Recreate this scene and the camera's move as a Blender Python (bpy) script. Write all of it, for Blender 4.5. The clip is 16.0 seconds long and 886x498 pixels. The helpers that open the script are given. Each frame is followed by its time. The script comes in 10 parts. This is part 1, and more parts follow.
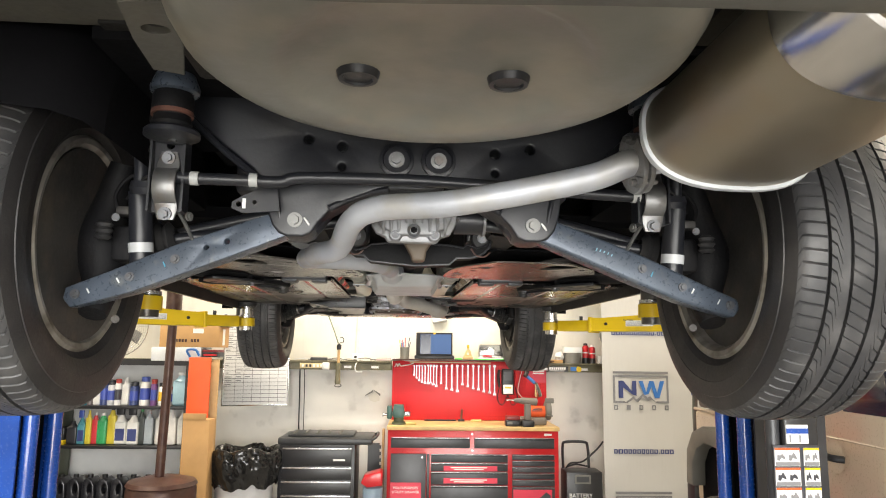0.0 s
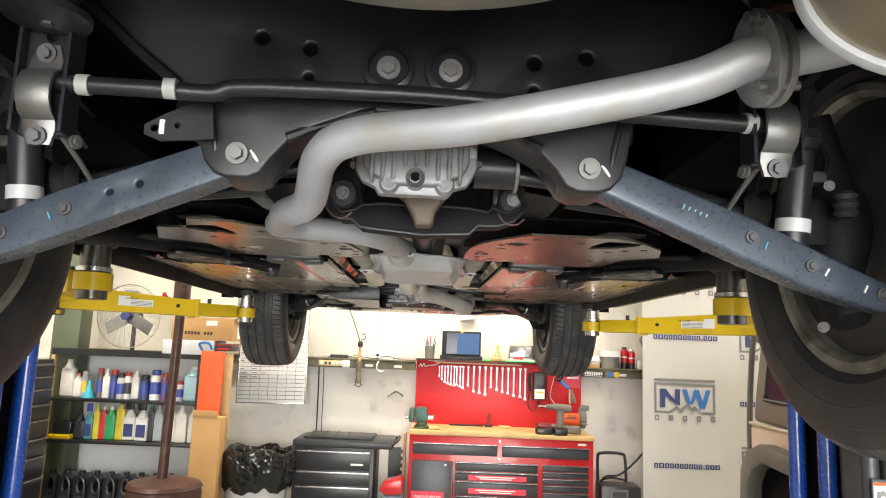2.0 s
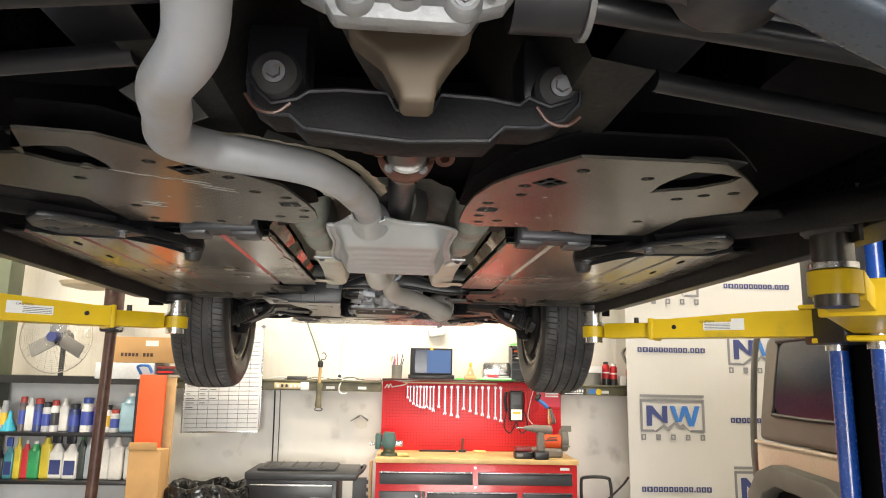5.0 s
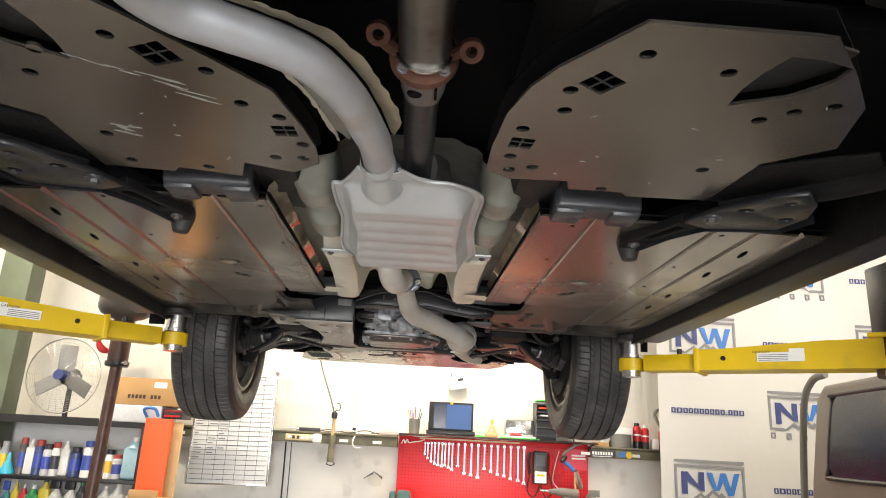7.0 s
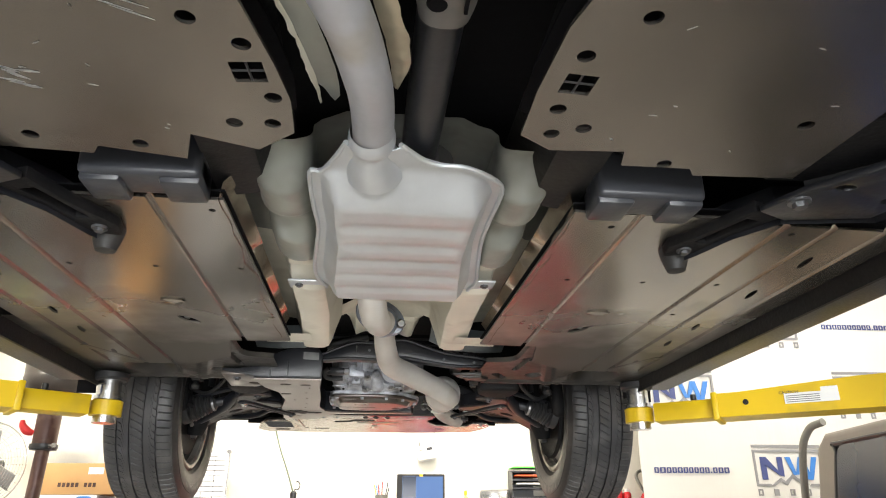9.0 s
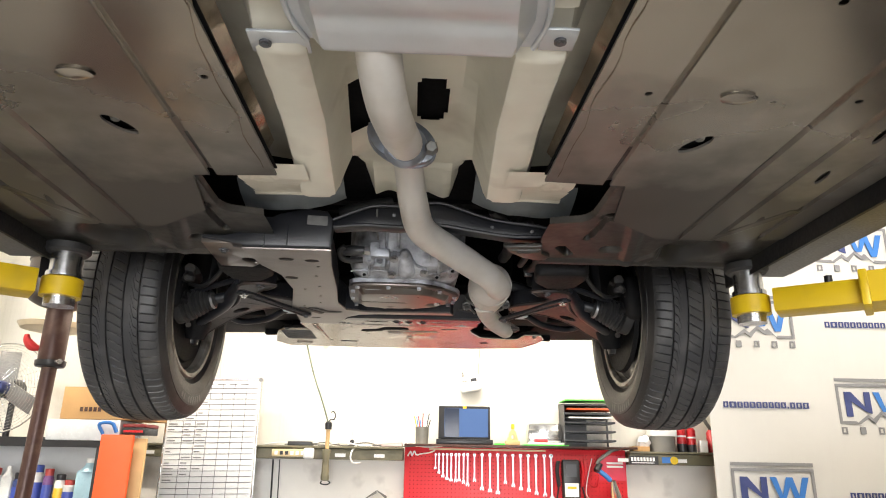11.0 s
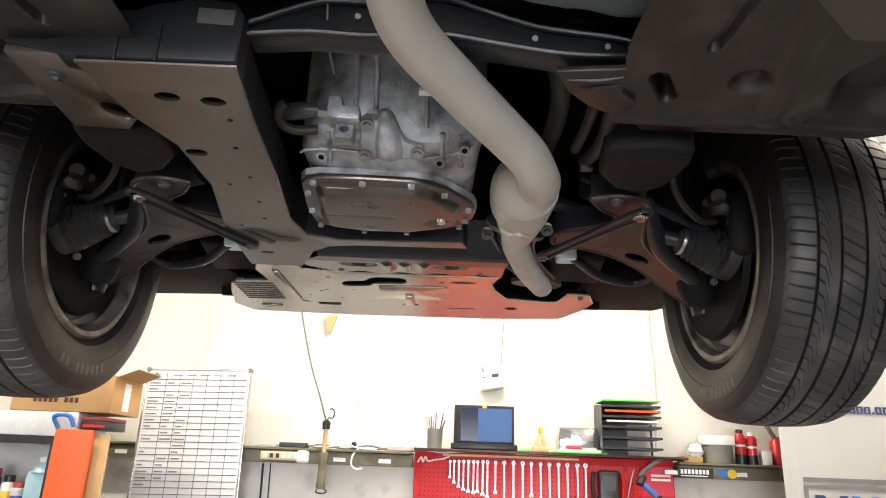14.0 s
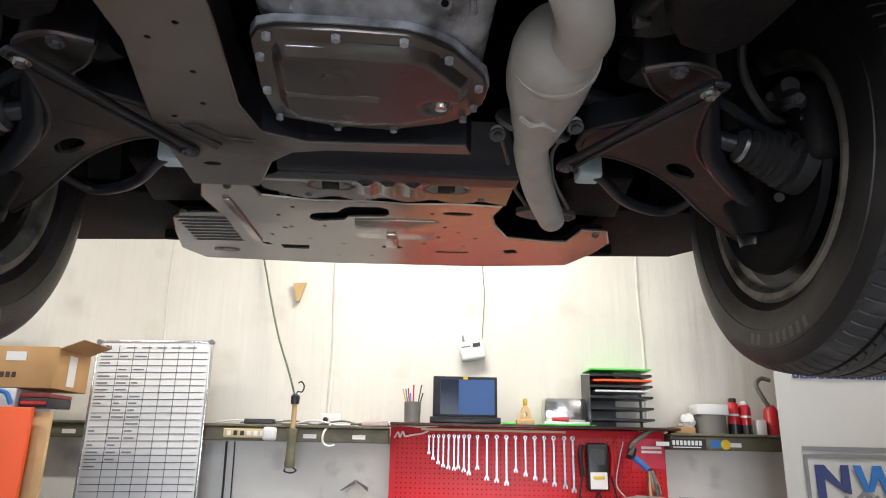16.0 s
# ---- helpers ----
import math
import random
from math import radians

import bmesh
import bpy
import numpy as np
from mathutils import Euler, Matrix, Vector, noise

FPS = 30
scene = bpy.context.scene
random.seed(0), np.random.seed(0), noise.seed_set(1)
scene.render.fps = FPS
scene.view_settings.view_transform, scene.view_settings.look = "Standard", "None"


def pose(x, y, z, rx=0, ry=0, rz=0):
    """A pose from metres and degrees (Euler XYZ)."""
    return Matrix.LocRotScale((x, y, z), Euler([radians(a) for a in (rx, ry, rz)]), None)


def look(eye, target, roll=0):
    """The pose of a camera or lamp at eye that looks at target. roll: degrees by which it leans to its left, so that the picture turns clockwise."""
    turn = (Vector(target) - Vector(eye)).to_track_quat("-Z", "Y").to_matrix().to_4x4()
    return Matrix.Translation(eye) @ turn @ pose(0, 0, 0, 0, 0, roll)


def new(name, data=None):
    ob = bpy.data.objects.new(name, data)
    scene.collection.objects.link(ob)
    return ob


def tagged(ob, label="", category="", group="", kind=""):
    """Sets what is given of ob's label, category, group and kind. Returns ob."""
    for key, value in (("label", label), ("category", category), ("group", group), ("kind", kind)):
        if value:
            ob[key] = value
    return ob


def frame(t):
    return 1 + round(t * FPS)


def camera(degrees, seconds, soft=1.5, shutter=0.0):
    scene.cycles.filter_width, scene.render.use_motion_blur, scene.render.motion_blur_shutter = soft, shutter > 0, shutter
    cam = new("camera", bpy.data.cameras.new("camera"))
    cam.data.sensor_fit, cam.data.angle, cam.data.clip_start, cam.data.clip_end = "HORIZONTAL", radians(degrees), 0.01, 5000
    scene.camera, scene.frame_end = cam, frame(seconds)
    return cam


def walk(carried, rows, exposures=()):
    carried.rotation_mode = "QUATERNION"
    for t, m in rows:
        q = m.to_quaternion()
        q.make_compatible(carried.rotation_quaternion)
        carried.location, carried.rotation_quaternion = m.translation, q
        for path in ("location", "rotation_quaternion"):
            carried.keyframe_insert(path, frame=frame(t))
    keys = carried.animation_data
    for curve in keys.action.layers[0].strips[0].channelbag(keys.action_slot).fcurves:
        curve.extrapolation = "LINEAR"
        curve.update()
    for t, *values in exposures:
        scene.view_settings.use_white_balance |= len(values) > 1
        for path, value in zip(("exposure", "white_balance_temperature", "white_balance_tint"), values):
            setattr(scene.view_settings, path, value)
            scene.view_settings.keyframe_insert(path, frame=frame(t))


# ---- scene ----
cam = camera(65.9, 16.0, soft=1.05)
PATH = [
    (0, (-0.033, 0.115, 1.748), (0.105, 2.089, 2.039), 0.7),
    (0.5, (-0.073, 0.248, 1.741), (0.141, 2.221, 1.991), 0.2),
    (1, (-0.043, 0.367, 1.745), (0.127, 2.344, 1.995), 0.4),
    (1.5, (-0.001, 0.461, 1.753), (0.099, 2.436, 2.049), 1.3),
    (2, (0.024, 0.527, 1.749), (0.067, 2.506, 2.037), 2.2),
    (2.5, (-0.002, 0.62, 1.744), (0.096, 2.6, 2.013), 1.7),
    (3, (-0.045, 0.708, 1.751), (0.104, 2.681, 2.042), 0.3),
    (3.5, (-0.098, 0.761, 1.751), (0.039, 2.733, 2.051), 0.5),
    (4, (-0.081, 0.831, 1.74), (0.159, 2.797, 2.017), 0.4),
    (4.5, (-0.039, 0.922, 1.727), (0.151, 2.892, 2.013), 1.0),
    (4.7, (-0.015, 0.958, 1.723), (0.146, 2.927, 2.036), 0.8),
    (6.8, (0.019, 1.217, 1.601), (0.137, 3.147, 2.109), 2.0),
    (7, (0.02, 1.228, 1.59), (0.092, 3.15, 2.137), 3.0),
    (7.5, (0.015, 1.268, 1.582), (0.088, 3.163, 2.218), 3.2),
    (8, (0.014, 1.325, 1.589), (0.139, 3.196, 2.282), 2.7),
    (8.5, (-0.003, 1.415, 1.584), (0.136, 3.267, 2.327), 2.0),
    (9, (-0.039, 1.503, 1.586), (0.159, 3.35, 2.326), -0.1),
    (9.5, (-0.038, 1.571, 1.571), (0.135, 3.459, 2.208), -0.1),
    (9.7, (-0.025, 1.618, 1.553), (0.123, 3.512, 2.177), -0.1),
    (11.8, (0.009, 2.19, 1.527), (0.075, 4.1, 2.117), 1.2),
    (12, (0.002, 2.216, 1.529), (0.153, 4.122, 2.115), 0.4),
    (12.5, (0.004, 2.307, 1.518), (0.144, 4.225, 2.065), 1.1),
    (13, (0.035, 2.453, 1.513), (0.144, 4.378, 2.044), 1.4),
    (13.5, (0.061, 2.575, 1.533), (0.12, 4.481, 2.137), 1.3),
    (14, (0.062, 2.678, 1.523), (0.071, 4.579, 2.145), 2.2),
    (14.5, (0.008, 2.807, 1.518), (0.085, 4.688, 2.192), 1.2),
    (14.9, (-0.002, 2.856, 1.519), (0.111, 4.732, 2.205), 0.8),
    (15, (0.003, 2.872, 1.518), (0.101, 4.75, 2.198), 0.9),
    (15.5, (0.013, 2.942, 1.509), (0.1, 4.841, 2.131), 0.9),
    (16, (0.028, 2.986, 1.506), (0.126, 4.901, 2.076), 1.2),
]
walk(cam, [(t, look(eye, target, roll)) for t, eye, target, roll in PATH],
     [(0.0, -0.2, 7100, 10), (3.0, -0.2, 7000, 10), (4.5, -0.17, 7100, 10), (7.0, -0.1, 6900, 11), (8.0, 0.08, 6700, 9), (9.0, 0.26, 6650, 9), (9.5, 0.24, 6700, 10), (12.0, -0.05, 6700, 11), (13.5, -0.12, 6600, 11), (14.5, -0.12, 6500, 11), (15.0, -0.25, 6300, 11), (16.0, -0.78, 6050, 12)])


# ---- world and lights ----
world = bpy.data.worlds.new("sky")
scene.world = world
world.use_nodes = True
wn = world.node_tree
sky = wn.nodes.new("ShaderNodeTexSky")
sky.sky_type, sky.sun_disc, sky.sun_elevation, sky.sun_rotation = "NISHITA", False, radians(48), radians(200)
wn.links.new(sky.outputs[0], wn.nodes["Background"].inputs[0])
wn.nodes["Background"].inputs[1].default_value = 0.12


def area_lamp(name, m, size_x, size_y, watts, colour):
    data = bpy.data.lights.new(name, "AREA")
    data.shape, data.size, data.size_y, data.energy, data.color = "RECTANGLE", size_x, size_y, watts, colour
    ob = new(name, data)
    ob.matrix_world = m
    return ob


# daylight through the open roll-up door behind the walk
area_lamp("door_daylight", pose(0.3, -4.35, 2.0, 90, 0, 0), 5.0, 3.6, 960, (0.94, 0.97, 1.0))
# tubes in ceiling fixtures: the first lights the north wall, four more are unseen fill
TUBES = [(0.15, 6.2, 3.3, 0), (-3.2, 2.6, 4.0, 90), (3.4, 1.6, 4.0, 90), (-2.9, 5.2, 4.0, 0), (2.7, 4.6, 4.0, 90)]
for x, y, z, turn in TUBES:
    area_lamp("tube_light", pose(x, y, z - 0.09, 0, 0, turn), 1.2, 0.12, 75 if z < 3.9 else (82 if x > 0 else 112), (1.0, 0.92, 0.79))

# ---- materials ----


def mat(name, colour, rough=0.5, metal=0.0, var=0.18, scale=6.0, bump=0.12, fine=90.0, dirt=None, dirt_amount=0.45, coat=0.0, island=0.0, spec=0.5, wave=0.0):
    m = bpy.data.materials.new(name)
    m.use_nodes = True
    nt = m.node_tree
    b = nt.nodes["Principled BSDF"]
    tc = nt.nodes.new("ShaderNodeTexCoord")

    def noise_tex(size, detail=4.0):
        n = nt.nodes.new("ShaderNodeTexNoise")
        n.inputs["Scale"].default_value, n.inputs["Detail"].default_value = size, detail
        nt.links.new(tc.outputs["Object"], n.inputs["Vector"])
        return n

    big, small = noise_tex(scale), noise_tex(fine, 3.0)
    ramp = nt.nodes.new("ShaderNodeMapRange")
    ramp.inputs[1].default_value, ramp.inputs[2].default_value = 0.3, 0.7
    nt.links.new(big.outputs["Fac"], ramp.inputs[0])
    mix = nt.nodes.new("ShaderNodeMix")
    mix.data_type = "RGBA"
    mix.inputs[6].default_value = (*[max(0.0, c * (1 - var)) for c in colour], 1)
    mix.inputs[7].default_value = (*[min(1.0, c * (1 + var)) for c in colour], 1)
    nt.links.new(ramp.outputs[0], mix.inputs[0])
    out = mix.outputs[2]
    if island:
        geo = nt.nodes.new("ShaderNodeObjectInfo")
        hsv = nt.nodes.new("ShaderNodeHueSaturation")
        rng = nt.nodes.new("ShaderNodeMapRange")
        rng.inputs[3].default_value, rng.inputs[4].default_value = 1 - island, 1 + island
        nt.links.new(geo.outputs["Random"], rng.inputs[0])
        nt.links.new(rng.outputs[0], hsv.inputs["Value"])
        nt.links.new(out, hsv.inputs["Color"])
        out = hsv.outputs[0]
    if dirt:
        d1 = noise_tex(scale * 1.7, 3.0)
        dr = nt.nodes.new("ShaderNodeMapRange")
        dr.inputs[1].default_value, dr.inputs[2].default_value = 0.62 - dirt_amount * 0.4, 0.78
        nt.links.new(d1.outputs["Fac"], dr.inputs[0])
        mix2 = nt.nodes.new("ShaderNodeMix")
        mix2.data_type = "RGBA"
        nt.links.new(dr.outputs[0], mix2.inputs[0])
        nt.links.new(out, mix2.inputs[6])
        mix2.inputs[7].default_value = (*dirt, 1)
        out = mix2.outputs[2]
    nt.links.new(out, b.inputs["Base Color"])
    rr = nt.nodes.new("ShaderNodeMapRange")
    rr.inputs[3].default_value, rr.inputs[4].default_value = max(0.02, rough - (0.04 if metal > 0.5 else 0.12) * (1 if rough > 0.15 else 0.2)), min(1.0, rough + (0.04 if metal > 0.5 else 0.12))
    nt.links.new((big if metal > 0.5 else small).outputs["Fac"], rr.inputs[0])
    nt.links.new(rr.outputs[0], b.inputs["Roughness"])
    b.inputs["Metallic"].default_value = metal
    b.inputs["Specular IOR Level"].default_value = spec
    b.inputs["Coat Weight"].default_value = coat
    if wave:
        wn_, wb_ = noise_tex(wave, 0.0), nt.nodes.new("ShaderNodeBump")
        wb_.inputs["Strength"].default_value, wb_.inputs["Distance"].default_value = 0.5, 0.003
        nt.links.new(wn_.outputs["Fac"], wb_.inputs["Height"])
        nt.links.new(wb_.outputs[0], b.inputs["Normal"])
    elif bump:
        bn = nt.nodes.new("ShaderNodeBump")
        bn.inputs["Strength"].default_value, bn.inputs["Distance"].default_value = bump, 0.004
        nt.links.new(small.outputs["Fac"], bn.inputs["Height"])
        nt.links.new(bn.outputs[0], b.inputs["Normal"])
    return m


def glow(name, colour, strength):
    m = bpy.data.materials.new(name)
    m.use_nodes = True
    b = m.node_tree.nodes["Principled BSDF"]
    b.inputs["Base Color"].default_value = (*colour, 1)
    b.inputs["Emission Color"].default_value, b.inputs["Emission Strength"].default_value = (*colour, 1), strength
    return m


M = {
    "underpanel": mat("underpanel", (0.205, 0.187, 0.168), 0.23, 0.8, 0.16, 5, 0.03, 60, (0.17, 0.155, 0.135), 0.35, wave=6.0),
    "skid": mat("skid", (0.55, 0.505, 0.45), 0.25, 0.9, 0.07, 2, 0.02, 60, (0.20, 0.175, 0.145), 0.15, wave=6.0),
    "chassis": mat("chassis", (0.0145, 0.0155, 0.0195), 0.35, 0.0, 0.3, 6, 0.06, 130, (0.030, 0.029, 0.030), 0.12, spec=0.45),
    "underbody": mat("underbody", (0.011, 0.011, 0.012), 0.6, 0.0, 0.3, 5, 0.2, 140, (0.030, 0.027, 0.022), 0.3, spec=0.3),
    # near-black for gaps, holes and cavities: their shade is put into the colour
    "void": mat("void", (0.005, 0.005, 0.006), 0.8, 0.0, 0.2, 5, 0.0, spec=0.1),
    "primer": mat("primer", (0.13, 0.15, 0.165), 0.4, 0.0, 0.15, 6, 0.05, 120, (0.09, 0.09, 0.09), 0.2),
    "arm_paint": mat("arm_paint", (0.068, 0.085, 0.112), 0.3, 0.3, 0.2, 17, 0.05, 160, (0.15, 0.16, 0.165), 0.06),
    "brown_arm": mat("brown_arm", (0.23, 0.205, 0.19), 0.30, 0.8, 0.15, 4, 0.05, 140, (0.085, 0.068, 0.060), 0.2),
    "tub": mat("tub", (0.160, 0.156, 0.136), 0.38, 0.0, 0.30, 5, 0.12, 40, (0.24, 0.21, 0.165), 0.4),
    "exhaust": mat("exhaust", (0.46, 0.48, 0.52), 0.52, 0.45, 0.10, 7, 0.04, 150, (0.40, 0.375, 0.33), 0.3),
    "shield": mat("shield", (0.56, 0.59, 0.62), 0.46, 0.6, 0.10, 12, 0.05, 150),
    "muffler": mat("muffler", (0.29, 0.255, 0.20), 0.38, 0.9, 0.10, 3, 0.02, 150, (0.30, 0.235, 0.165), 0.25),
    "chrome": mat("chrome", (0.66, 0.65, 0.63), 0.2, 1.0, 0.05, 10, 0.0),
    "zinc": mat("zinc", (0.17, 0.17, 0.165), 0.5, 0.7, 0.15, 40, 0.05),
    "cast": mat("cast", (0.46, 0.48, 0.525), 0.44, 0.35, 0.35, 16, 0.3, 180, (0.07, 0.067, 0.068), 0.62),
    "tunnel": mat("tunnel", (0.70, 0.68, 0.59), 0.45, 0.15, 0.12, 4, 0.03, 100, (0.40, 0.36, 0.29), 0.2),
    "clamp_metal": mat("clamp_metal", (0.20, 0.20, 0.20), 0.42, 0.8, 0.2, 20, 0.08, 150, (0.16, 0.13, 0.11), 0.25),
    "paint_blue": mat("paint_blue", (0.25, 0.5, 0.62), 0.5, 0.0, 0.2, 60, 0.0),
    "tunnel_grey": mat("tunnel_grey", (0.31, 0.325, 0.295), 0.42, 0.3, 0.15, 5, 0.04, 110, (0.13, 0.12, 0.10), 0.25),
    "diff_cast": mat("diff_cast", (0.25, 0.255, 0.265), 0.5, 0.4, 0.25, 16, 0.25, 200, (0.12, 0.105, 0.09), 0.3),
    # near-black puts the recess's shade into the pocket's colour
    "pocket": mat("pocket", (0.013, 0.013, 0.014), 0.6, 0.0, 0.2, 6, 0.06, 120),
    "scratch": mat("scratch", (0.36, 0.355, 0.345), 0.5, 0.4, 0.2, 60, 0.0),
    "tyre_mark": mat("tyre_mark", (0.085, 0.085, 0.086), 0.5, 0.0, 0.2, 20, 0.0),
    "bolt_zinc": mat("bolt_zinc", (0.115, 0.12, 0.13), 0.42, 0.6, 0.25, 60, 0.1, 200, (0.10, 0.08, 0.065), 0.3),
    "flange_zinc": mat("flange_zinc", (0.27, 0.31, 0.38), 0.42, 0.6, 0.2, 14, 0.08, 150, (0.16, 0.14, 0.12), 0.25),
    "foil": mat("foil", (0.42, 0.38, 0.29), 0.4, 0.6, 0.15, 12, 0.1, 60, (0.30, 0.26, 0.2), 0.3),
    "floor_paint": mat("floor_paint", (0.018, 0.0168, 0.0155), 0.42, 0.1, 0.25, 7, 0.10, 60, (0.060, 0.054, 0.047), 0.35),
    "wishbone": mat("wishbone", (0.030, 0.025, 0.025), 0.42, 0.25, 0.2, 6, 0.06, 140, (0.10, 0.065, 0.055), 0.15),
    "deflector": mat("deflector", (0.036, 0.039, 0.047), 0.35, 0.0, 0.15, 6, 0.05, 150),
    "black_gloss": mat("black_gloss", (0.010, 0.012, 0.02), 0.14, 0.0, 0.2, 6, 0.03, 90, spec=0.4),
    "matt_black": mat("matt_black", (0.006, 0.006, 0.007), 0.65, 0.0, 0.3, 8, 0.2, 140, (0.014, 0.012, 0.011), 0.2, spec=0.2),
    # tread is a paler copy of tyre: dust, and light put into the colour
    "tyre": mat("tyre", (0.020, 0.019, 0.020), 0.5, 0.0, 0.25, 7, 0.08, 160, (0.045, 0.042, 0.040), 0.25),
    "tread": mat("tread", (0.033, 0.033, 0.035), 0.48, 0.0, 0.25, 7, 0.08, 160, (0.090, 0.088, 0.087), 0.3),
    "boot_paint": mat("boot_paint", (0.08, 0.077, 0.066), 0.55, 0.0, 0.2, 5, 0.1, 110, (0.10, 0.09, 0.07), 0.3),
    "barrel": mat("barrel", (0.05, 0.047, 0.045), 0.6, 0.3, 0.3, 9, 0.1, 120, (0.09, 0.075, 0.06), 0.3),
    "lip_metal": mat("lip_metal", (0.22, 0.21, 0.195), 0.2, 0.85, 0.15, 6, 0.03, 90, (0.19, 0.165, 0.13), 0.35),
    "pan": mat("pan", (0.15, 0.140, 0.133), 0.28, 0.9, 0.15, 4, 0.0, 140, (0.09, 0.065, 0.055), 0.2),
    "rubber": mat("rubber", (0.018, 0.018, 0.019), 0.55, 0.0, 0.25, 9, 0.1, 160, (0.045, 0.043, 0.042), 0.2),
    "plastic": mat("plastic", (0.03, 0.031, 0.034), 0.38, 0.0, 0.2, 8, 0.08, 200),
    "rust": mat("rust", (0.12, 0.05, 0.035), 0.75, 0.2, 0.4, 20, 0.4, 120),
    "rim": mat("rim", (0.33, 0.315, 0.29), 0.48, 0.6, 0.2, 10, 0.05, 150, (0.10, 0.085, 0.07), 0.3),
    "body": mat("body", (0.055, 0.06, 0.06), 0.3, 0.3, 0.1, 4, 0.0, 100, None, 0, 0.6),
    "yellow": mat("yellow", (0.68, 0.46, 0.01), 0.38, 0.0, 0.10, 5, 0.04, 120, (0.45, 0.31, 0.03), 0.1),
    "blue": mat("blue", (0.012, 0.07, 0.36), 0.25, 0.0, 0.15, 7, 0.0, 100, None, 0, 0.4),
    "crimp": mat("crimp", (0.50, 0.42, 0.34), 0.24, 1.0, 0.2, 12, 0.3, 40, (0.20, 0.16, 0.12), 0.3),
    "tool_steel": mat("tool_steel", (0.34, 0.34, 0.35), 0.3, 1.0, 0.25, 30, 0.05),
    "dark_steel": mat("dark_steel", (0.16, 0.155, 0.15), 0.3, 0.9, 0.2, 14, 0.06, 120, (0.10, 0.085, 0.07), 0.3),
    "front_exhaust": mat("front_exhaust", (0.56, 0.545, 0.52), 0.55, 0.25, 0.10, 7, 0.05, 150, (0.46, 0.43, 0.38), 0.35),
    "steel": mat("steel", (0.62, 0.62, 0.62), 0.25, 1.0, 0.1, 20, 0.05),
    "wall": mat("wall", (0.74, 0.71, 0.64), 0.75, 0.0, 0.05, 2.2, 0.25, 22, (0.62, 0.58, 0.5), 0.12),
    "wall_grey": mat("wall_grey", (0.78, 0.76, 0.72), 0.7, 0.0, 0.06, 3, 0.15, 40, (0.5, 0.48, 0.45), 0.12),
    "concrete": mat("concrete", (0.29, 0.282, 0.27), 0.55, 0.0, 0.16, 1.6, 0.2, 60, (0.22, 0.21, 0.2), 0.35),
    "ceiling": mat("ceiling", (0.7, 0.69, 0.66), 0.85, 0.0, 0.06, 2, 0.1, 30),
    "red": mat("red", (0.52, 0.012, 0.018), 0.3, 0.0, 0.1, 6, 0.03, 120, None, 0, 0.3),
    "red_board": mat("red_board", (0.62, 0.015, 0.025), 0.42, 0.0, 0.08, 6, 0.05, 120),
    "black": mat("black", (0.016, 0.016, 0.018), 0.35, 0.0, 0.2, 8, 0.05, 120),
    "drawer": mat("drawer", (0.05, 0.052, 0.058), 0.38, 0.2, 0.12, 8, 0.05, 160),
    "wood": mat("wood", (0.62, 0.42, 0.19), 0.45, 0.0, 0.2, 7, 0.1, 50),
    "ply": mat("ply", (0.55, 0.36, 0.17), 0.6, 0.0, 0.2, 5, 0.1, 40),
    "ledge": mat("ledge", (0.13, 0.12, 0.075), 0.5, 0.0, 0.2, 6, 0.1, 70, (0.22, 0.19, 0.12), 0.3),
    "banner": mat("banner", (0.56, 0.55, 0.525), 0.55, 0.0, 0.03, 2, 0.1, 30),
    "logo_navy": mat("logo_navy", (0.035, 0.05, 0.17), 0.5, 0, 0.05, 6, 0),
    "logo_blue": mat("logo_blue", (0.03, 0.16, 0.48), 0.5, 0, 0.05, 6, 0),
    "logo_grey": mat("logo_grey", (0.20, 0.20, 0.21), 0.5, 0, 0.05, 6, 0),
    "white": mat("white", (0.78, 0.78, 0.77), 0.45, 0.0, 0.04, 9, 0.02),
    "paper": mat("paper", (0.80, 0.80, 0.80), 0.6, 0.0, 0.03, 9, 0.0),
    "line": mat("line", (0.04, 0.04, 0.05), 0.5, 0, 0.1, 9, 0.0),
    "orange": mat("orange", (0.80, 0.10, 0.02), 0.5, 0.0, 0.06, 5, 0.04),
    "cardboard": mat("cardboard", (0.50, 0.29, 0.12), 0.75, 0.0, 0.1, 6, 0.1, 80),
    "brown_steel": mat("brown_steel", (0.07, 0.032, 0.025), 0.4, 0.2, 0.2, 9, 0.08, 100, (0.12, 0.07, 0.05), 0.3),
    "bag": mat("bag", (0.012, 0.012, 0.012), 0.18, 0.0, 0.2, 8, 0.6, 25),
    "green_paint": mat("green_paint", (0.10, 0.12, 0.075), 0.5, 0.0, 0.15, 5, 0.08),
    "tan_paint": mat("tan_paint", (0.66, 0.53, 0.40), 0.3, 0.0, 0.04, 3, 0.0, 100, None, 0, 0.5),
    "brown_top": mat("brown_top", (0.18, 0.155, 0.135), 0.5, 0.0, 0.08, 5, 0.03, 160),
    "flare": mat("flare", (0.16, 0.155, 0.14), 0.55, 0.0, 0.12, 6, 0.1, 160),
    "screen": mat("screen", (0.012, 0.02, 0.045), 0.12, 0.0, 0.1, 4, 0.0),
    "green": mat("green", (0.10, 0.72, 0.08), 0.45, 0.0, 0.1, 6, 0.0),
}


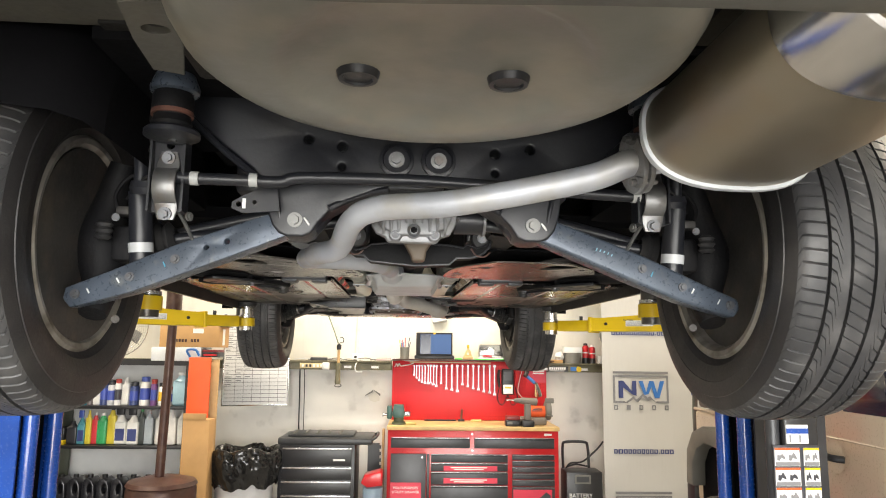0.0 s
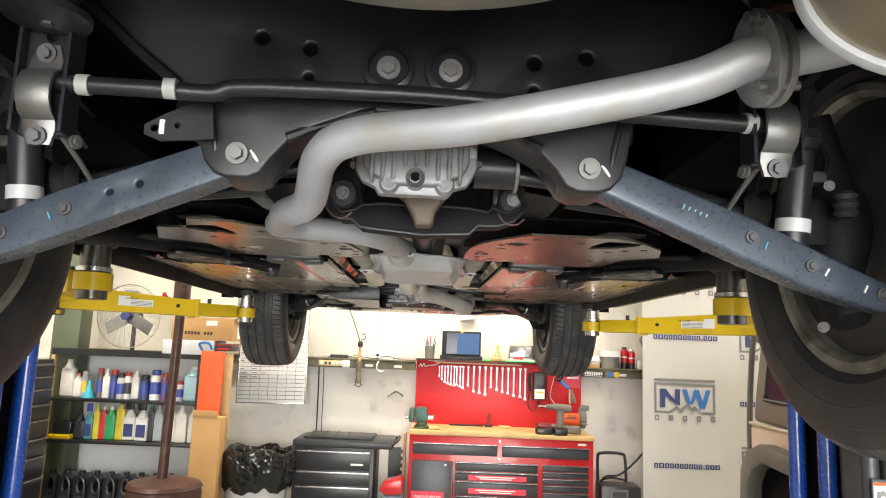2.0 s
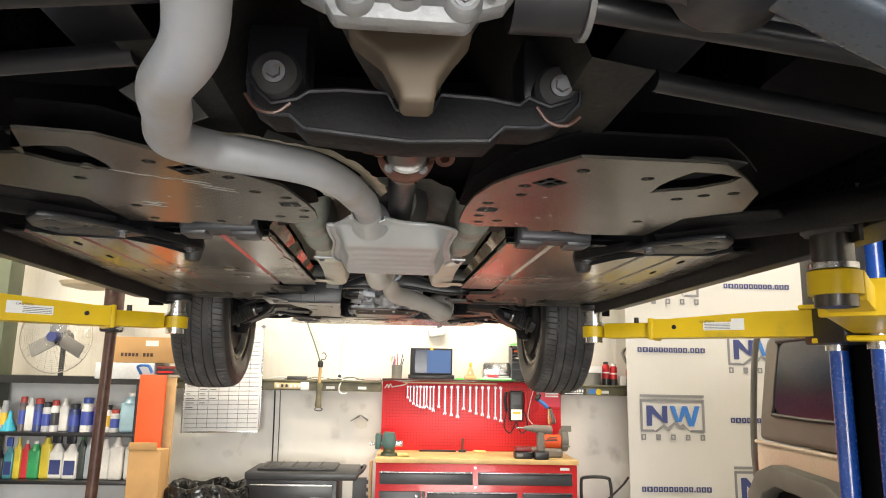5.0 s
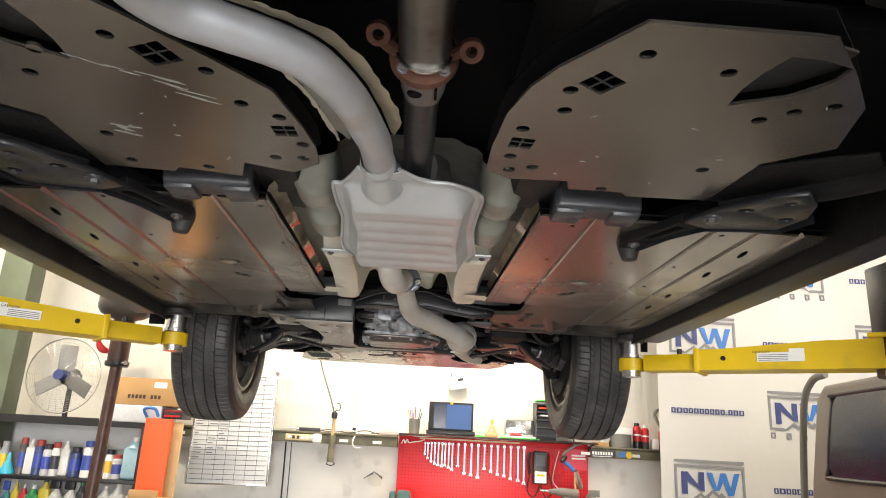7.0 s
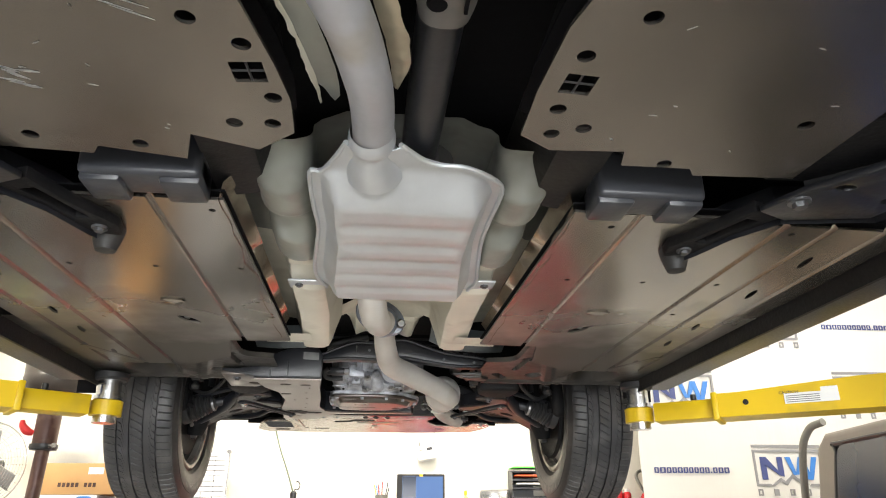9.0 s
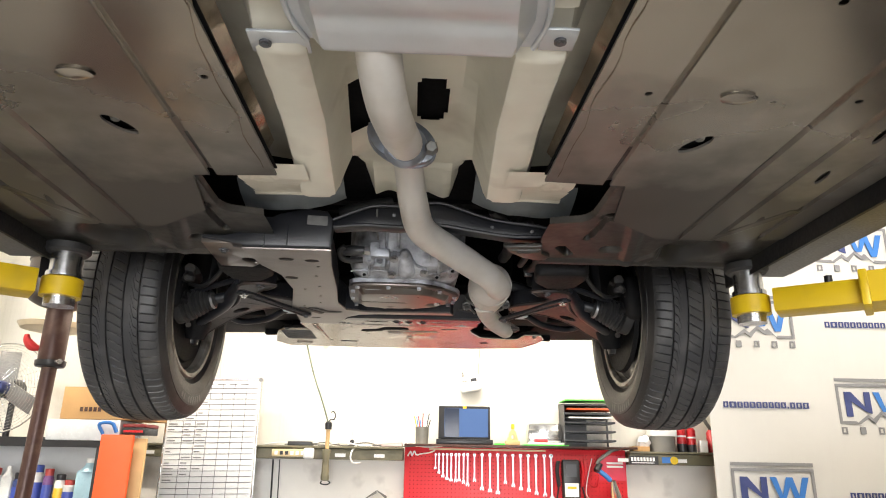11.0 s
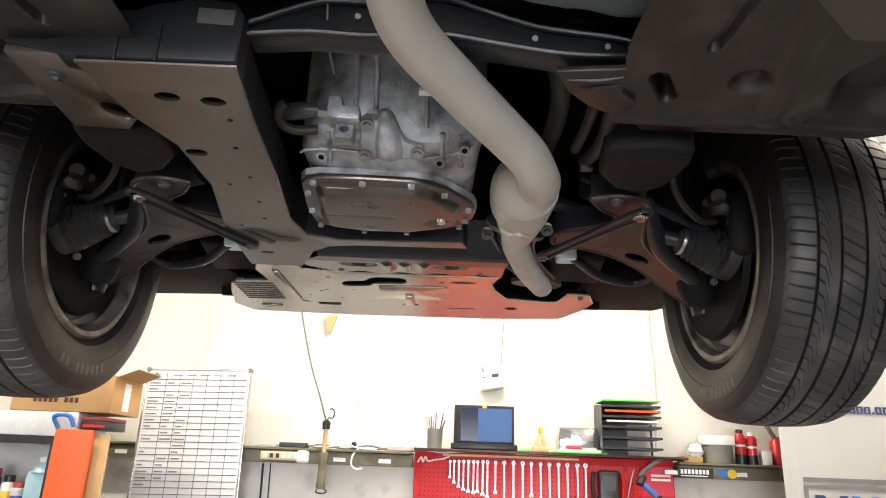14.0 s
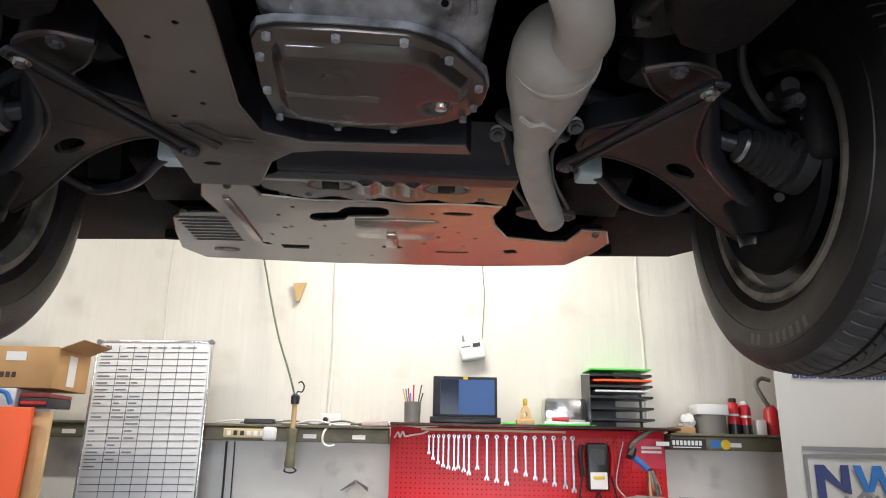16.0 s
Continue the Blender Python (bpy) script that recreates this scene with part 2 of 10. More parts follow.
def front_darkening(m, y0, y1, colour):
    """Darker, duller colour towards the front of the panels, with a ragged edge."""
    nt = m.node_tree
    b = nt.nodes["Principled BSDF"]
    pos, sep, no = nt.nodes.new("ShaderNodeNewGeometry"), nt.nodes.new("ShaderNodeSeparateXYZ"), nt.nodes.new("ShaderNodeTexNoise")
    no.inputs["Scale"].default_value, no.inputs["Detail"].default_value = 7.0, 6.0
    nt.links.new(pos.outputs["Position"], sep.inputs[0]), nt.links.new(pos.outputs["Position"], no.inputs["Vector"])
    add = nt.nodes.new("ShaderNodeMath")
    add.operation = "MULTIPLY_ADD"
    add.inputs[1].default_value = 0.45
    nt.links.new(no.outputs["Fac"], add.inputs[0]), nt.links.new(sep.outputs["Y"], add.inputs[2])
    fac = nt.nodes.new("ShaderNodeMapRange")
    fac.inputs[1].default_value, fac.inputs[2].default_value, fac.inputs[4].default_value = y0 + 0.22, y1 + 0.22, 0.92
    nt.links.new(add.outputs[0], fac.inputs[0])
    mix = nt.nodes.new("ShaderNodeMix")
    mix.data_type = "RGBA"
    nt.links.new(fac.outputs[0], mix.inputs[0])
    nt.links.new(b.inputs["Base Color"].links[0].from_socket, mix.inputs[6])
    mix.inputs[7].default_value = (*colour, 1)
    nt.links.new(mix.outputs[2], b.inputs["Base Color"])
    # metal and roughness change along with the colour towards the front
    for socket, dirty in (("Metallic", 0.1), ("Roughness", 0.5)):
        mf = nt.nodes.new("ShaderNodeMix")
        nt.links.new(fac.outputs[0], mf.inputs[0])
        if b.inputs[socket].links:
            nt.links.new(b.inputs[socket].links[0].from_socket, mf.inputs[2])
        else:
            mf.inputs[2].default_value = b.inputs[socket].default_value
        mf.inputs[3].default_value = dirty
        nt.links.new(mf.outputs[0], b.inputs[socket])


# brighter than underpanel, then darkened towards the front by world position
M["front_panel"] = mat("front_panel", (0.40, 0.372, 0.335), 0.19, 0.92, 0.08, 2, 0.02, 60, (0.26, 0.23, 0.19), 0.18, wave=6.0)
front_darkening(M["front_panel"], 2.70, 3.02, (0.034, 0.031, 0.027))


def wrinkles(m, across, along_z, depth):
    """Long vertical puckers of a stretched wall covering."""
    nt = m.node_tree
    b = nt.nodes["Principled BSDF"]
    tc, mp, no, bp = (nt.nodes.new("ShaderNode" + k) for k in ("TexCoord", "Mapping", "TexNoise", "Bump"))
    mp.inputs["Scale"].default_value = (across, across, along_z)
    no.inputs["Scale"].default_value, no.inputs["Detail"].default_value = 1.0, 5.0
    bp.inputs["Strength"].default_value, bp.inputs["Distance"].default_value = 0.6, depth
    nt.links.new(tc.outputs["Object"], mp.inputs["Vector"]), nt.links.new(mp.outputs[0], no.inputs["Vector"])
    nt.links.new(no.outputs["Fac"], bp.inputs["Height"])
    if b.inputs["Normal"].links:
        nt.links.new(b.inputs["Normal"].links[0].from_socket, bp.inputs["Normal"])
    nt.links.new(bp.outputs[0], b.inputs["Normal"])


wrinkles(M["wall"], 14.0, 1.1, 0.012)
wrinkles(M["banner"], 5.0, 0.5, 0.02)


def solid(name, colour, rough=0.4):
    if name not in M:
        M[name] = mat(name, colour, rough, 0.0, 0.08, 12, 0.02)
    return M[name]


# ---- builders ----


PLACE = None  # frame of the assembly that is being built


def link(name, bm, material, parent=None, label="", smooth=True, angle=35):
    me = bpy.data.meshes.new(name)
    if PLACE is not None:
        bm.transform(PLACE)
    bm.normal_update()
    bm.to_mesh(me)
    bm.free()
    me.materials.append(M[material] if isinstance(material, str) else material)
    if smooth:
        me.shade_smooth()
        me.set_sharp_from_angle(angle=radians(angle))
    ob = new(name, me)
    if parent:
        ob.parent = parent
    if label:
        ob["label"] = label
    return ob


def part(name, bm, material, parent, label=""):
    return link(name, bm, material, parent, label)


def thing(name, label, category, m=None, group="", kind=""):
    ob = new(name)
    ob.empty_display_size = 0.1
    if m is not None:
        ob.matrix_basis = m
    return tagged(ob, label, category, group, kind)


def box(bm, x0, x1, y0, y1, z0, z1, bevel=0.0, seg=2, m=None):
    r = bmesh.ops.create_cube(bm, size=1.0)
    vs = r["verts"]
    bmesh.ops.scale(bm, vec=(abs(x1 - x0), abs(y1 - y0), abs(z1 - z0)), verts=vs)
    bmesh.ops.translate(bm, vec=((x0 + x1) / 2, (y0 + y1) / 2, (z0 + z1) / 2), verts=vs)
    if bevel:
        es = list({e for v in vs for e in v.link_edges})
        rb = bmesh.ops.bevel(bm, geom=es, offset=bevel, segments=seg, affect="EDGES", profile=0.5)
        vs = list({v for f in rb["faces"] for v in f.verts} | {v for v in vs if v.is_valid})
    if m is not None:
        bmesh.ops.transform(bm, matrix=m, verts=vs)
    return bm


def B(*a, **k):
    return box(bmesh.new(), *a, **k)


def cyl(bm, p, q, r, r2=None, seg=20, caps=True):
    p, q = Vector(p), Vector(q)
    d = q - p
    m = Matrix.Translation((p + q) / 2) @ d.to_track_quat("Z", "Y").to_matrix().to_4x4()
    bmesh.ops.create_cone(bm, cap_ends=caps, segments=seg, radius1=r, radius2=r if r2 is None else r2, depth=d.length, matrix=m)
    return bm


def C(*a, **k):
    return cyl(bmesh.new(), *a, **k)


def lathe(bm, profile, m=None, seg=32):
    """Turns a profile of (radius, z) round the z axis, then moves it by m."""
    rings = []
    for r, z in profile:
        if r < 1e-5:
            rings.append([bm.verts.new((0, 0, z))])
        else:
            rings.append([bm.verts.new((r * math.cos(2 * math.pi * i / seg), r * math.sin(2 * math.pi * i / seg), z)) for i in range(seg)])
    for a, b in zip(rings, rings[1:]):
        for i in range(seg):
            j = (i + 1) % seg
            if len(a) == 1 and len(b) > 1:
                bm.faces.new((a[0], b[j], b[i]))
            elif len(b) == 1 and len(a) > 1:
                bm.faces.new((a[i], a[j], b[0]))
            elif len(a) > 1:
                bm.faces.new((a[i], a[j], b[j], b[i]))
    vs = [v for ring in rings for v in ring]
    if m is not None:
        bmesh.ops.transform(bm, matrix=m, verts=vs)
    bmesh.ops.recalc_face_normals(bm, faces=bm.faces[:])
    return bm


def smooth_path(points, steps=8):
    """A Catmull-Rom curve through points given as (x, y, z[, radius])."""
    pts = [np.array(p, float) for p in points]
    pts = [2 * pts[0] - pts[1], *pts, 2 * pts[-1] - pts[-2]]
    out = []
    for a, b, c, d in zip(pts, pts[1:], pts[2:], pts[3:]):
        for k in range(steps):
            t = k / steps
            out.append(0.5 * (2 * b + (c - a) * t + (2 * a - 5 * b + 4 * c - d) * t * t + (3 * b - a - 3 * c + d) * t ** 3))
    out.append(pts[-2])
    return out


def sweep(bm, points, radius=0.01, seg=16, steps=8, caps=True):
    """A tube along a smooth path; a fourth number in each point is its own radius."""
    path = smooth_path(points, steps) if steps else [np.array(p, float) for p in points]
    rings, up = [], None
    for i, p in enumerate(path):
        a, b = path[max(0, i - 1)][:3], path[min(len(path) - 1, i + 1)][:3]
        t = Vector(b - a).normalized()
        if up is None:
            up = t.orthogonal().normalized()
        up = (up - t * up.dot(t)).normalized()
        side = t.cross(up)
        r = p[3] if len(p) > 3 else radius
        c = Vector(p[:3])
        rings.append([bm.verts.new(c + (up * math.cos(2 * math.pi * k / seg) + side * math.sin(2 * math.pi * k / seg)) * r) for k in range(seg)])
    for a, b in zip(rings, rings[1:]):
        for k in range(seg):
            j = (k + 1) % seg
            bm.faces.new((a[k], a[j], b[j], b[k]))
    if caps:
        bm.faces.new(rings[0][::-1]), bm.faces.new(rings[-1])
    bmesh.ops.recalc_face_normals(bm, faces=bm.faces[:])
    return bm


def S(points, radius=0.01, **k):
    return sweep(bmesh.new(), points, radius, **k)


def ring_points(cx, cy, rx, ry=None, n=12, turn=0):
    ry = rx if ry is None else ry
    ca, sa = math.cos(radians(turn)), math.sin(radians(turn))
    out = []
    for i in range(n):
        a = 2 * math.pi * i / n
        x, y = rx * math.cos(a), ry * math.sin(a)
        out.append((cx + x * ca - y * sa, cy + x * sa + y * ca))
    return out


def plate(bm, outline, holes=(), low=0.0, high=0.01, m=None):
    """A flat plate in x, y from low to high with holes right through it."""
    tmp = bmesh.new()
    edges = []
    for loop in (outline, *holes):
        vs = [tmp.verts.new((x, y, low)) for x, y in loop]
        edges += [tmp.edges.new((vs[i], vs[(i + 1) % len(vs)])) for i in range(len(vs))]
    bmesh.ops.triangle_fill(tmp, use_beauty=True, use_dissolve=False, edges=edges, normal=(0, 0, -1))
    r = bmesh.ops.extrude_face_region(tmp, geom=tmp.faces[:])
    bmesh.ops.translate(tmp, vec=(0, 0, high - low), verts=[v for v in r["geom"] if isinstance(v, bmesh.types.BMVert)])
    bmesh.ops.recalc_face_normals(tmp, faces=tmp.faces[:])
    if m is not None:
        bmesh.ops.transform(tmp, matrix=m, verts=tmp.verts[:])
    me = bpy.data.meshes.new("tmp")
    tmp.to_mesh(me)
    tmp.free()
    bm.from_mesh(me)
    bpy.data.meshes.remove(me)
    return bm


def P(*a, **k):
    return plate(bmesh.new(), *a, **k)


def soften(bm, offset=0.006, seg=2, sharp=50):
    """Rounds all sharp edges of a mesh."""
    bmesh.ops.remove_doubles(bm, verts=bm.verts[:], dist=1e-5)
    bm.normal_update()
    es = [e for e in bm.edges if len(e.link_faces) == 2 and e.calc_face_angle(0.0) > radians(sharp)]
    bmesh.ops.bevel(bm, geom=es, offset=offset, segments=seg, affect="EDGES", profile=0.5, clamp_overlap=True)
    return bm


STAND = Matrix(((1, 0, 0, 0), (0, 0, 1, 0), (0, 1, 0, 0), (0, 0, 0, 1)))  # plate's x, y, z to x, z, y


def clip_strip(outline, x0, x1):
    """The piece of an outline between two lines of constant x."""
    def cut(pts, x, keep_right):
        out = []
        for (ax, ay), (bx, by) in zip(pts, pts[1:] + pts[:1]):
            ina, inb = (ax >= x) == keep_right, (bx >= x) == keep_right
            if ina:
                out.append((ax, ay))
            if ina != inb:
                t = (x - ax) / (bx - ax)
                out.append((x, ay + (by - ay) * t))
        return out
    return cut(cut(list(outline), x0, True), x1, False)


def bolt(parent, p, d, r=0.011, material="bolt_zinc", name="bolt", washer=True):
    """A hex bolt with its washer at p, its head towards d."""
    p, d = Vector(p), Vector(d).normalized()
    r *= 0.68
    bm = C(p, p + d * r * 1.1, r, r * 0.92, seg=6)
    if washer:
        cyl(bm, p - d * 0.001, p + d * 0.003, r * 1.5, seg=18)
    return part(name, bm, material, parent)


def writing(parent, text, m, size, material, name="lettering", thick=0.0008, label=""):
    cu = bpy.data.curves.new(name, "FONT")
    cu.body, cu.size, cu.extrude, cu.align_x, cu.align_y = text, size, thick, "CENTER", "CENTER"
    cu.resolution_u = 2
    tmp = bpy.data.objects.new(name, cu)
    me = bpy.data.meshes.new_from_object(tmp)
    bpy.data.objects.remove(tmp)
    bpy.data.curves.remove(cu)
    me.materials.append(M[material])
    ob = new(name, me)
    ob.parent = parent
    ob.matrix_basis = m
    if label:
        ob["label"] = label
    return ob


def sheet(relief, x0, x1, y0, y1, step, keep=None, thick=0.002):
    """A pressed sheet: a fine grid whose height is given by relief(x, y)."""
    bm = bmesh.new()
    nx, ny = max(2, round((x1 - x0) / step)), max(2, round((y1 - y0) / step))
    rows = []
    for j in range(ny + 1):
        y = y0 + (y1 - y0) * j / ny
        rows.append([(x0 + (x1 - x0) * i / nx, y) for i in range(nx + 1)])
    made = {}

    def vert(i, j):
        if (i, j) not in made:
            x, y = rows[j][i]
            made[i, j] = bm.verts.new((x, y, relief(x, y)))
        return made[i, j]

    for j in range(ny):
        for i in range(nx):
            cx, cy = (rows[j][i][0] + rows[j][i + 1][0]) / 2, (rows[j][i][1] + rows[j + 1][i][1]) / 2
            if keep is None or keep(cx, cy):
                bm.faces.new((vert(i, j), vert(i, j + 1), vert(i + 1, j + 1), vert(i + 1, j)))
    return bm


def bell(v, w, soft):
    """1 inside a half width w, falling to 0 over the softness."""
    return max(0.0, min(1.0, (w + soft - abs(v)) / soft)) ** 2 * (3 - 2 * max(0.0, min(1.0, (w + soft - abs(v)) / soft)))


def along(x, y, ax, ay, bx, by):
    """Distance from a stretch of line."""
    dx, dy = bx - ax, by - ay
    t = max(0.0, min(1.0, ((x - ax) * dx + (y - ay) * dy) / (dx * dx + dy * dy)))
    return math.hypot(x - ax - t * dx, y - ay - t * dy)

# ---- room ----
WALL = pose(0.3, 6.93, 0, 0, 0, -2)


def setting(name, bm, material, label, m=None):
    ob = link(name, bm, material)
    if m is not None:
        ob.matrix_basis = m
    return tagged(ob, label, name.split("_")[0], kind="structure")


setting("floor", B(-6.4, 6.4, -4.6, 8.2, -0.2, 0), "concrete", "worn grey concrete workshop floor with stains")
setting("wall_north", B(-6.8, 6.6, 0.0, 0.2, 0, 4.6), "wall", "cream fabric-faced insulated wall lit by a tube", WALL)
setting("wall_lower", B(-6.8, 6.6, -0.02, -0.003, 0, 1.55), "wall_grey", "pale grey painted lower wall below the ledge", WALL)
setting("wall_west", B(-6.4, -6.2, -4.6, 8.0, 0, 4.6), "wall", "cream painted workshop side wall")
setting("wall_east", B(6.2, 6.4, -4.6, 7.4, 0, 4.6), "wall", "cream painted workshop side wall")
bm = B(-6.4, -2.4, -4.6, -4.4, 0, 4.6)
box(bm, 3.0, 6.4, -4.6, -4.4, 0, 4.6)
box(bm, -2.4, 3.0, -4.6, -4.4, 4.0, 4.6)
setting("wall_south", bm, "wall", "cream wall round the open roll-up door")
setting("ceiling", B(-6.4, 6.4, -4.6, 8.2, 4.6, 4.75), "ceiling", "off-white workshop ceiling")
bm = bmesh.new()
bmesh.ops.create_grid(bm, x_segments=2, y_segments=2, size=400)
bmesh.ops.translate(bm, vec=(0, 0, -0.205), verts=bm.verts[:])
setting("ground", bm, "concrete", "grey yard outside reaching the horizon")

# stretched seams of the wall covering
for u, r in ((-1.67, 0.007), (-0.695, 0.013), (1.10, 0.009)):
    wob = S([(u, -0.001, 1.70), (u + 0.006, -0.001, 2.1), (u - 0.008, -0.001, 2.5), (u, -0.001, 3.2), (u, -0.001, 4.5)], r, seg=8)
    setting("trim", wob, "wall", "thin vertical seam of the wall covering", WALL)

for u0, u1 in ((-3.6, -0.345), (1.17, 1.78)):
    setting("trim_ledge", B(u0, u1, -0.17, -0.022, 1.545, 1.614, 0.004), "ledge", "olive painted timber ledge along the wall", WALL)
    setting("trim_cap", B(u0, u1, -0.19, -0.002, 1.616, 1.63, 0.003), "ledge", "dusty top board of the timber ledge", WALL)

# a body for each tube; all but the first are added fill
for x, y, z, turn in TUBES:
    t = thing("ceiling_light", "white ceiling fixture with a glowing fluorescent tube, added out of view", "ceiling light", pose(x, y, z, 0, 0, turn), "ceiling lights")
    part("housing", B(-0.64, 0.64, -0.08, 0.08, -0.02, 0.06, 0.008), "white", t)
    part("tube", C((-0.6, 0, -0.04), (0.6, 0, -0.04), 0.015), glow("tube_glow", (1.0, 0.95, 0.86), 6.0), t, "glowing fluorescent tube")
    for s in (-0.5, 0.5):
        part("hanger", C((s, 0, 0.06), (s, 0, 4.6 - z), 0.004, seg=8), "zinc", t)

# ---- the raised car ----
car = thing("car", "dark grey hatchback raised on a lift, seen from below", "car")
MX = -0.02  # middle of the car
# frames of the three assemblies under the car: rear axle, floor, front axle
REAR = Matrix.Translation((0.002, 0.105, 0.006))
MIDDLE = Matrix.Translation((0.014, 0.128, -0.042))
FRONT = Matrix.Translation((-0.002, 0.098, -0.075)) @ Matrix.Diagonal((0.97, 0.978, 1, 1))


def both(x):
    return ((1, x), (-1, 2 * MX - x))


def body_shell():
    """Side profile of the car's upper body swept across its width."""
    prof = [(0.30, 2.30), (0.27, 2.62), (0.33, 3.0), (0.62, 3.35), (1.3, 3.43), (2.5, 3.42), (3.15, 3.05), (4.3, 2.88), (4.72, 2.7), (4.78, 2.35)]
    bm = bmesh.new()
    rings = []
    for s, inset in ((-0.88, 0.0), (-0.86, 0.0), (0.86, 0.0), (0.88, 0.0)):
        ring = []
        for y, z in prof:
            lean = max(0.0, z - 2.85) * 0.35
            w = s * (0.97 if abs(s) > 0.87 else 1.0)
            ring.append(bm.verts.new((MX + w - math.copysign(lean, s), y, z)))
        rings.append(ring)
    for a, b in zip(rings, rings[1:]):
        for i in range(len(prof) - 1):
            bm.faces.new((a[i], b[i], b[i + 1], a[i + 1]))
    for ring in (rings[0], rings[-1]):
        bm.faces.new(ring)
    bmesh.ops.recalc_face_normals(bm, faces=bm.faces[:])
    return bm


part("body", body_shell(), "body", car, "dark grey painted upper body")
# sides below the belt, cut round the wheels
for s, x in both(0.86):
    out = [(0.32, 2.31), (0.32, 2.12), (1.05, 2.06)]
    out += [(1.49 + 0.40 * math.cos(a), 2.04 + 0.40 * math.sin(a)) for a in np.linspace(math.pi, 0, 13)]
    out += [(2.0, 1.97), (3.5, 1.96)]
    out += [(4.03 + 0.40 * math.cos(a), 2.0 + 0.40 * math.sin(a)) for a in np.linspace(math.pi, 0, 13)]
    out += [(4.55, 2.0), (4.74, 2.1), (4.76, 2.36), (4.3, 2.9), (3.2, 3.0), (0.4, 2.9)]
    m = Matrix(((0, 0, 1, 0), (1, 0, 0, 0), (0, 1, 0, 0), (0, 0, 0, 1)))
    part("side_panel", P(out, low=x - 0.012, high=x + 0.012, m=m), "body", car)
    # plastic sill and its inner flange
    part("sill", B(x - s * 0.10, x + s * 0.01, 1.98, 3.52, 1.955, 2.03, 0.012), "plastic", car, "black plastic sill cover")
    part("pinch_weld", B(x - s * 0.135, x - s * 0.128, 2.0, 3.52, 1.928, 2.02), "underbody", car)
    # wheel housings
    for yc in (1.49, 4.03):
        bm = bmesh.new()
        ring = [(yc + 0.395 * math.cos(a), (2.05 if yc < 2 else 2.0) + 0.40 * math.sin(a)) for a in np.linspace(0.1, math.pi - (0.1 if yc < 2 else 0.6), 19)]
        inner = x - s * (0.40 if yc < 2 else 0.34)
        for (ya, za), (yb, zb) in zip(ring, ring[1:]):
            cz = 2.05 if yc < 2 else 2.0
            steps_ = [(x, 1.0), (inner + s * 0.10, 1.0), (inner + s * 0.045, 0.96), (inner + s * 0.012, 0.87), (inner, 0.74)][:5 if yc < 2 else 3]
            for (xa_, fa_), (xb_, fb_) in zip(steps_, steps_[1:]):
                pt = lambda xx, ff, yy, zz: bm.verts.new((xx, yc + (yy - yc) * ff, cz + (zz - cz) * ff))
                bm.faces.new((pt(xa_, fa_, ya, za), pt(xb_, fb_, ya, za), pt(xb_, fb_, yb, zb), pt(xa_, fa_, yb, zb)))
        if yc < 2:
            bm.faces.new([bm.verts.new((inner, yc + (y - yc) * 0.74, cz + (z - cz) * 0.74)) for y, z in ring])
        bmesh.ops.remove_doubles(bm, verts=bm.verts[:], dist=1e-4)
        part("wheel_arch_liner", bm, "void", car, "black felt wheel arch liner")
        if yc > 2:
            bm = bmesh.new()
            edge = [(yc + 0.397 * math.cos(a), 2.0 + 0.402 * math.sin(a)) for a in np.linspace(math.pi - 0.62, math.pi + 0.15, 9)]
            for (ya, za), (yb, zb) in zip(edge, edge[1:]):
                bm.faces.new([bm.verts.new(v) for v in ((x, ya, za), (x - s * 0.055, ya, za), (x - s * 0.055, yb, zb), (x, yb, zb))])
            bmesh.ops.remove_doubles(bm, verts=bm.verts[:], dist=1e-4)
            part("arch_lip", bm, "void", car, "black lip of the wheel arch")

# floor pan, boot floor and engine bay roof; the void sheets carry shade as black
part("floor_pan", B(-0.80, 0.76, 1.90, 3.42, 2.08, 2.11), "void", car, "floor pan, near-black for the shade above the panels")
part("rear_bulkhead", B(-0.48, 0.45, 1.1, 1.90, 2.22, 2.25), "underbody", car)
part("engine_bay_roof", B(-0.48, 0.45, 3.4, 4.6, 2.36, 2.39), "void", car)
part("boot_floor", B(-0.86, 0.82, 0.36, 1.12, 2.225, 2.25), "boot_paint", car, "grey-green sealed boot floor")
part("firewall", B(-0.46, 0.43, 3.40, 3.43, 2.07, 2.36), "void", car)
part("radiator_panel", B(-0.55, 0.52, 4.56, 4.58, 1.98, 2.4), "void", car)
bm = B(-0.86, 0.82, 0.24, 0.40, 2.13, 2.5, 0.04, 3)
part("rear_bumper", bm, "body", car, "dark grey rear bumper")
part("hanger_plate", P([(-0.352, 0.86), (-0.285, 0.85), (-0.312, 0.97), (-0.338, 1.065), (-0.376, 1.05), (-0.368, 0.95)], [ring_points(-0.331, 0.924, 0.018, 0.014)], 2.13, 2.14), "boot_paint", car, "grey-green pressed hanger plate")
bm = bmesh.new()
rows = []
for k in range(41):
    u = -1 + k / 20
    dip = 0.035 * abs(u) ** 2.5
    rows.append([bm.verts.new((MX + 0.80 * u, y - 0.16 * u * u, z - dip + 0.003 * math.sin(u * 9))) for y, z in ((0.30, 2.05), (0.40, 2.004), (0.50, 1.986), (0.535, 1.978), (0.548, 1.979), (0.552, 1.986), (0.546, 1.998), (0.50, 2.03))])
for a, b in zip(rows, rows[1:]):
    for k in range(7):
        bm.faces.new((a[k], b[k], b[k + 1], a[k + 1]))
part("bumper_lip", bm, "boot_paint", car, "grey-green lower edge of the rear bumper")
part("bumper_beam", B(-0.6, 0.56, 0.42, 0.5, 2.15, 2.25, 0.01), "boot_paint", car, "grey-beige rear crossmember")

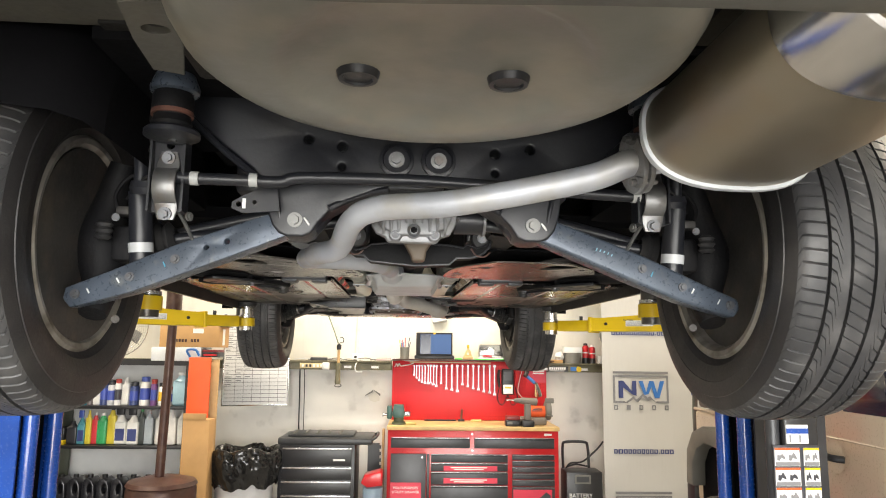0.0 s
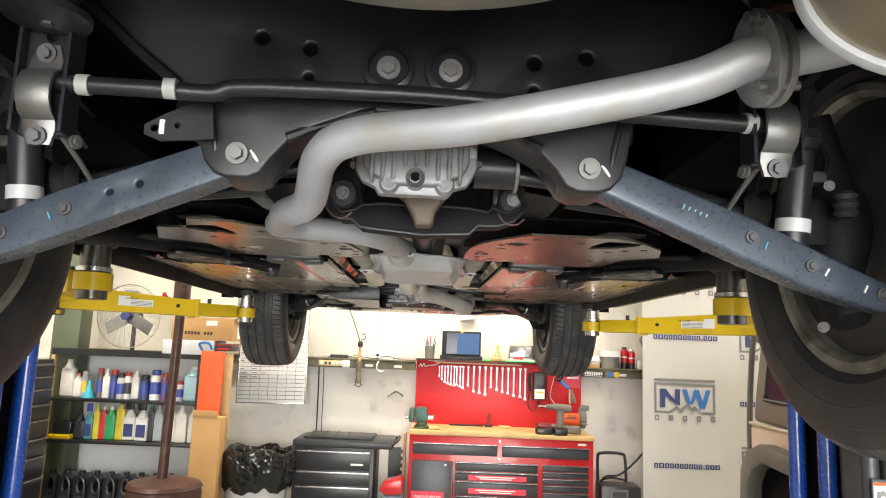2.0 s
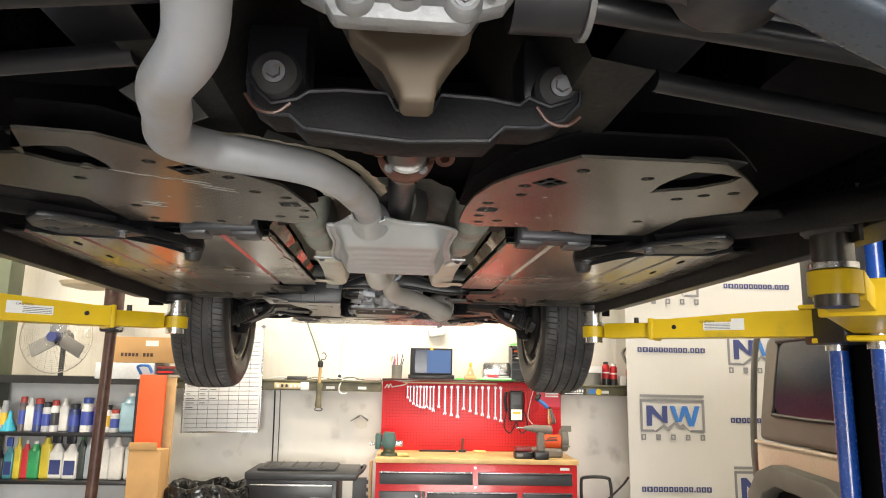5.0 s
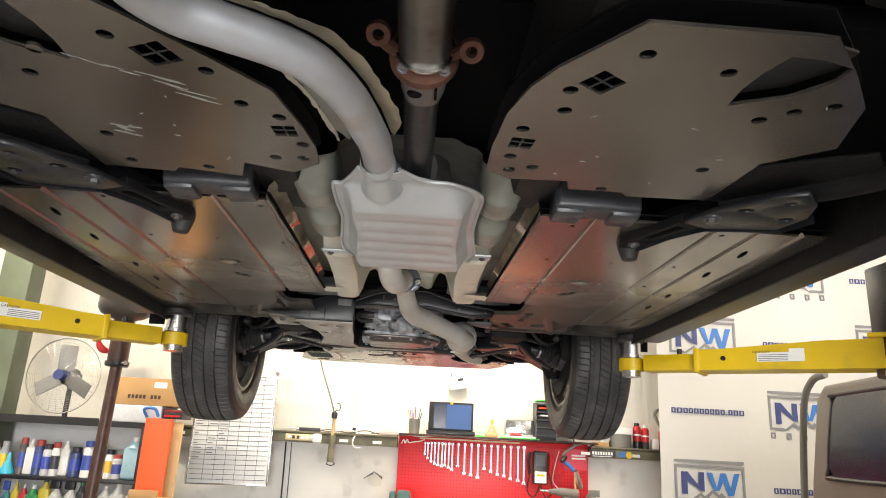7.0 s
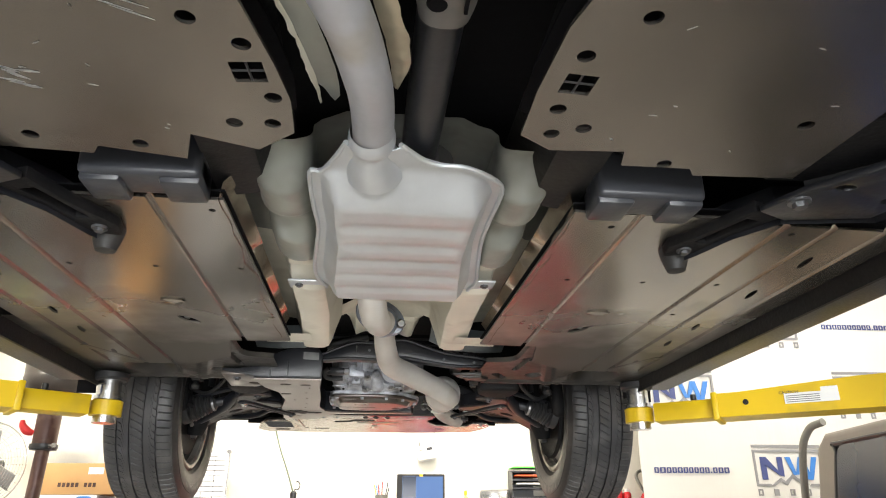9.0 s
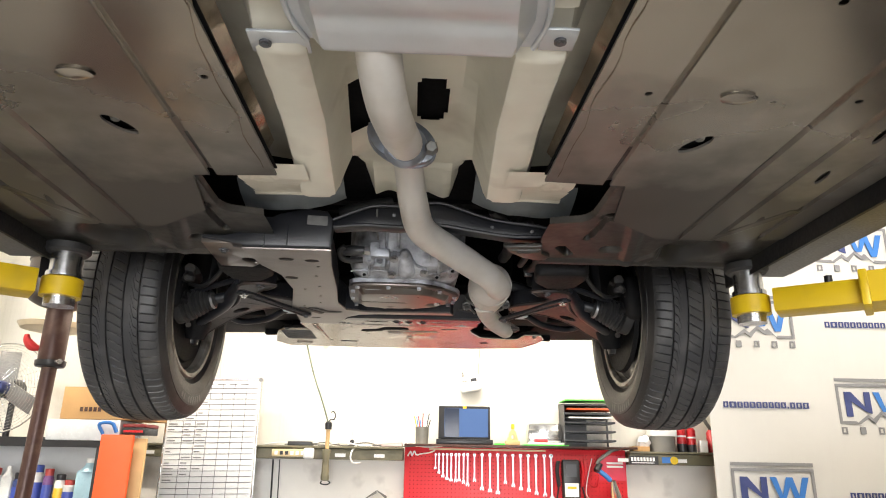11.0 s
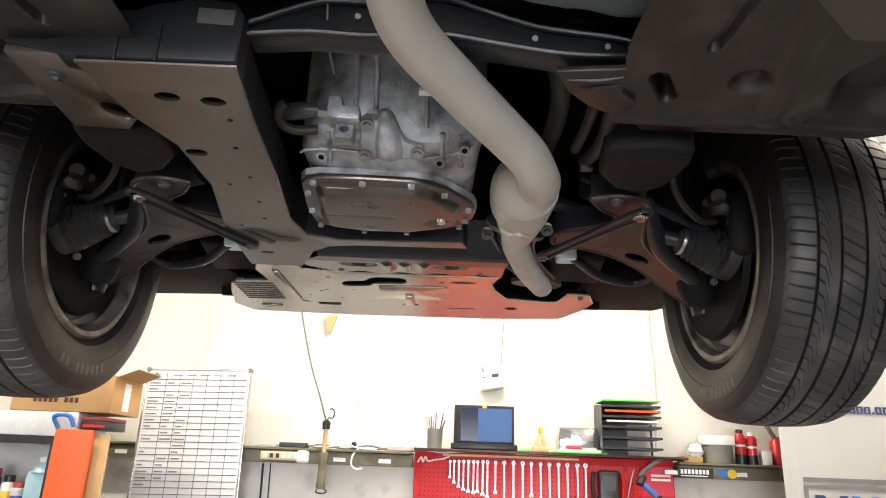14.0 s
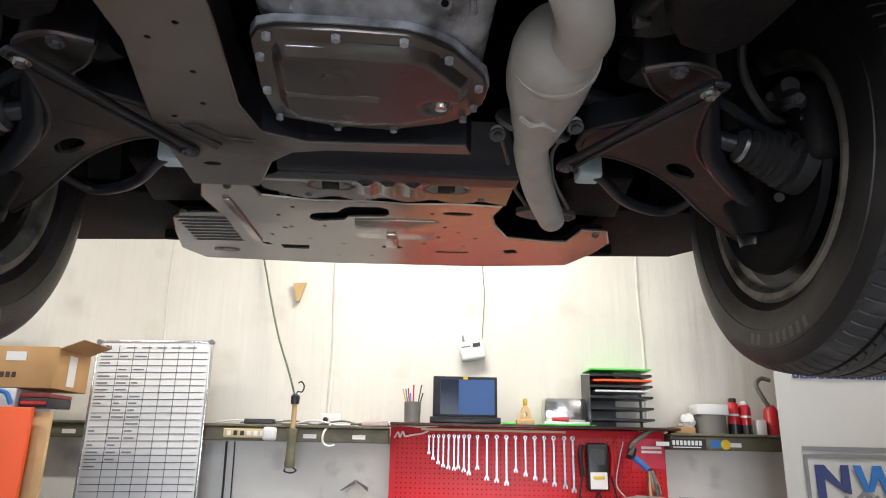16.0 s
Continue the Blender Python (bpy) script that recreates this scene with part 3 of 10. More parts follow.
# spare wheel well
PLACE = REAR
prof = [(0.0, 2.058), (0.10, 2.059), (0.158, 2.057), (0.174, 2.049), (0.182, 2.0455), (0.195, 2.0445), (0.235, 2.047), (0.262, 2.054), (0.282, 2.068), (0.296, 2.09), (0.303, 2.13), (0.307, 2.25)]
tub = part("spare_wheel_well", lathe(bmesh.new(), prof, Matrix.Translation((0.008, 0.745, 0)) @ Matrix.Diagonal((0.99, 1.05, 1, 1)), 64), "tub", car, "round beige-grey pressed spare wheel well")
for x in (-0.083, 0.093):
    part("drain_plug", lathe(bmesh.new(), [(0, 2.053), (0.016, 2.053), (0.018, 2.050), (0.023, 2.050), (0.026, 2.060)], Matrix.Translation((x, 0.77, 0)), 24), "chassis", tub, "black rubber drain plug")
for x in (-0.33, 0.345):
    part("chassis_rail", B(x - 0.03, x + 0.03, 0.62 if x < 0 else 0.4, 1.1, 2.17, 2.24, 0.012), "underbody", car, "dark rear chassis rail")

# muffler
ax = Vector((0.087, -0.97, 0.079)).normalized()
side = ax.cross(Vector((0, 0, 1))).normalized()
mm = Matrix((side, ax.cross(side), ax)).transposed().to_4x4()
mm.translation = (0.455, 0.959, 2.062)


def oval(bm, sections, m, seg=48, power=0.8):
    rings = []
    for z, rx, ry in sections:
        rings.append([bm.verts.new((rx * math.copysign(abs(math.cos(a)) ** power, math.cos(a)), ry * math.copysign(abs(math.sin(a)) ** power, math.sin(a)), z)) for a in np.linspace(0, 2 * math.pi, seg, endpoint=False)])
    for a, b in zip(rings, rings[1:]):
        for i in range(seg):
            j = (i + 1) % seg
            bm.faces.new((a[i], a[j], b[j], b[i]))
    bm.faces.new(rings[0][::-1]), bm.faces.new(rings[-1])
    bmesh.ops.transform(bm, matrix=m, verts=bm.verts[:])
    bmesh.ops.recalc_face_normals(bm, faces=bm.faces[:])
    return bm


muff = part("muffler", oval(bmesh.new(), [(-0.03, 0.10, 0.055), (-0.022, 0.122, 0.070), (-0.004, 0.133, 0.080), (0.012, 0.134, 0.081), (0.43, 0.136, 0.083), (0.445, 0.128, 0.076), (0.452, 0.10, 0.06)], mm), "muffler", car, "brownish stainless oval rear muffler")
part("seam_ring", oval(bmesh.new(), [(-0.005, 0.126, 0.073), (-0.005, 0.139, 0.086), (0.0, 0.1405, 0.0875), (0.005, 0.139, 0.086), (0.007, 0.126, 0.073)], mm), "shield", muff, "bright rolled seam")
part("end_strap", oval(bmesh.new(), [(0.300, 0.13, 0.078), (0.300, 0.139, 0.0865), (0.312, 0.141, 0.0885), (0.40, 0.140, 0.0875), (0.41, 0.128, 0.08)], mm), "chrome", muff, "polished steel strap")

# exhaust pipe from the muffler to the middle silencer
PIPE = 0.0228
rear_run = [(0.452, 1.092, 2.066), (0.435, 1.145, 2.064), (0.390, 1.178, 2.060), (0.344, 1.186, 2.054), (0.278, 1.210, 2.032), (0.072, 1.256, 1.997), (-0.063, 1.312, 1.995), (-0.114, 1.356, 1.978), (-0.147, 1.473, 1.946), (-0.197, 1.568, 1.946), (-0.218, 1.642, 1.949),
            (-0.241, 1.723, 1.955), (-0.222, 1.784, 1.963), (-0.181, 1.813, 1.965), (-0.136, 1.842, 1.967), (-0.100, 1.879, 1.968), (-0.071, 1.954, 1.971), (-0.054, 2.033, 1.972), (-0.047, 2.105, 1.980), (-0.045, 2.228, 1.982)]
PLACE = None
exh = part("exhaust_pipe", S(rear_run, PIPE, seg=28, steps=10), "exhaust", car, "matt silver exhaust pipe")
PLACE = REAR
PLACE = None
fz = Vector((0.95, 0.22, 0.12)).normalized()
fx = (Vector((0.12, 0, -1)) - fz * fz.dot(Vector((0.12, 0, -1)))).normalized()
fm = Matrix((fx, fz.cross(fx), fz)).transposed().to_4x4()
fm.translation = (0.350, 1.184, 2.055)
for z in (0.0, 0.014):
    part("flange", soften(P(ring_points(0, 0, 0.051, 0.037, 28), low=z, high=z + 0.009, m=fm), 0.002, 2), "diff_cast", exh, "dull grey pipe flange")
for s in (-1, 1):
    part("stud", C(fm @ Vector((s * 0.036, -0.018, -0.018)), fm @ Vector((s * 0.036, -0.018, 0.03)), 0.0055, seg=10), "clamp_metal", exh)
    part("nut", C(fm @ Vector((s * 0.036, -0.018, -0.009)), fm @ Vector((s * 0.036, -0.018, 0.0)), 0.0095, seg=6), "clamp_metal", exh)

PLACE = MIDDLE
# ribbed heat shield under the middle silencer
sh = bmesh.new()
rows, cols = 100, 40
lefts = [(2.038, -0.089), (2.072, -0.102), (2.108, -0.120), (2.112, -0.134), (2.20, -0.136), (2.277, -0.134), (2.36, -0.142), (2.44, -0.150), (2.50, -0.148), (2.54, -0.135)]
rights = [(2.038, -0.029), (2.070, 0.0), (2.080, 0.020), (2.083, 0.052), (2.112, 0.092), (2.146, 0.105), (2.225, 0.104), (2.312, 0.105), (2.40, 0.114), (2.49, 0.124), (2.54, 0.116)]


def at_y(table, y):
    return float(np.interp(y, [p[0] for p in table], [p[1] for p in table]))


grid = []
for i in range(rows + 1):
    y = 2.04 + 0.50 * i / rows
    l, r = at_y(lefts, y), at_y(rights, y)
    line = []
    for j in range(cols + 1):
        u = j / cols
        x = l + (r - l) * u
        edge = min(x - l, r - x)
        side_in = 1 - bell(edge, 0.010, 0.024)
        body_y = min(1.0, max(0.0, (y - 2.085) / 0.075)) * min(1.0, max(0.0, (2.54 - y) / 0.03))
        body_y = body_y * body_y * (3 - 2 * body_y)
        wave = 0.5 + 0.5 * math.sin((y - 2.19) * 2 * math.pi / 0.0628)
        rib = 0.0042 * wave * wave * (1 - bell(edge, 0.020, 0.030)) if 2.176 < y < 2.49 else 0.0
        neck = math.exp(-((x + 0.058) / 0.032) ** 2) * max(0.0, min(1.0, (2.16 - y) / 0.10)) * 0.014
        z = 2.018 - 0.034 * side_in * body_y + rib - neck
        line.append(sh.verts.new((x, y, z)))
    grid.append(line)
for a, b in zip(grid, grid[1:]):
    for j in range(cols):
        sh.faces.new((a[j], b[j], b[j + 1], a[j + 1]))
rr = bmesh.ops.extrude_face_region(sh, geom=sh.faces[:])
bmesh.ops.translate(sh, vec=(0, 0, 0.002), verts=[v for v in rr["geom"] if isinstance(v, bmesh.types.BMVert)])
bmesh.ops.recalc_face_normals(sh, faces=sh.faces[:])
shield = part("heat_shield", sh, "shield", car, "bright ribbed aluminium heat shield")
for table in (lefts, rights):
    part("folded_edge", S([(x, y, 2.016) for y, x in table], 0.0032, seg=8, steps=4), "shield", shield)
for x, y in ((0.146, 2.535), (-0.186, 2.56)):
    part("tab", B(x - 0.022 if x > 0 else x - 0.018, x + 0.018 if x > 0 else x + 0.05, y - 0.02, y + 0.02, 2.024, 2.028, 0.001), "shield", shield)
    bolt(shield, (x, y, 2.024), (0, 0, -1), 0.007)
neck = [(-0.0475, 2.150, 1.981, 0.0236), (-0.047, 2.160, 1.981, 0.0262), (-0.047, 2.170, 1.981, 0.0268), (-0.047, 2.178, 1.981, 0.0245), (-0.046, 2.192, 1.981, 0.0262), (-0.045, 2.212, 1.981, 0.031), (-0.043, 2.235, 1.983, 0.037)]
PLACE = None
part("neck", S(neck, seg=32, steps=5, caps=False), "shield", shield, "pressed neck round the pipe")
PLACE = MIDDLE
part("silencer", lathe(bmesh.new(), [(0, 0), (0.05, 0.0), (0.075, 0.03), (0.075, 0.30), (0.05, 0.33), (0, 0.33)], pose(-0.02, 2.52, 2.085, 90, 0, 0), 24), "zinc", car, "middle silencer above its shield")

# front exhaust run
front_run = [(-0.046, 2.55, 2.005, 0.026), (-0.044, 2.63, 1.974, 0.026), (-0.040, 2.69, 1.952, 0.026), (-0.034, 2.75, 1.942, 0.026), (-0.024, 2.85, 1.958, 0.0265), (-0.016, 2.95, 1.990, 0.0265), (-0.015, 2.99, 1.999, 0.024), (-0.010, 3.07, 1.995, 0.0242), (-0.002, 3.17, 1.978, 0.0268), (0.016, 3.284, 1.966, 0.029), (0.072, 3.385, 1.961, 0.030), (0.141, 3.481, 1.949, 0.030),
             (0.177, 3.532, 1.942, 0.030), (0.199, 3.580, 1.935, 0.030), (0.208, 3.622, 1.941, 0.031), (0.201, 3.66, 1.955, 0.032)]
PLACE = None
fex = part("front_pipe", S(front_run, 0.029, seg=28, steps=10), "front_exhaust", car, "matt silver front exhaust pipe")
part("catalyst", S([(0.204, 3.635, 1.947, 0.031), (0.199, 3.655, 1.956, 0.046), (0.195, 3.680, 1.964, 0.053), (0.196, 3.72, 1.968, 0.055), (0.199, 3.765, 1.970, 0.054), (0.204, 3.81, 1.970, 0.048), (0.206, 3.86, 1.966, 0.040), (0.207, 3.90, 1.958, 0.031)], seg=28, steps=6), "front_exhaust", fex, "small catalyst can")
part("can_seam", S([(0.1955, 3.694, 1.9655, 0.0545), (0.196, 3.699, 1.966, 0.0556), (0.196, 3.705, 1.9665, 0.0556), (0.1965, 3.710, 1.967, 0.0548)], seg=28, steps=2), "front_exhaust", fex)
part("can_crease", S([(0.165, 3.775, 1.9205), (0.182, 3.79, 1.9185), (0.196, 3.782, 1.9165), (0.215, 3.80, 1.9185)], 0.0035, seg=6), "front_exhaust", fex)
part("down_pipe", S([(0.207, 3.88, 1.960), (0.209, 3.94, 1.953), (0.252, 4.099, 1.952), (0.311, 4.274, 1.961)], 0.027, seg=24), "front_exhaust", fex)
PLACE = None
for y in (2.974, 2.986):
    part("flange", soften(P(ring_points(-0.022, 2.010, 0.058, 0.037, 28, -26), low=y, high=y + 0.009, m=STAND), 0.002, 2), "flange_zinc", fex, "blue-grey bolted pipe flange")
part("weld_bead", S([(-0.0165, 2.952, 1.990, 0.0275), (-0.016, 2.962, 1.9925, 0.0325), (-0.0155, 2.972, 1.995, 0.034)], seg=28, steps=3), "flange_zinc", fex)
part("spring_bolt", S([(0.024, 2.978, 1.994, 0.011), (0.024, 2.958, 1.989, 0.011), (0.024, 2.950, 1.987, 0.008)], seg=6, steps=1), "zinc", fex, "dull flange bolt")

PLACE = MIDDLE
# tunnel: dark behind, bright folded heat shield ahead
bm = bmesh.new()
sec = [(-0.26, 2.03), (-0.20, 2.04), (-0.165, 2.12), (-0.12, 2.20), (0.08, 2.20), (0.125, 2.12), (0.16, 2.04), (0.22, 2.03)]
for (xa, za), (xb, zb) in zip(sec, sec[1:]):
    bm.faces.new([bm.verts.new(v) for v in ((xa, 1.45, za), (xb, 1.45, zb), (xb, 2.22, zb), (xa, 2.22, za))])
bmesh.ops.remove_doubles(bm, verts=bm.verts[:], dist=1e-4)
part("tunnel", bm, "underbody", car, "black transmission tunnel")
bm = bmesh.new()
def pod(c, half):
    return [(c + half * math.cos(a), 2.092 - 0.073 * math.sin(a) ** 0.5) for a in np.linspace(math.pi, 0, 15)]


rear_sec = [(-0.262, 2.095), *pod(-0.175, 0.040), (-0.126, 2.10), (-0.115, 2.105), *[(x, 2.115) for x in np.linspace(-0.095, 0.055, 25)], (0.075, 2.105), (0.092, 2.10), *pod(0.141, 0.040), (0.228, 2.095)]
front_sec = [(-0.262, 2.095), (-0.222, 2.090), (-0.207, 2.055), (-0.203, 2.031), (-0.199, 2.022), (-0.189, 2.019), (-0.168, 2.018), (-0.150, 2.019), (-0.141, 2.023), (-0.135, 2.036), (-0.126, 2.068), (-0.115, 2.10), *[(x, 2.115) for x in np.linspace(-0.095, 0.055, 25)], (0.075, 2.10), (0.086, 2.068), (0.095, 2.036), (0.101, 2.023), (0.110, 2.019), (0.128, 2.018), (0.149, 2.019), (0.159, 2.022), (0.163, 2.031), (0.168, 2.055), (0.183, 2.090), (0.222, 2.095)]
ys = np.linspace(2.13, 3.20, 214)


def tunnel_z(x, y, z):
    low = max(bell(y - 2.2175, 0.030, 0.048), bell(y - 2.39, 0.034, 0.052), max(0.0, min(1.0, (y - 2.49) / 0.08)))
    deep = max(0.0, (2.092 - z) / 0.073)
    step = deep * (0.022 if 2.25 < y < 2.50 else 0.050) * (1 - low)
    dent = 0.0025 * noise.noise(Vector((x * 18, y * 14, 2))) + 0.0012 * noise.noise(Vector((x * 60, y * 50, 5)))
    out = max(0.0, min(1.0, (y - 3.07) / 0.06))
    flap = -0.012 * out - 0.006 * bell(y - 3.08, 0.003, 0.008) + 0.006 * math.sin(x * 85 + 1.0) * out if z > 2.1 else 0.5 * max(0.0, y - 3.02)
    return z + step + dent + flap


def tunnel_x(x, y):
    """The legs spread a little towards the front."""
    return x + math.copysign(0.014, x + 0.02) * max(0.0, min(1.0, (y - 2.75) / 0.28)) * (abs(x + 0.02) > 0.08)


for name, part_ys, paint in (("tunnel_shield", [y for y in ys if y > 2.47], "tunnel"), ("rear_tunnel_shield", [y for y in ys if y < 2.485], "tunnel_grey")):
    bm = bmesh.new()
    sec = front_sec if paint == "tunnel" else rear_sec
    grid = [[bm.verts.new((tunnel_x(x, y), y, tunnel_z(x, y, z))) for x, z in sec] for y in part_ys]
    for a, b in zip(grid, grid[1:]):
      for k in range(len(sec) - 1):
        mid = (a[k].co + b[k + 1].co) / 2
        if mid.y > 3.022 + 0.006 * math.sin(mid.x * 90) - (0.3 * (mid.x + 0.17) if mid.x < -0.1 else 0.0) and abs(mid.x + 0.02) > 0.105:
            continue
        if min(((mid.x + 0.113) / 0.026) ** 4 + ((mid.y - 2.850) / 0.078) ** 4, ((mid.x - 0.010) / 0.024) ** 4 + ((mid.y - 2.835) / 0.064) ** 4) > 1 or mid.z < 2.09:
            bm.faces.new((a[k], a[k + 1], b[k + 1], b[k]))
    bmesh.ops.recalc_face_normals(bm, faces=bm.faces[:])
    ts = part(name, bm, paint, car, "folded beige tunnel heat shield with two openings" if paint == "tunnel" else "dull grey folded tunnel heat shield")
# added black sheet: the shade seen through the two openings
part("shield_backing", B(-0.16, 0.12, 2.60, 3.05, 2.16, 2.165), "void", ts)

# propeller shaft
PLACE = Matrix.Translation((0.0135, 1.895, 2.003)) @ Matrix.Scale(0.80, 4) @ Matrix.Translation((-0.005, -1.755, -2.09))
shaft = part("propeller_shaft", S([(0.005, 1.44, 2.085), (0.005, 1.74, 2.09)], 0.036, seg=28), "dark_steel", car, "dark grey propeller shaft")
part("shaft_tube", S([(0.005, 1.84, 2.093), (0.003, 1.90, 2.098), (0.0, 2.3, 2.10), (-0.01, 2.55, 2.11)], 0.028, seg=24), "chassis", shaft, "black shaft tube")
part("coupling", lathe(bmesh.new(), [(0.0, -0.004), (0.040, -0.004), (0.049, 0.0), (0.049, 0.014), (0.040, 0.020), (0.034, 0.034), (0, 0.034)], pose(0.005, 1.755, 2.09, -90, 0, 0), 32), "rust", shaft, "rusty shaft coupling")
part("yoke", oval(bmesh.new(), [(0, 0.034, 0.030), (0.02, 0.035, 0.030), (0.055, 0.033, 0.027), (0.075, 0.029, 0.027)], Matrix.Translation((0.005, 1.785, 2.09)) @ pose(0, 0, 0, -90, 0, 0), 28), "zinc", shaft, "dull steel yoke")
part("yoke_slot", B(0.022, 0.026, 1.80, 1.83, 2.0585, 2.064), "void", shaft)
part("yoke_hole", lathe(bmesh.new(), [(0, 0), (0.010, 0), (0.012, 0.003)], Matrix.Translation((-0.006, 1.822, 2.0605)), 16), "void", shaft)
part("shaft_ring", lathe(bmesh.new(), [(0.036, 0), (0.041, 0.0), (0.041, 0.006), (0.036, 0.006)], pose(0.005, 1.738, 2.09, -90, 0, 0), 32), "chrome", shaft)
for s in (-1, 1):
    part("eye", lathe(bmesh.new(), [(0.008, -0.007), (0.016, -0.007), (0.017, 0), (0.016, 0.007), (0.008, 0.007), (0.008, -0.007)], Matrix.Translation((0.005 + s * 0.062, 1.715, 2.082 - s * 0.008)) @ pose(0, 0, 0, -35, 0, 0), 18), "rust", shaft, "rusty bracket eye")
    part("ear", S([(0.005 + s * 0.03, 1.752, 2.085, 0.010), (0.005 + s * 0.045, 1.738, 2.084, 0.009), (0.005 + s * 0.055, 1.722, 2.082, 0.008)], seg=10), "rust", shaft)
    bolt(shaft, (0.005 + s * 0.028, 1.752, 2.062), (0, -1, -0.3), 0.008)
PLACE = MIDDLE

# under-floor panels
rear_R = [(0.093, 1.978), (0.092, 1.90), (0.098, 1.81), (0.115, 1.745), (0.135, 1.705), (0.198, 1.619), (0.355, 1.621), (0.374, 1.623), (0.429, 1.682), (0.475, 1.74), (0.505, 1.84), (0.44, 1.90), (0.43, 2.04), (0.31, 2.045), (0.30, 2.03), (0.219, 2.03), (0.212, 2.0), (0.13, 2.005)]
rear_L = [(-0.140, 1.998), (-0.138, 1.94), (-0.147, 1.885), (-0.168, 1.795), (-0.226, 1.728), (-0.281, 1.67), (-0.34, 1.612), (-0.42, 1.60), (-0.45, 1.69), (-0.51, 1.70), (-0.56, 1.84), (-0.47, 1.90), (-0.46, 2.055), (-0.36, 2.062), (-0.35, 2.045), (-0.262, 2.064), (-0.247, 2.011), (-0.181, 2.036)]


RECESS = [(0.331, 1.756), (0.330, 1.72), (0.335, 1.69), (0.347, 1.655), (0.380, 1.657), (0.415, 1.668), (0.413, 1.695), (0.385, 1.730)]  # pressed pocket in each rear panel


def square(cx, cy, a, turn):
    return ring_points(cx, cy, a, a, 4, turn)


holes_R = [ring_points(x, y, 0.0085, 0.0085) for x, y in ((0.214, 1.669), (0.303, 1.691), (0.157, 1.746), (0.161, 1.792), (0.122, 1.845), (0.119, 1.927), (0.124, 1.972), (0.154, 1.959), (0.266, 2.022), (0.377, 1.930), (0.380, 1.783), (0.408, 1.760), (0.442, 1.743))]
holes_R += [square(0.186, 1.727, 0.025, -9), square(0.127, 1.886, 0.021, 50), RECESS]
holes_L = [ring_points(x, y, 0.0085, 0.0085) for x, y in ((-0.313, 1.703), (-0.231, 1.760), (-0.210, 1.830), (-0.171, 1.859), (-0.154, 1.936), (-0.198, 1.984), (-0.160, 1.982), (-0.304, 2.036), (-0.411, 2.028), (-0.410, 1.941), (-0.43, 1.79), (-0.40, 1.74))]
holes_L += [square(-0.274, 1.733, 0.027, 20), square(-0.171, 1.898, 0.021, 40), [(2 * MX - x, y) for x, y in RECESS]]
for outline, holes, name in ((rear_R, holes_R, "rear_floor_panel"), (rear_L, holes_L, "rear_floor_panel")):
    p = part(name, P(outline, holes, 2.0, 2.004), "underpanel", car, "scuffed grey under-floor panel with holes")
    s = 1 if outline is rear_R else -1
    for cx, cy, a, turn in ((0.186, 1.727, 0.025, -9), (0.127, 1.886, 0.021, 50)) if s > 0 else ((-0.274, 1.733, 0.027, 20), (-0.171, 1.898, 0.021, 40)):
        bm = bmesh.new()
        for k in (45, 135):
            d = Vector((math.cos(radians(turn + k)), math.sin(radians(turn + k)), 0)) * a * 0.72
            cyl(bm, Vector((cx, cy, 2.002)) - d, Vector((cx, cy, 2.002)) + d, 0.0012, seg=6)
        part("grille_cross", bm, "plastic", p)
    # added black sheet above the panel, so its holes look shaded
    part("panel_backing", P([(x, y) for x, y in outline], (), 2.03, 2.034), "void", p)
    pocket = RECESS if s > 0 else [(2 * MX - x, y) for x, y in RECESS]
    cxp, cyp = sum(q[0] for q in pocket) / 8, sum(q[1] for q in pocket) / 8
    # same pressing as the panel, its shade painted on the floor
    part("pocket_floor", P([(cxp + (x - cxp) * 1.12, cyp + (y - cyp) * 1.12) for x, y in pocket], (), 2.016, 2.019), "pocket", p, "pressed pocket, darkened for the shade in it")
    rs_ = random.Random(3 if s > 0 else 8)
    marks = [(s * rs_.uniform(0.2, 0.40) + MX, rs_.uniform(1.80, 2.0), rs_.uniform(0.003, 0.010), rs_.uniform(-80, 80), rs_.uniform(0.0004, 0.0009)) for k in range(7)]
    if s < 0:
        # two groups of drag marks and a rubbed patch
        marks += [(-0.312 + 0.006 * k + rs_.uniform(0, 0.012), 1.770 + 0.0085 * k, rs_.uniform(0.018, 0.050), 23 + rs_.uniform(-4, 4), rs_.uniform(0.0005, 0.0012)) for k in range(7)]
        marks += [(-0.40 + rs_.uniform(0, 0.03), 1.908 + rs_.uniform(0, 0.03), rs_.uniform(0.006, 0.022), 30 + rs_.uniform(-25, 25), rs_.uniform(0.0006, 0.0018)) for k in range(12)]
        marks += [(-0.375 + 0.012 * k, 1.745 + 0.006 * k + rs_.uniform(-0.004, 0.004), rs_.uniform(0.012, 0.03), 32 + rs_.uniform(-8, 8), rs_.uniform(0.0005, 0.001)) for k in range(5)]
    for cx, cy, ln, deg, wd in marks:
        dx, dy = ln * math.cos(radians(deg)), ln * math.sin(radians(deg))
        part("scratch", P([(cx, cy), (cx + dx * 0.5 + wd, cy + dy * 0.5 - wd), (cx + dx, cy + dy), (cx + dx * 0.5 - wd, cy + dy * 0.5 + wd)], (), 1.9992, 1.9997), "scratch", p, "pale scratch")

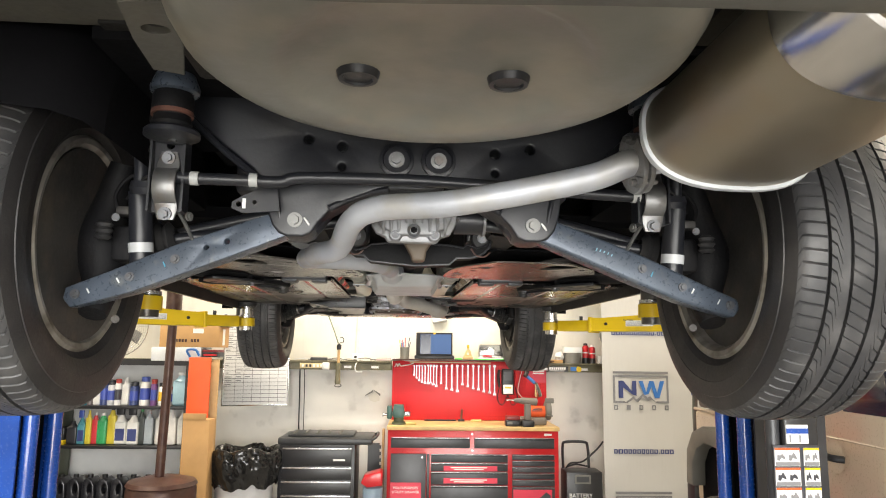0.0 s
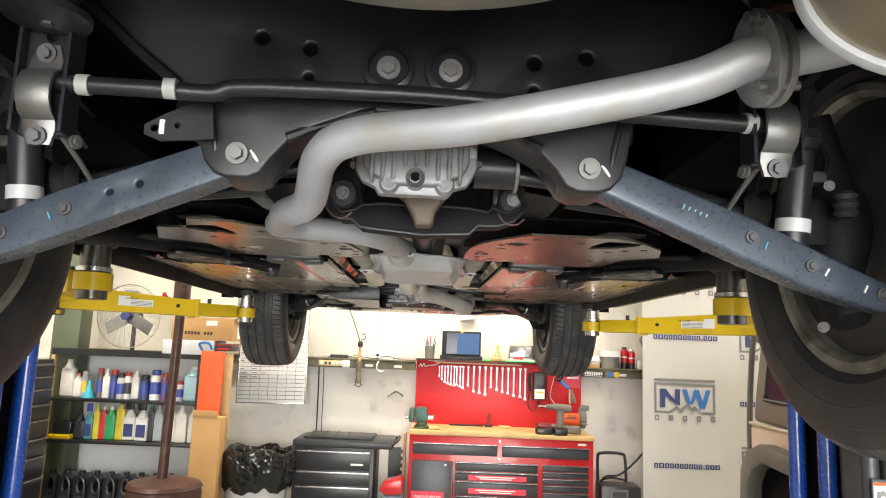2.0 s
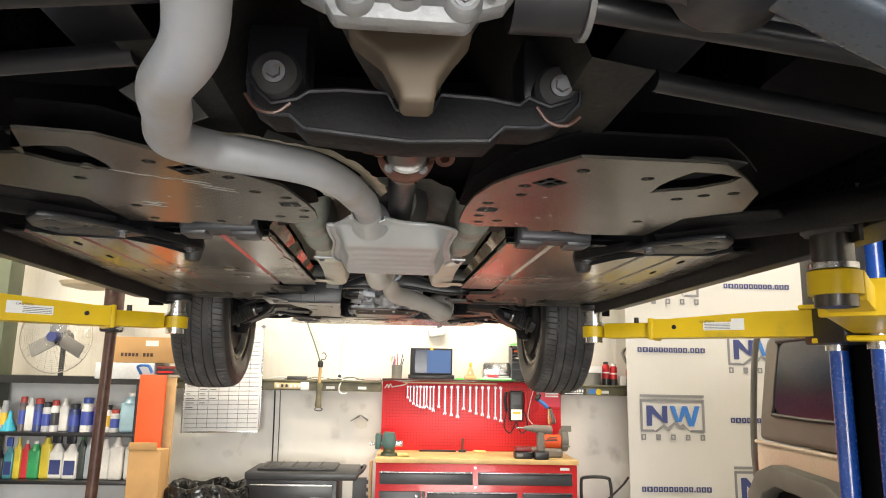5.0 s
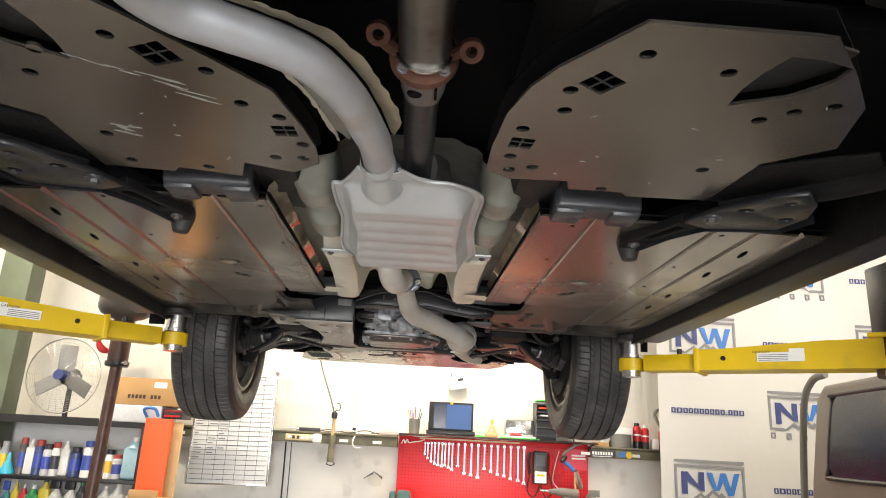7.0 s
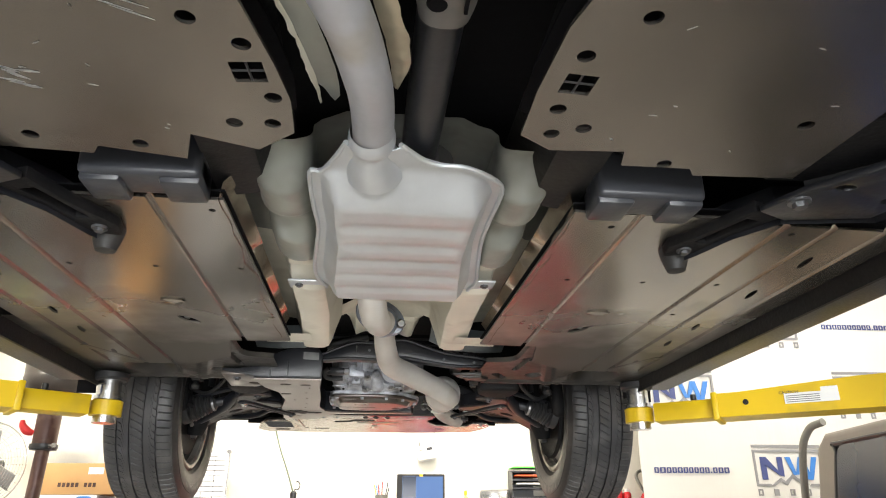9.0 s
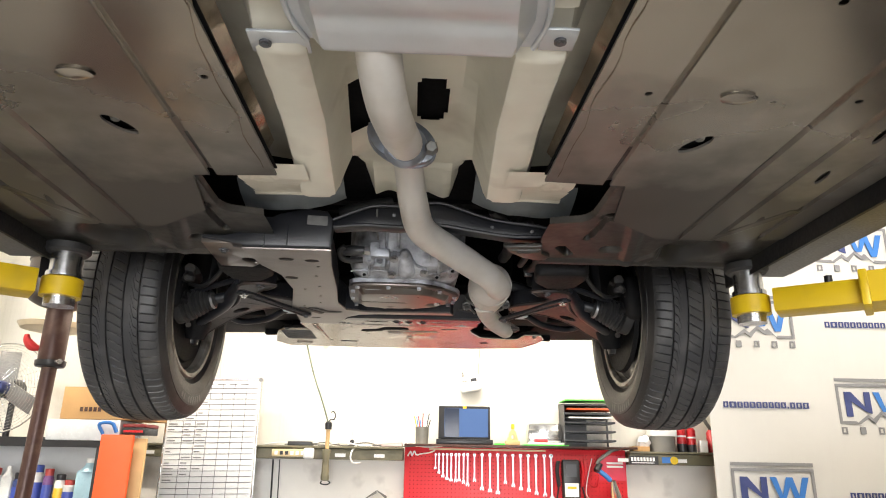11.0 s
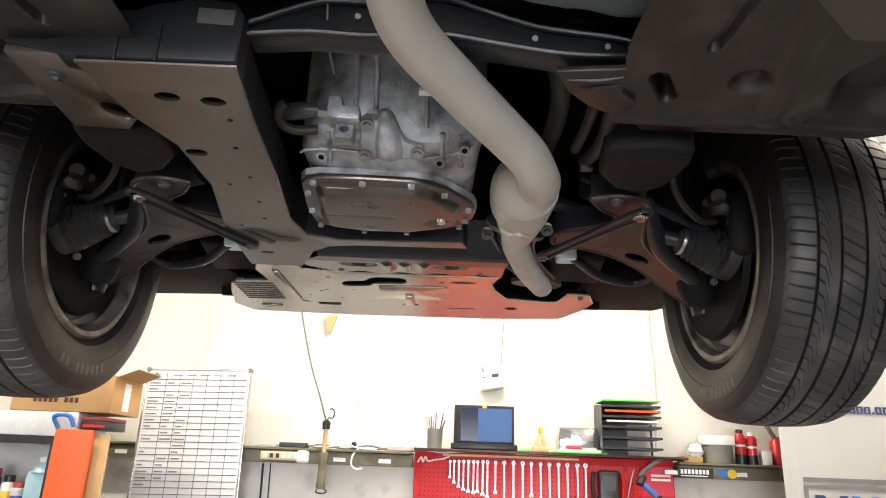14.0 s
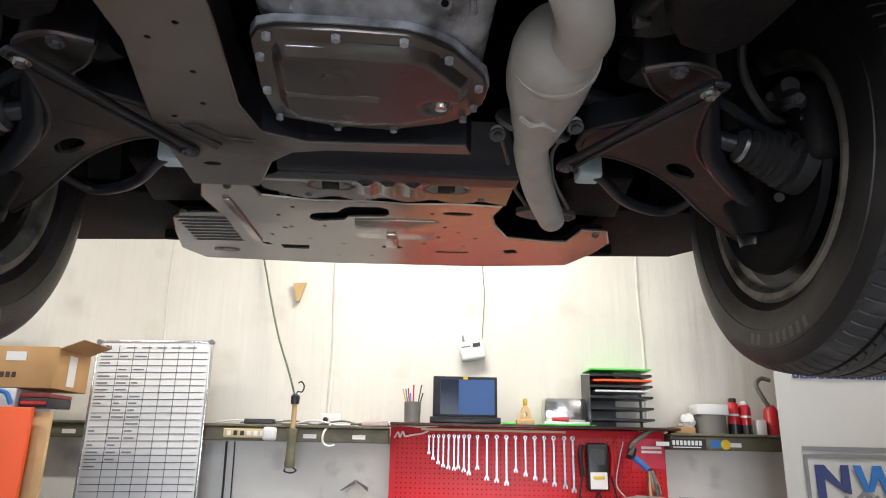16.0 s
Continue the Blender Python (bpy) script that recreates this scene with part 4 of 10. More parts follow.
front_R = [(0.203, 2.158), (0.44, 2.158), (0.44, 2.17), (0.70, 2.18), (0.705, 3.12), (0.60, 3.14), (0.46, 3.14), (0.350, 3.044), (0.324, 2.884), (0.192, 2.876)]
front_L = [(2 * MX - x, y + 0.01) for x, y in front_R]
cuts_R = [(0.185, 0.286), (0.298, 0.497), (0.509, 0.568), (0.580, 0.648), (0.660, 0.71)]
cuts_L = [(2 * MX - b, 2 * MX - a) for a, b in cuts_R]
for outline, cuts, hx in ((front_R, cuts_R, 0.376), (front_L, cuts_L, -0.413)):
    drop = ring_points(hx, 2.73, 0.030, 0.013, 20, -62 if hx > 0 else 62)
    slots = [((0.612 if hx > 0 else -0.652), y + 0.025) for y in (2.28, 2.44, 2.66, 2.80, 3.0)]
    small = [(hx + 0.02 + k * 0.13 * (1 if hx > 0 else -1), y) for k in (-1, 0, 1) for y in (2.2, 2.42, 2.6, 2.86, 3.0)]
    p = None
    for n, (a, b) in enumerate(sorted(cuts)):
        inside = lambda c, r: a + r < c < b - r
        holes = [drop] if inside(hx, 0.03) else []
        holes += [ring_points(x, y, 0.006, 0.026, 12, -8 if hx > 0 else 8) for x, y in slots if inside(x, 0.012)]
        holes += [ring_points(x, y, 0.005, 0.005, 8) for x, y in small if inside(x, 0.01) and y < 2.84 and abs(y - 2.73) > 0.05]
        strip = clip_strip(outline, a, b)
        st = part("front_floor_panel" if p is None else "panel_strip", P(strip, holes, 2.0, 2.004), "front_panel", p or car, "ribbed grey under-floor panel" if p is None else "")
        p = p or st
    for (a0, b0), (a1, b1) in zip(sorted(cuts), sorted(cuts)[1:]):
        if b0 < a1:
            ys = [q[1] for q in clip_strip(outline, b0, a1)]
            bm = bmesh.new()
            sw = []
            for y in np.linspace(min(ys), max(ys) - 0.02, 20):
                sw.append([bm.verts.new((b0 + (a1 - b0) * u, y, 2.0005 + 0.0065 * d)) for u, d in ((0, 0), (0.2, 0.6), (0.38, 1), (0.62, 1), (0.8, 0.6), (1, 0))])
            for q0, q1 in zip(sw, sw[1:]):
                for k in range(5):
                    bm.faces.new((q0[k], q1[k], q1[k + 1], q0[k + 1]))
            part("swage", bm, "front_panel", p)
    # black sheet stands in for the shade behind slots and holes
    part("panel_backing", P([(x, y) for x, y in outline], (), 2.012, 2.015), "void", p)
    part("clip", lathe(bmesh.new(), [(0, 1.999), (0.005, 1.999), (0.007, 2.002), (0.007, 2.012)], Matrix.Translation((hx, 2.715, 0)), 16), "zinc", p, "pale plastic clip in the drain slot")
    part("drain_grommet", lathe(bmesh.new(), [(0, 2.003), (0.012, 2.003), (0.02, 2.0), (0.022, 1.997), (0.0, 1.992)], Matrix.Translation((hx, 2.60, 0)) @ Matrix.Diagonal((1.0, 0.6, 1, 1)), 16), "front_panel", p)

for s, x in both(0.207):
    fl = bmesh.new()
    pts = []
    for k in range(26):
        y = 2.165 + 0.69 * k / 25
        wav = 0.009 * noise.noise(Vector((y * 14, x * 9, 0)))
        pts.append([fl.verts.new((x - s * wav, y, 1.998)), fl.verts.new((x - s * (0.003 + wav), y, 2.025 + wav)), fl.verts.new((x - s * (0.014 - wav), y, 2.044 + wav * 2))])
    for a, b in zip(pts, pts[1:]):
        fl.faces.new((a[0], b[0], b[1], a[1])), fl.faces.new((a[1], b[1], b[2], a[2]))
    part("panel_flange", fl, "crimp", car, "bright crimped edge of the panel")
for s, x in both(0.27):
    # plastic lip ahead of each ribbed panel, trailing link and its bracket
    df = part("deflector", B(x - s * 0.052, x + s * 0.085, 2.100, 2.157, 1.998, 2.06, 0.007, 3), "deflector", car, "black plastic air deflector")
    for a, b in ((-0.052, -0.004), (0.038, 0.085)):
        part("deflector_lip", B(x + s * a, x + s * b, 2.108, 2.166, 1.991, 2.03, 0.006, 2), "deflector", df)
PLACE = Matrix.Translation((0, -0.143, -0.170)) @ Matrix.Scale(1.095, 4)
for s in (1, -1):
    X = lambda v: v if s > 0 else -v
    tp = [(0.393, 2.160), (0.415, 2.108), (0.470, 2.040), (0.50, 2.025), (0.530, 2.06), (0.545, 2.11), (0.53, 2.165), (0.433, 2.180)]
    th = [ring_points(X(0.452), 2.095, 0.011, 0.006, 12), ring_points(X(0.52), 2.12, 0.010, 0.007, 12), ring_points(X(0.495), 2.06, 0.008, 0.005, 12)]
    tl = part("trailing_link_bracket", soften(P([(X(x), y) for x, y in tp], th, 1.926, 1.934), 0.002, 2), "chassis", car, "black pressed trailing link bracket")
    arm_line = [(0.56, 2.12), (0.54, 2.17), (0.433, 2.185), (0.40, 2.235), (0.378, 2.300), (0.36, 2.33)]
    wall = bmesh.new()
    lo = [wall.verts.new((X(x), y, 1.924)) for x, y in arm_line]
    hi = [wall.verts.new((X(x), y + 0.004, 1.975)) for x, y in arm_line]
    for k in range(len(arm_line) - 1):
        wall.faces.new((lo[k], lo[k + 1], hi[k + 1], hi[k]))
    part("bracket_wall", wall, "chassis", tl, "black folded side of the bracket")
    part("arm_web", soften(P([(X(x), y) for x, y in ((0.393, 2.165), (0.433, 2.182), (0.402, 2.24), (0.388, 2.31), (0.345, 2.315), (0.34, 2.285), (0.372, 2.225))], [[(X(x), y) for x, y in ((0.395, 2.19), (0.412, 2.195), (0.382, 2.265), (0.366, 2.262))]], 1.930, 1.945), 0.003, 2), "matt_black", tl, "black slotted arm")
    part("rubber_cone", lathe(bmesh.new(), [(0, 0), (0.012, 0.002), (0.015, 0.010), (0.018, 0.02), (0.022, 0.04)], Matrix.Translation((X(0.366), 2.325, 1.912)), 20), "rubber", tl, "black rubber buffer")
    part("trailing_link", S([(X(0.44), 2.14, 1.955, 0.018), (X(0.50), 2.09, 1.955, 0.022), (X(0.58), 2.0, 1.955, 0.024), (X(0.62), 1.85, 1.945, 0.024), (X(0.62), 1.62, 1.92, 0.024)], seg=12), "matt_black", tl, "black trailing link tube")
    bolt(tl, (X(0.420), 2.128, 1.926), (0, 0, -1), 0.012)
    bolt(tl, (X(0.362), 2.288, 1.930), (0, 0, -1), 0.009)
    # flat black plate puts the hollow's shade into its colour
    part("link_pocket", soften(P([(X(x), y) for x, y in ((0.372, 2.04), (0.41, 2.012), (0.54, 1.95), (0.60, 2.02), (0.44, 2.13), (0.385, 2.13))], (), 1.950, 1.956), 0.002, 1), "matt_black", tl)

PLACE = None


def strap(profile, x, half):
    """A bent metal strap: a (y, z) profile of some thickness and width."""
    bm = bmesh.new()
    rows = []
    for k, (y, z) in enumerate(profile):
        e = 0.7 if k in (0, len(profile) - 1) else 1.0
        rows.append([bm.verts.new((x + q * half * e, y + o, z)) for q, o in ((-1, 0.006), (-1, 0.001), (-0.9, 0), (0.9, 0), (1, 0.001), (1, 0.006))])
    for a, b in zip(rows, rows[1:]):
        for k in range(5):
            bm.faces.new((a[k], b[k], b[k + 1], a[k + 1]))
    return bm


PLACE = REAR
# ---- rear suspension ----
out = [(-0.47, 2.24), (-0.44, 2.19), (-0.36, 2.115), (-0.30, 2.068), (-0.277, 2.04), (-0.268, 1.985), (-0.260, 1.962), (-0.248, 1.948), (-0.232, 1.942), (-0.205, 1.942), (-0.190, 1.949), (-0.178, 1.968), (-0.158, 1.992), (-0.13, 2.01), (-0.07, 2.034), (0.06, 2.034), (0.125, 2.008), (0.158, 1.990), (0.178, 1.968), (0.190, 1.949), (0.205, 1.942), (0.232, 1.942), (0.248, 1.948), (0.260, 1.962), (0.268, 1.985), (0.277, 2.04), (0.31, 2.07), (0.37, 2.12), (0.44, 2.19), (0.47, 2.24)]
hl = [ring_points(x, z, 0.009, 0.009) for x, z in ((-0.20, 2.125), (-0.138, 2.113), (0.148, 2.108), (0.215, 2.118))]
hl += [ring_points(x, z, 0.007, 0.007) for x, z in ((-0.138, 2.074), (0.148, 2.07))]
sub = part("rear_subframe", soften(P(out, hl, 1.25, 1.33, m=STAND), 0.008, 3), "chassis", car, "black pressed rear subframe")
out2 = [(x * 0.97, max(z + 0.006, 2.062)) for x, z in out]
part("subframe_back", P(out2, (), 1.30, 1.40, m=STAND), "chassis", sub)
for s in (-1, 1):
    part("lobe_crease", S([(s * 0.264, 1.254, 2.060, 0.003), (s * 0.257, 1.252, 2.025, 0.005), (s * 0.250, 1.252, 1.995, 0.005), (s * 0.246, 1.254, 1.968, 0.003)], seg=10), "chassis", sub)
    for x0, x1 in ((0.05, 0.16), (0.27, 0.46)):
        part("subframe_flange", S([(s * x0, 1.25, 2.034 if x0 < 0.1 else 2.035), (s * (x0 + x1) / 2, 1.262, 2.024 if x0 < 0.1 else 2.11), (s * x1, 1.25, 1.995 if x0 < 0.1 else 2.2)], 0.007, seg=8), "chassis", sub)
for s in (-1, 1):
    x = 0.002 + s * 0.039
    part("bush", lathe(bmesh.new(), [(0, 0), (0.028, 0), (0.032, 0.004), (0.032, 0.014), (0.026, 0.016), (0.024, 0.01), (0, 0.01)], pose(x, 1.25, 2.088, 90, 0, 0), 28), "chassis", sub, "black rubber mounting bush")
    bolt(sub, (x, 1.239, 2.088), (0, -1, -0.1), 0.0145, "clamp_metal")
    bolt(sub, (s * 0.219, 1.248, 1.972), (0, -1, -0.1), 0.0135, "zinc")
    part("paint_mark", S([(s * 0.219 + 0.016, 1.2488, 1.977, 0.0014), (s * 0.219 + 0.021, 1.2482, 1.970, 0.0022), (s * 0.219 + 0.026, 1.2488, 1.963, 0.0016)], seg=6), "white", sub, "white paint mark")
    part("arm_pocket", S([(s * 0.212, 1.322, 2.075, 0.060), (s * 0.214, 1.316, 2.04, 0.064), (s * 0.216, 1.306, 2.0, 0.058), (s * 0.217, 1.298, 1.970, 0.046), (s * 0.217, 1.295, 1.955, 0.034)], seg=24), "chassis", sub)
    # lower control arm: an open pressed channel
    inner, outer = Vector((s * 0.205, 1.275, 1.982)), Vector((s * 0.615, 1.315, 1.832))
    d = (outer - inner).normalized()
    up = Vector((0, 0, 1))
    n = d.cross(up).normalized()
    v = n.cross(d).normalized()
    fr = Matrix((d, n, v)).transposed().to_4x4()
    fr.translation = inner
    L = (outer - inner).length
    arm_out = [(-0.03, -0.012), (0.02, -0.026), (0.10, -0.028), (L * 0.55, -0.030), (L - 0.10, -0.030), (L + 0.012, -0.020), (L + 0.02, 0.0), (L + 0.01, 0.018), (L - 0.08, 0.020), (L * 0.55, 0.026), (0.1, 0.024), (0.02, 0.022), (-0.03, 0.012)]
    hol = [ring_points(L * 0.33, 0.0, 0.005, 0.005, 10), ring_points(L * 0.42, 0.002, 0.005, 0.004, 10)] if s < 0 else []
    m = fr @ STAND
    arm = part("lower_arm", soften(P(arm_out, hol, -0.022, 0.022, m=m), 0.007, 3, 40), "arm_paint", car, "blue-grey pressed lower control arm")
    for f, h in ((0.555, 0.0), (0.755, -0.003), (0.99, 0.0)):
        bolt(arm, fr @ Vector((L * f, 0.022 * s, h)), n * s, 0.0085)
    # marks in paint
    for f, w in ((0.60, 0.01), (0.80, 0.014), (0.93, 0.012)):
        part("paint_mark", P([(L * f, -0.007), (L * f + 0.002, -0.008), (L * f + w * 0.3, 0.002), (L * f + w * 0.15, 0.003)], (), min(0.0225 * s, 0.0245 * s), max(0.0225 * s, 0.0245 * s), m=m), solid("mark_blue", (0.08, 0.35, 0.5)) if f < 0.7 else "white", arm)
    if s > 0:
        for k, h in enumerate((0.007, 0.005, 0.004, 0.005, 0.0045)):
            f0 = L * 0.33 + 0.008 * k
            part("paint_mark", P([(f0, 0.004 - h), (f0 + 0.0016, 0.004 - h), (f0 + 0.0026, 0.004), (f0 + 0.0008, 0.004)], (), 0.0225, 0.0238, m=m), "paint_blue", arm, "pale blue hand-painted mark")
    # upper link behind it
    part("upper_link", S([(s * 0.26, 1.42, 2.02), (s * 0.42, 1.43, 1.985), (s * 0.56, 1.44, 1.95)], 0.013, seg=12), "chassis", car, "black upper suspension link")
    part("toe_link", S([(s * 0.24, 1.50, 1.985), (s * 0.45, 1.52, 1.965), (s * 0.58, 1.50, 1.93)], 0.011, seg=12), "chassis", car)
    # damper
    dx = s * 0.508
    dm = part("damper", C((dx, 1.325, 1.85), (dx + s * 0.01, 1.31, 2.03), 0.0215, seg=24), "chassis", car, "black damper tube with a white sticker")
    part("damper_rod", C((dx + s * 0.01, 1.31, 2.03), (dx + s * 0.015, 1.30, 2.22), 0.013, seg=16), "chassis", dm)
    part("sticker", C((dx + s * 0.0040, 1.3187, 1.915), (dx + s * 0.0050, 1.3173, 1.933), 0.0222, seg=24, caps=False), solid("sticker_grey", (0.46, 0.47, 0.48)), dm, "white bar sticker")
    part("bump_stop", lathe(bmesh.new(), [(0.012, 0), (0.028, 0.004), (0.022, 0.02), (0.032, 0.03), (0.024, 0.05), (0.034, 0.062), (0.03, 0.1)], Matrix.Translation((dx + s * 0.01, 1.31, 2.10)), 20), "rubber", dm)
    # anti-roll bar clamp and hanging bracket
    cx = -0.43 if s < 0 else 0.425
    PLACE = REAR @ Matrix.Translation((0, 0, -0.02))
    br = part("hanger_bracket", P([(cx - 0.026, 2.13), (cx - 0.028, 1.99), (cx + 0.026, 1.99), (cx + 0.029, 2.05), (cx + 0.024, 2.13)], [ring_points(cx, 2.108, 0.007, 0.007)], 1.195, 1.215, m=STAND), "chassis", car, "black bracket with the bar clamp")
    for q in (-0.030, 0.026):
        part("bracket_flange", B(cx + q, cx + q + 0.004, 1.18, 1.215, 1.99, 2.125), "chassis", br)
    part("clamp", strap([(1.190, 2.096), (1.189, 2.076), (1.186, 2.066), (1.174, 2.058), (1.168, 2.047), (1.166, 2.035), (1.168, 2.023), (1.174, 2.012), (1.186, 2.004), (1.189, 1.994), (1.190, 1.976)], cx, 0.019), "clamp_metal", br, "bare metal bar clamp")
    bolt(br, (cx, 1.189, 2.085), (0, -1, -0.2), 0.011), bolt(br, (cx, 1.188, 1.986), (0, -1, -0.2), 0.011)
    part("washer", lathe(bmesh.new(), [(0, 0), (0.042, 0), (0.046, 0.004), (0.046, 0.012), (0.02, 0.018), (0, 0.018)], Matrix.Translation((s * 0.418, 1.16, 2.125)) @ pose(0, 0, 0, 180, 0, 0), 28), "chassis", br)
    bolt(br, (s * 0.415, 1.155, 2.112), (0, 0, -1), 0.011)
    part("mount_ring", lathe(bmesh.new(), [(0.030, 0.062), (0.040, 0.064), (0.041, 0.072), (0.036, 0.085), (0.030, 0.10)], Matrix.Translation((s * 0.416, 1.155, 2.125)), 28), "arm_paint", br, "blue-grey mount ring")
    part("body_mount", lathe(bmesh.new(), [(0.03, 0), (0.034, 0.008), (0.030, 0.02), (0.034, 0.03), (0.034, 0.055), (0.03, 0.065)], Matrix.Translation((s * 0.418, 1.155, 2.125)), 24), "matt_black", br, "black rubber body mount")
    part("rust_ring", lathe(bmesh.new(), [(0.026, 0.022), (0.0345, 0.022), (0.0345, 0.030), (0.026, 0.030)], Matrix.Translation((s * 0.418, 1.155, 2.125)), 24), "rust", br, "rusty ring of the mount")
    PLACE = REAR
    # brake side clutter beside the damper
    part("link_eye", lathe(bmesh.new(), [(0.012, -0.012), (0.03, -0.012), (0.034, 0), (0.03, 0.012), (0.012, 0.012), (0.012, -0.012)], Matrix.Translation((s * 0.487, 1.265, 2.028)) @ pose(0, 0, 0, 12, 0, 0), 24), "chassis", car, "black link eye")
    part("brake_bracket", B(s * 0.545 - 0.024, s * 0.545 + 0.024, 1.325, 1.36, 1.988, 2.006, 0.006), "barrel", car, "dirty dark brake bracket")
    bolt(car, (s * 0.508, 1.315, 1.996), (-s, -0.6, 0), 0.010), bolt(car, (s * 0.515, 1.315, 1.942), (-s, -0.6, 0), 0.010)
    part("brake_carrier", B(s * 0.545 - 0.03, s * 0.545 + 0.03, 1.33, 1.38, 1.90, 1.97, 0.012), "matt_black", car)
    part("slide_boot", lathe(bmesh.new(), [(0.008, 0), (0.016, 0.006), (0.012, 0.012), (0.017, 0.018), (0.012, 0.024), (0.016, 0.03), (0.008, 0.036)], Matrix.Translation((s * 0.575, 1.30, 1.935)), 16), "rubber", car, "ribbed slide pin boot")
    part("brake_hose", S([(s * 0.56, 1.33, 1.99), (s * 0.575, 1.34, 2.03), (s * 0.55, 1.35, 2.07), (s * 0.50, 1.36, 2.08), (s * 0.46, 1.37, 2.05)], 0.004, seg=8), "matt_black", car, "black brake hose")
    part("sensor_wire", S([(s * 0.55, 1.33, 2.02), (s * 0.50, 1.29, 2.055), (s * 0.46, 1.28, 2.03), (s * 0.44, 1.32, 1.99)], 0.003, seg=6), "rubber", car)
    # drop link
    part("drop_link", S([(s * 0.412, 1.207, 1.972), (s * 0.408, 1.26, 1.945), (s * 0.400, 1.345, 1.89)], 0.0035, seg=8), "zinc", car, "thin steel drop link")
    bolt(car, (s * 0.395, 1.205, 1.965), (-s, -0.4, 0), 0.008, "zinc", "drop_link_joint")
    # knuckle, disc and hub
    kn = part("knuckle", S([(s * 0.60, 1.34, 1.80, 0.025), (s * 0.60, 1.37, 1.86, 0.035), (s * 0.61, 1.385, 1.94, 0.048), (s * 0.60, 1.39, 2.02, 0.035), (s * 0.58, 1.38, 2.10, 0.025)], seg=14), "matt_black", car, "black cast wheel carrier")
    part("brake_disc", lathe(bmesh.new(), [(0, 0), (0.19, 0), (0.19, 0.012), (0, 0.012)], pose(s * 0.655, 1.385, 1.935, 0, 90, 0), 40), "barrel", kn, "dusty brown brake disc and splash guard")
    part("half_shaft", S([(s * 0.13, 1.40, 2.0), (s * 0.35, 1.39, 1.97), (s * 0.55, 1.385, 1.94)], 0.012, seg=12), "chassis", car, "black drive shaft")
    part("boot", lathe(bmesh.new(), [(0.02, 0), (0.035, 0.01), (0.028, 0.02), (0.04, 0.03), (0.032, 0.04), (0.045, 0.05), (0.045, 0.08), (0.02, 0.085)], Matrix.Translation((s * 0.47, 1.387, 1.955)) @ Vector((s, 0, -0.2)).to_track_quat("Z", "Y").to_matrix().to_4x4(), 24), "rubber", kn, "ribbed rubber boot")
    for p in ((s * 0.535, 1.33, 1.93), (s * 0.56, 1.31, 1.98), (s * 0.55, 1.32, 1.79)):
        bolt(kn, p, (-s * 0.5, -1, 0), 0.007, "barrel" if p[2] < 1.8 else "bolt_zinc")

bar = [(-0.43, 1.19, 2.033), (-0.40, 1.19, 2.03), (-0.30, 1.195, 2.03), (-0.24, 1.2, 2.03), (-0.20, 1.2, 2.039), (-0.02, 1.2, 2.04), (0.09, 1.2, 2.036), (0.30, 1.195, 2.024), (0.43, 1.19, 2.018)]
arb = part("anti_roll_bar", S(bar, 0.0105, seg=14, steps=6), "chassis", car, "black anti-roll bar with white collars")
for x, z in ((-0.385, 2.03), (-0.285, 2.03), (0.395, 2.02)):
    part("collar", C((x - 0.007, 1.191, z), (x + 0.007, 1.192, z), 0.0122), solid("collar_grey", (0.40, 0.41, 0.40)), arb, "white plastic collar")
tab = part("bracket_tab", P([(-0.31, 2.012), (-0.33, 2.0), (-0.33, 1.988), (-0.31, 1.98), (-0.245, 1.985), (-0.25, 2.03), (-0.275, 2.03)], [ring_points(-0.318, 1.996, 0.005, 0.005), ring_points(-0.29, 2.0, 0.004, 0.004)], 1.235, 1.24, m=STAND), "chassis", car, "black cable bracket")
part("paint_mark", B(-0.311, -0.305, 1.232, 1.2345, 1.988, 2.006), "white", tab)

# differential
body = [(0.0, 0.066, 0.034), (0.05, 0.066, 0.034), (0.14, 0.05, 0.03), (0.20, 0.035, 0.03)]
diff = part("differential", oval(bmesh.new(), body, Matrix.Translation((0.003, 1.372, 2.020)) @ pose(0, 0, 0, -90, 0, 0), 48, 0.5), "barrel", car, "dark cast differential housing")
cov = [(-0.086, 2.03), (-0.084, 1.984), (-0.075, 1.970), (-0.057, 1.962), (-0.052, 1.952), (0.046, 1.951), (0.053, 1.962), (0.072, 1.968), (0.080, 1.980), (0.086, 1.994), (0.086, 2.04), (0.076, 2.058), (-0.074, 2.058)]
cover = part("rear_cover", soften(P(cov, (), 1.352, 1.374, m=STAND), 0.005, 2), "diff_cast", diff, "grey cast ribbed rear cover")
part("cover_face", soften(P([(0.001 + (x - 0.001) * 0.86, 2.008 + (z - 2.008) * 0.78) for x, z in cov], (), 1.336, 1.356, m=STAND), 0.009, 3), "diff_cast", cover)
for k in range(9):
    x = -0.060 + 0.0152 * k
    low = 1.992 if abs(x) < 0.02 else 1.975
    part("fin", S([(x, 1.345, low - 0.008, 0.0022), (x, 1.334, low + 0.004, 0.0032), (x, 1.332, 2.03, 0.0034), (x, 1.338, 2.052, 0.003)], seg=8, steps=3), "diff_cast", cover)
for x, z in ((-0.036, 1.966), (0.041, 1.966), (0.0, 1.972)):
    part("boss", lathe(bmesh.new(), [(0.014, 0), (0.0135, 0.008), (0.011, 0.012), (0, 0.012)], pose(x, 1.352, z, 90, 0, 0), 20), "diff_cast", cover)
for x, z in ((-0.088, 1.992), (-0.088, 2.004), (0.088, 2.0)):
    part("wire_clip", C((x, 1.36, z), (x, 1.348, z), 0.004, seg=10), "bolt_zinc", cover)
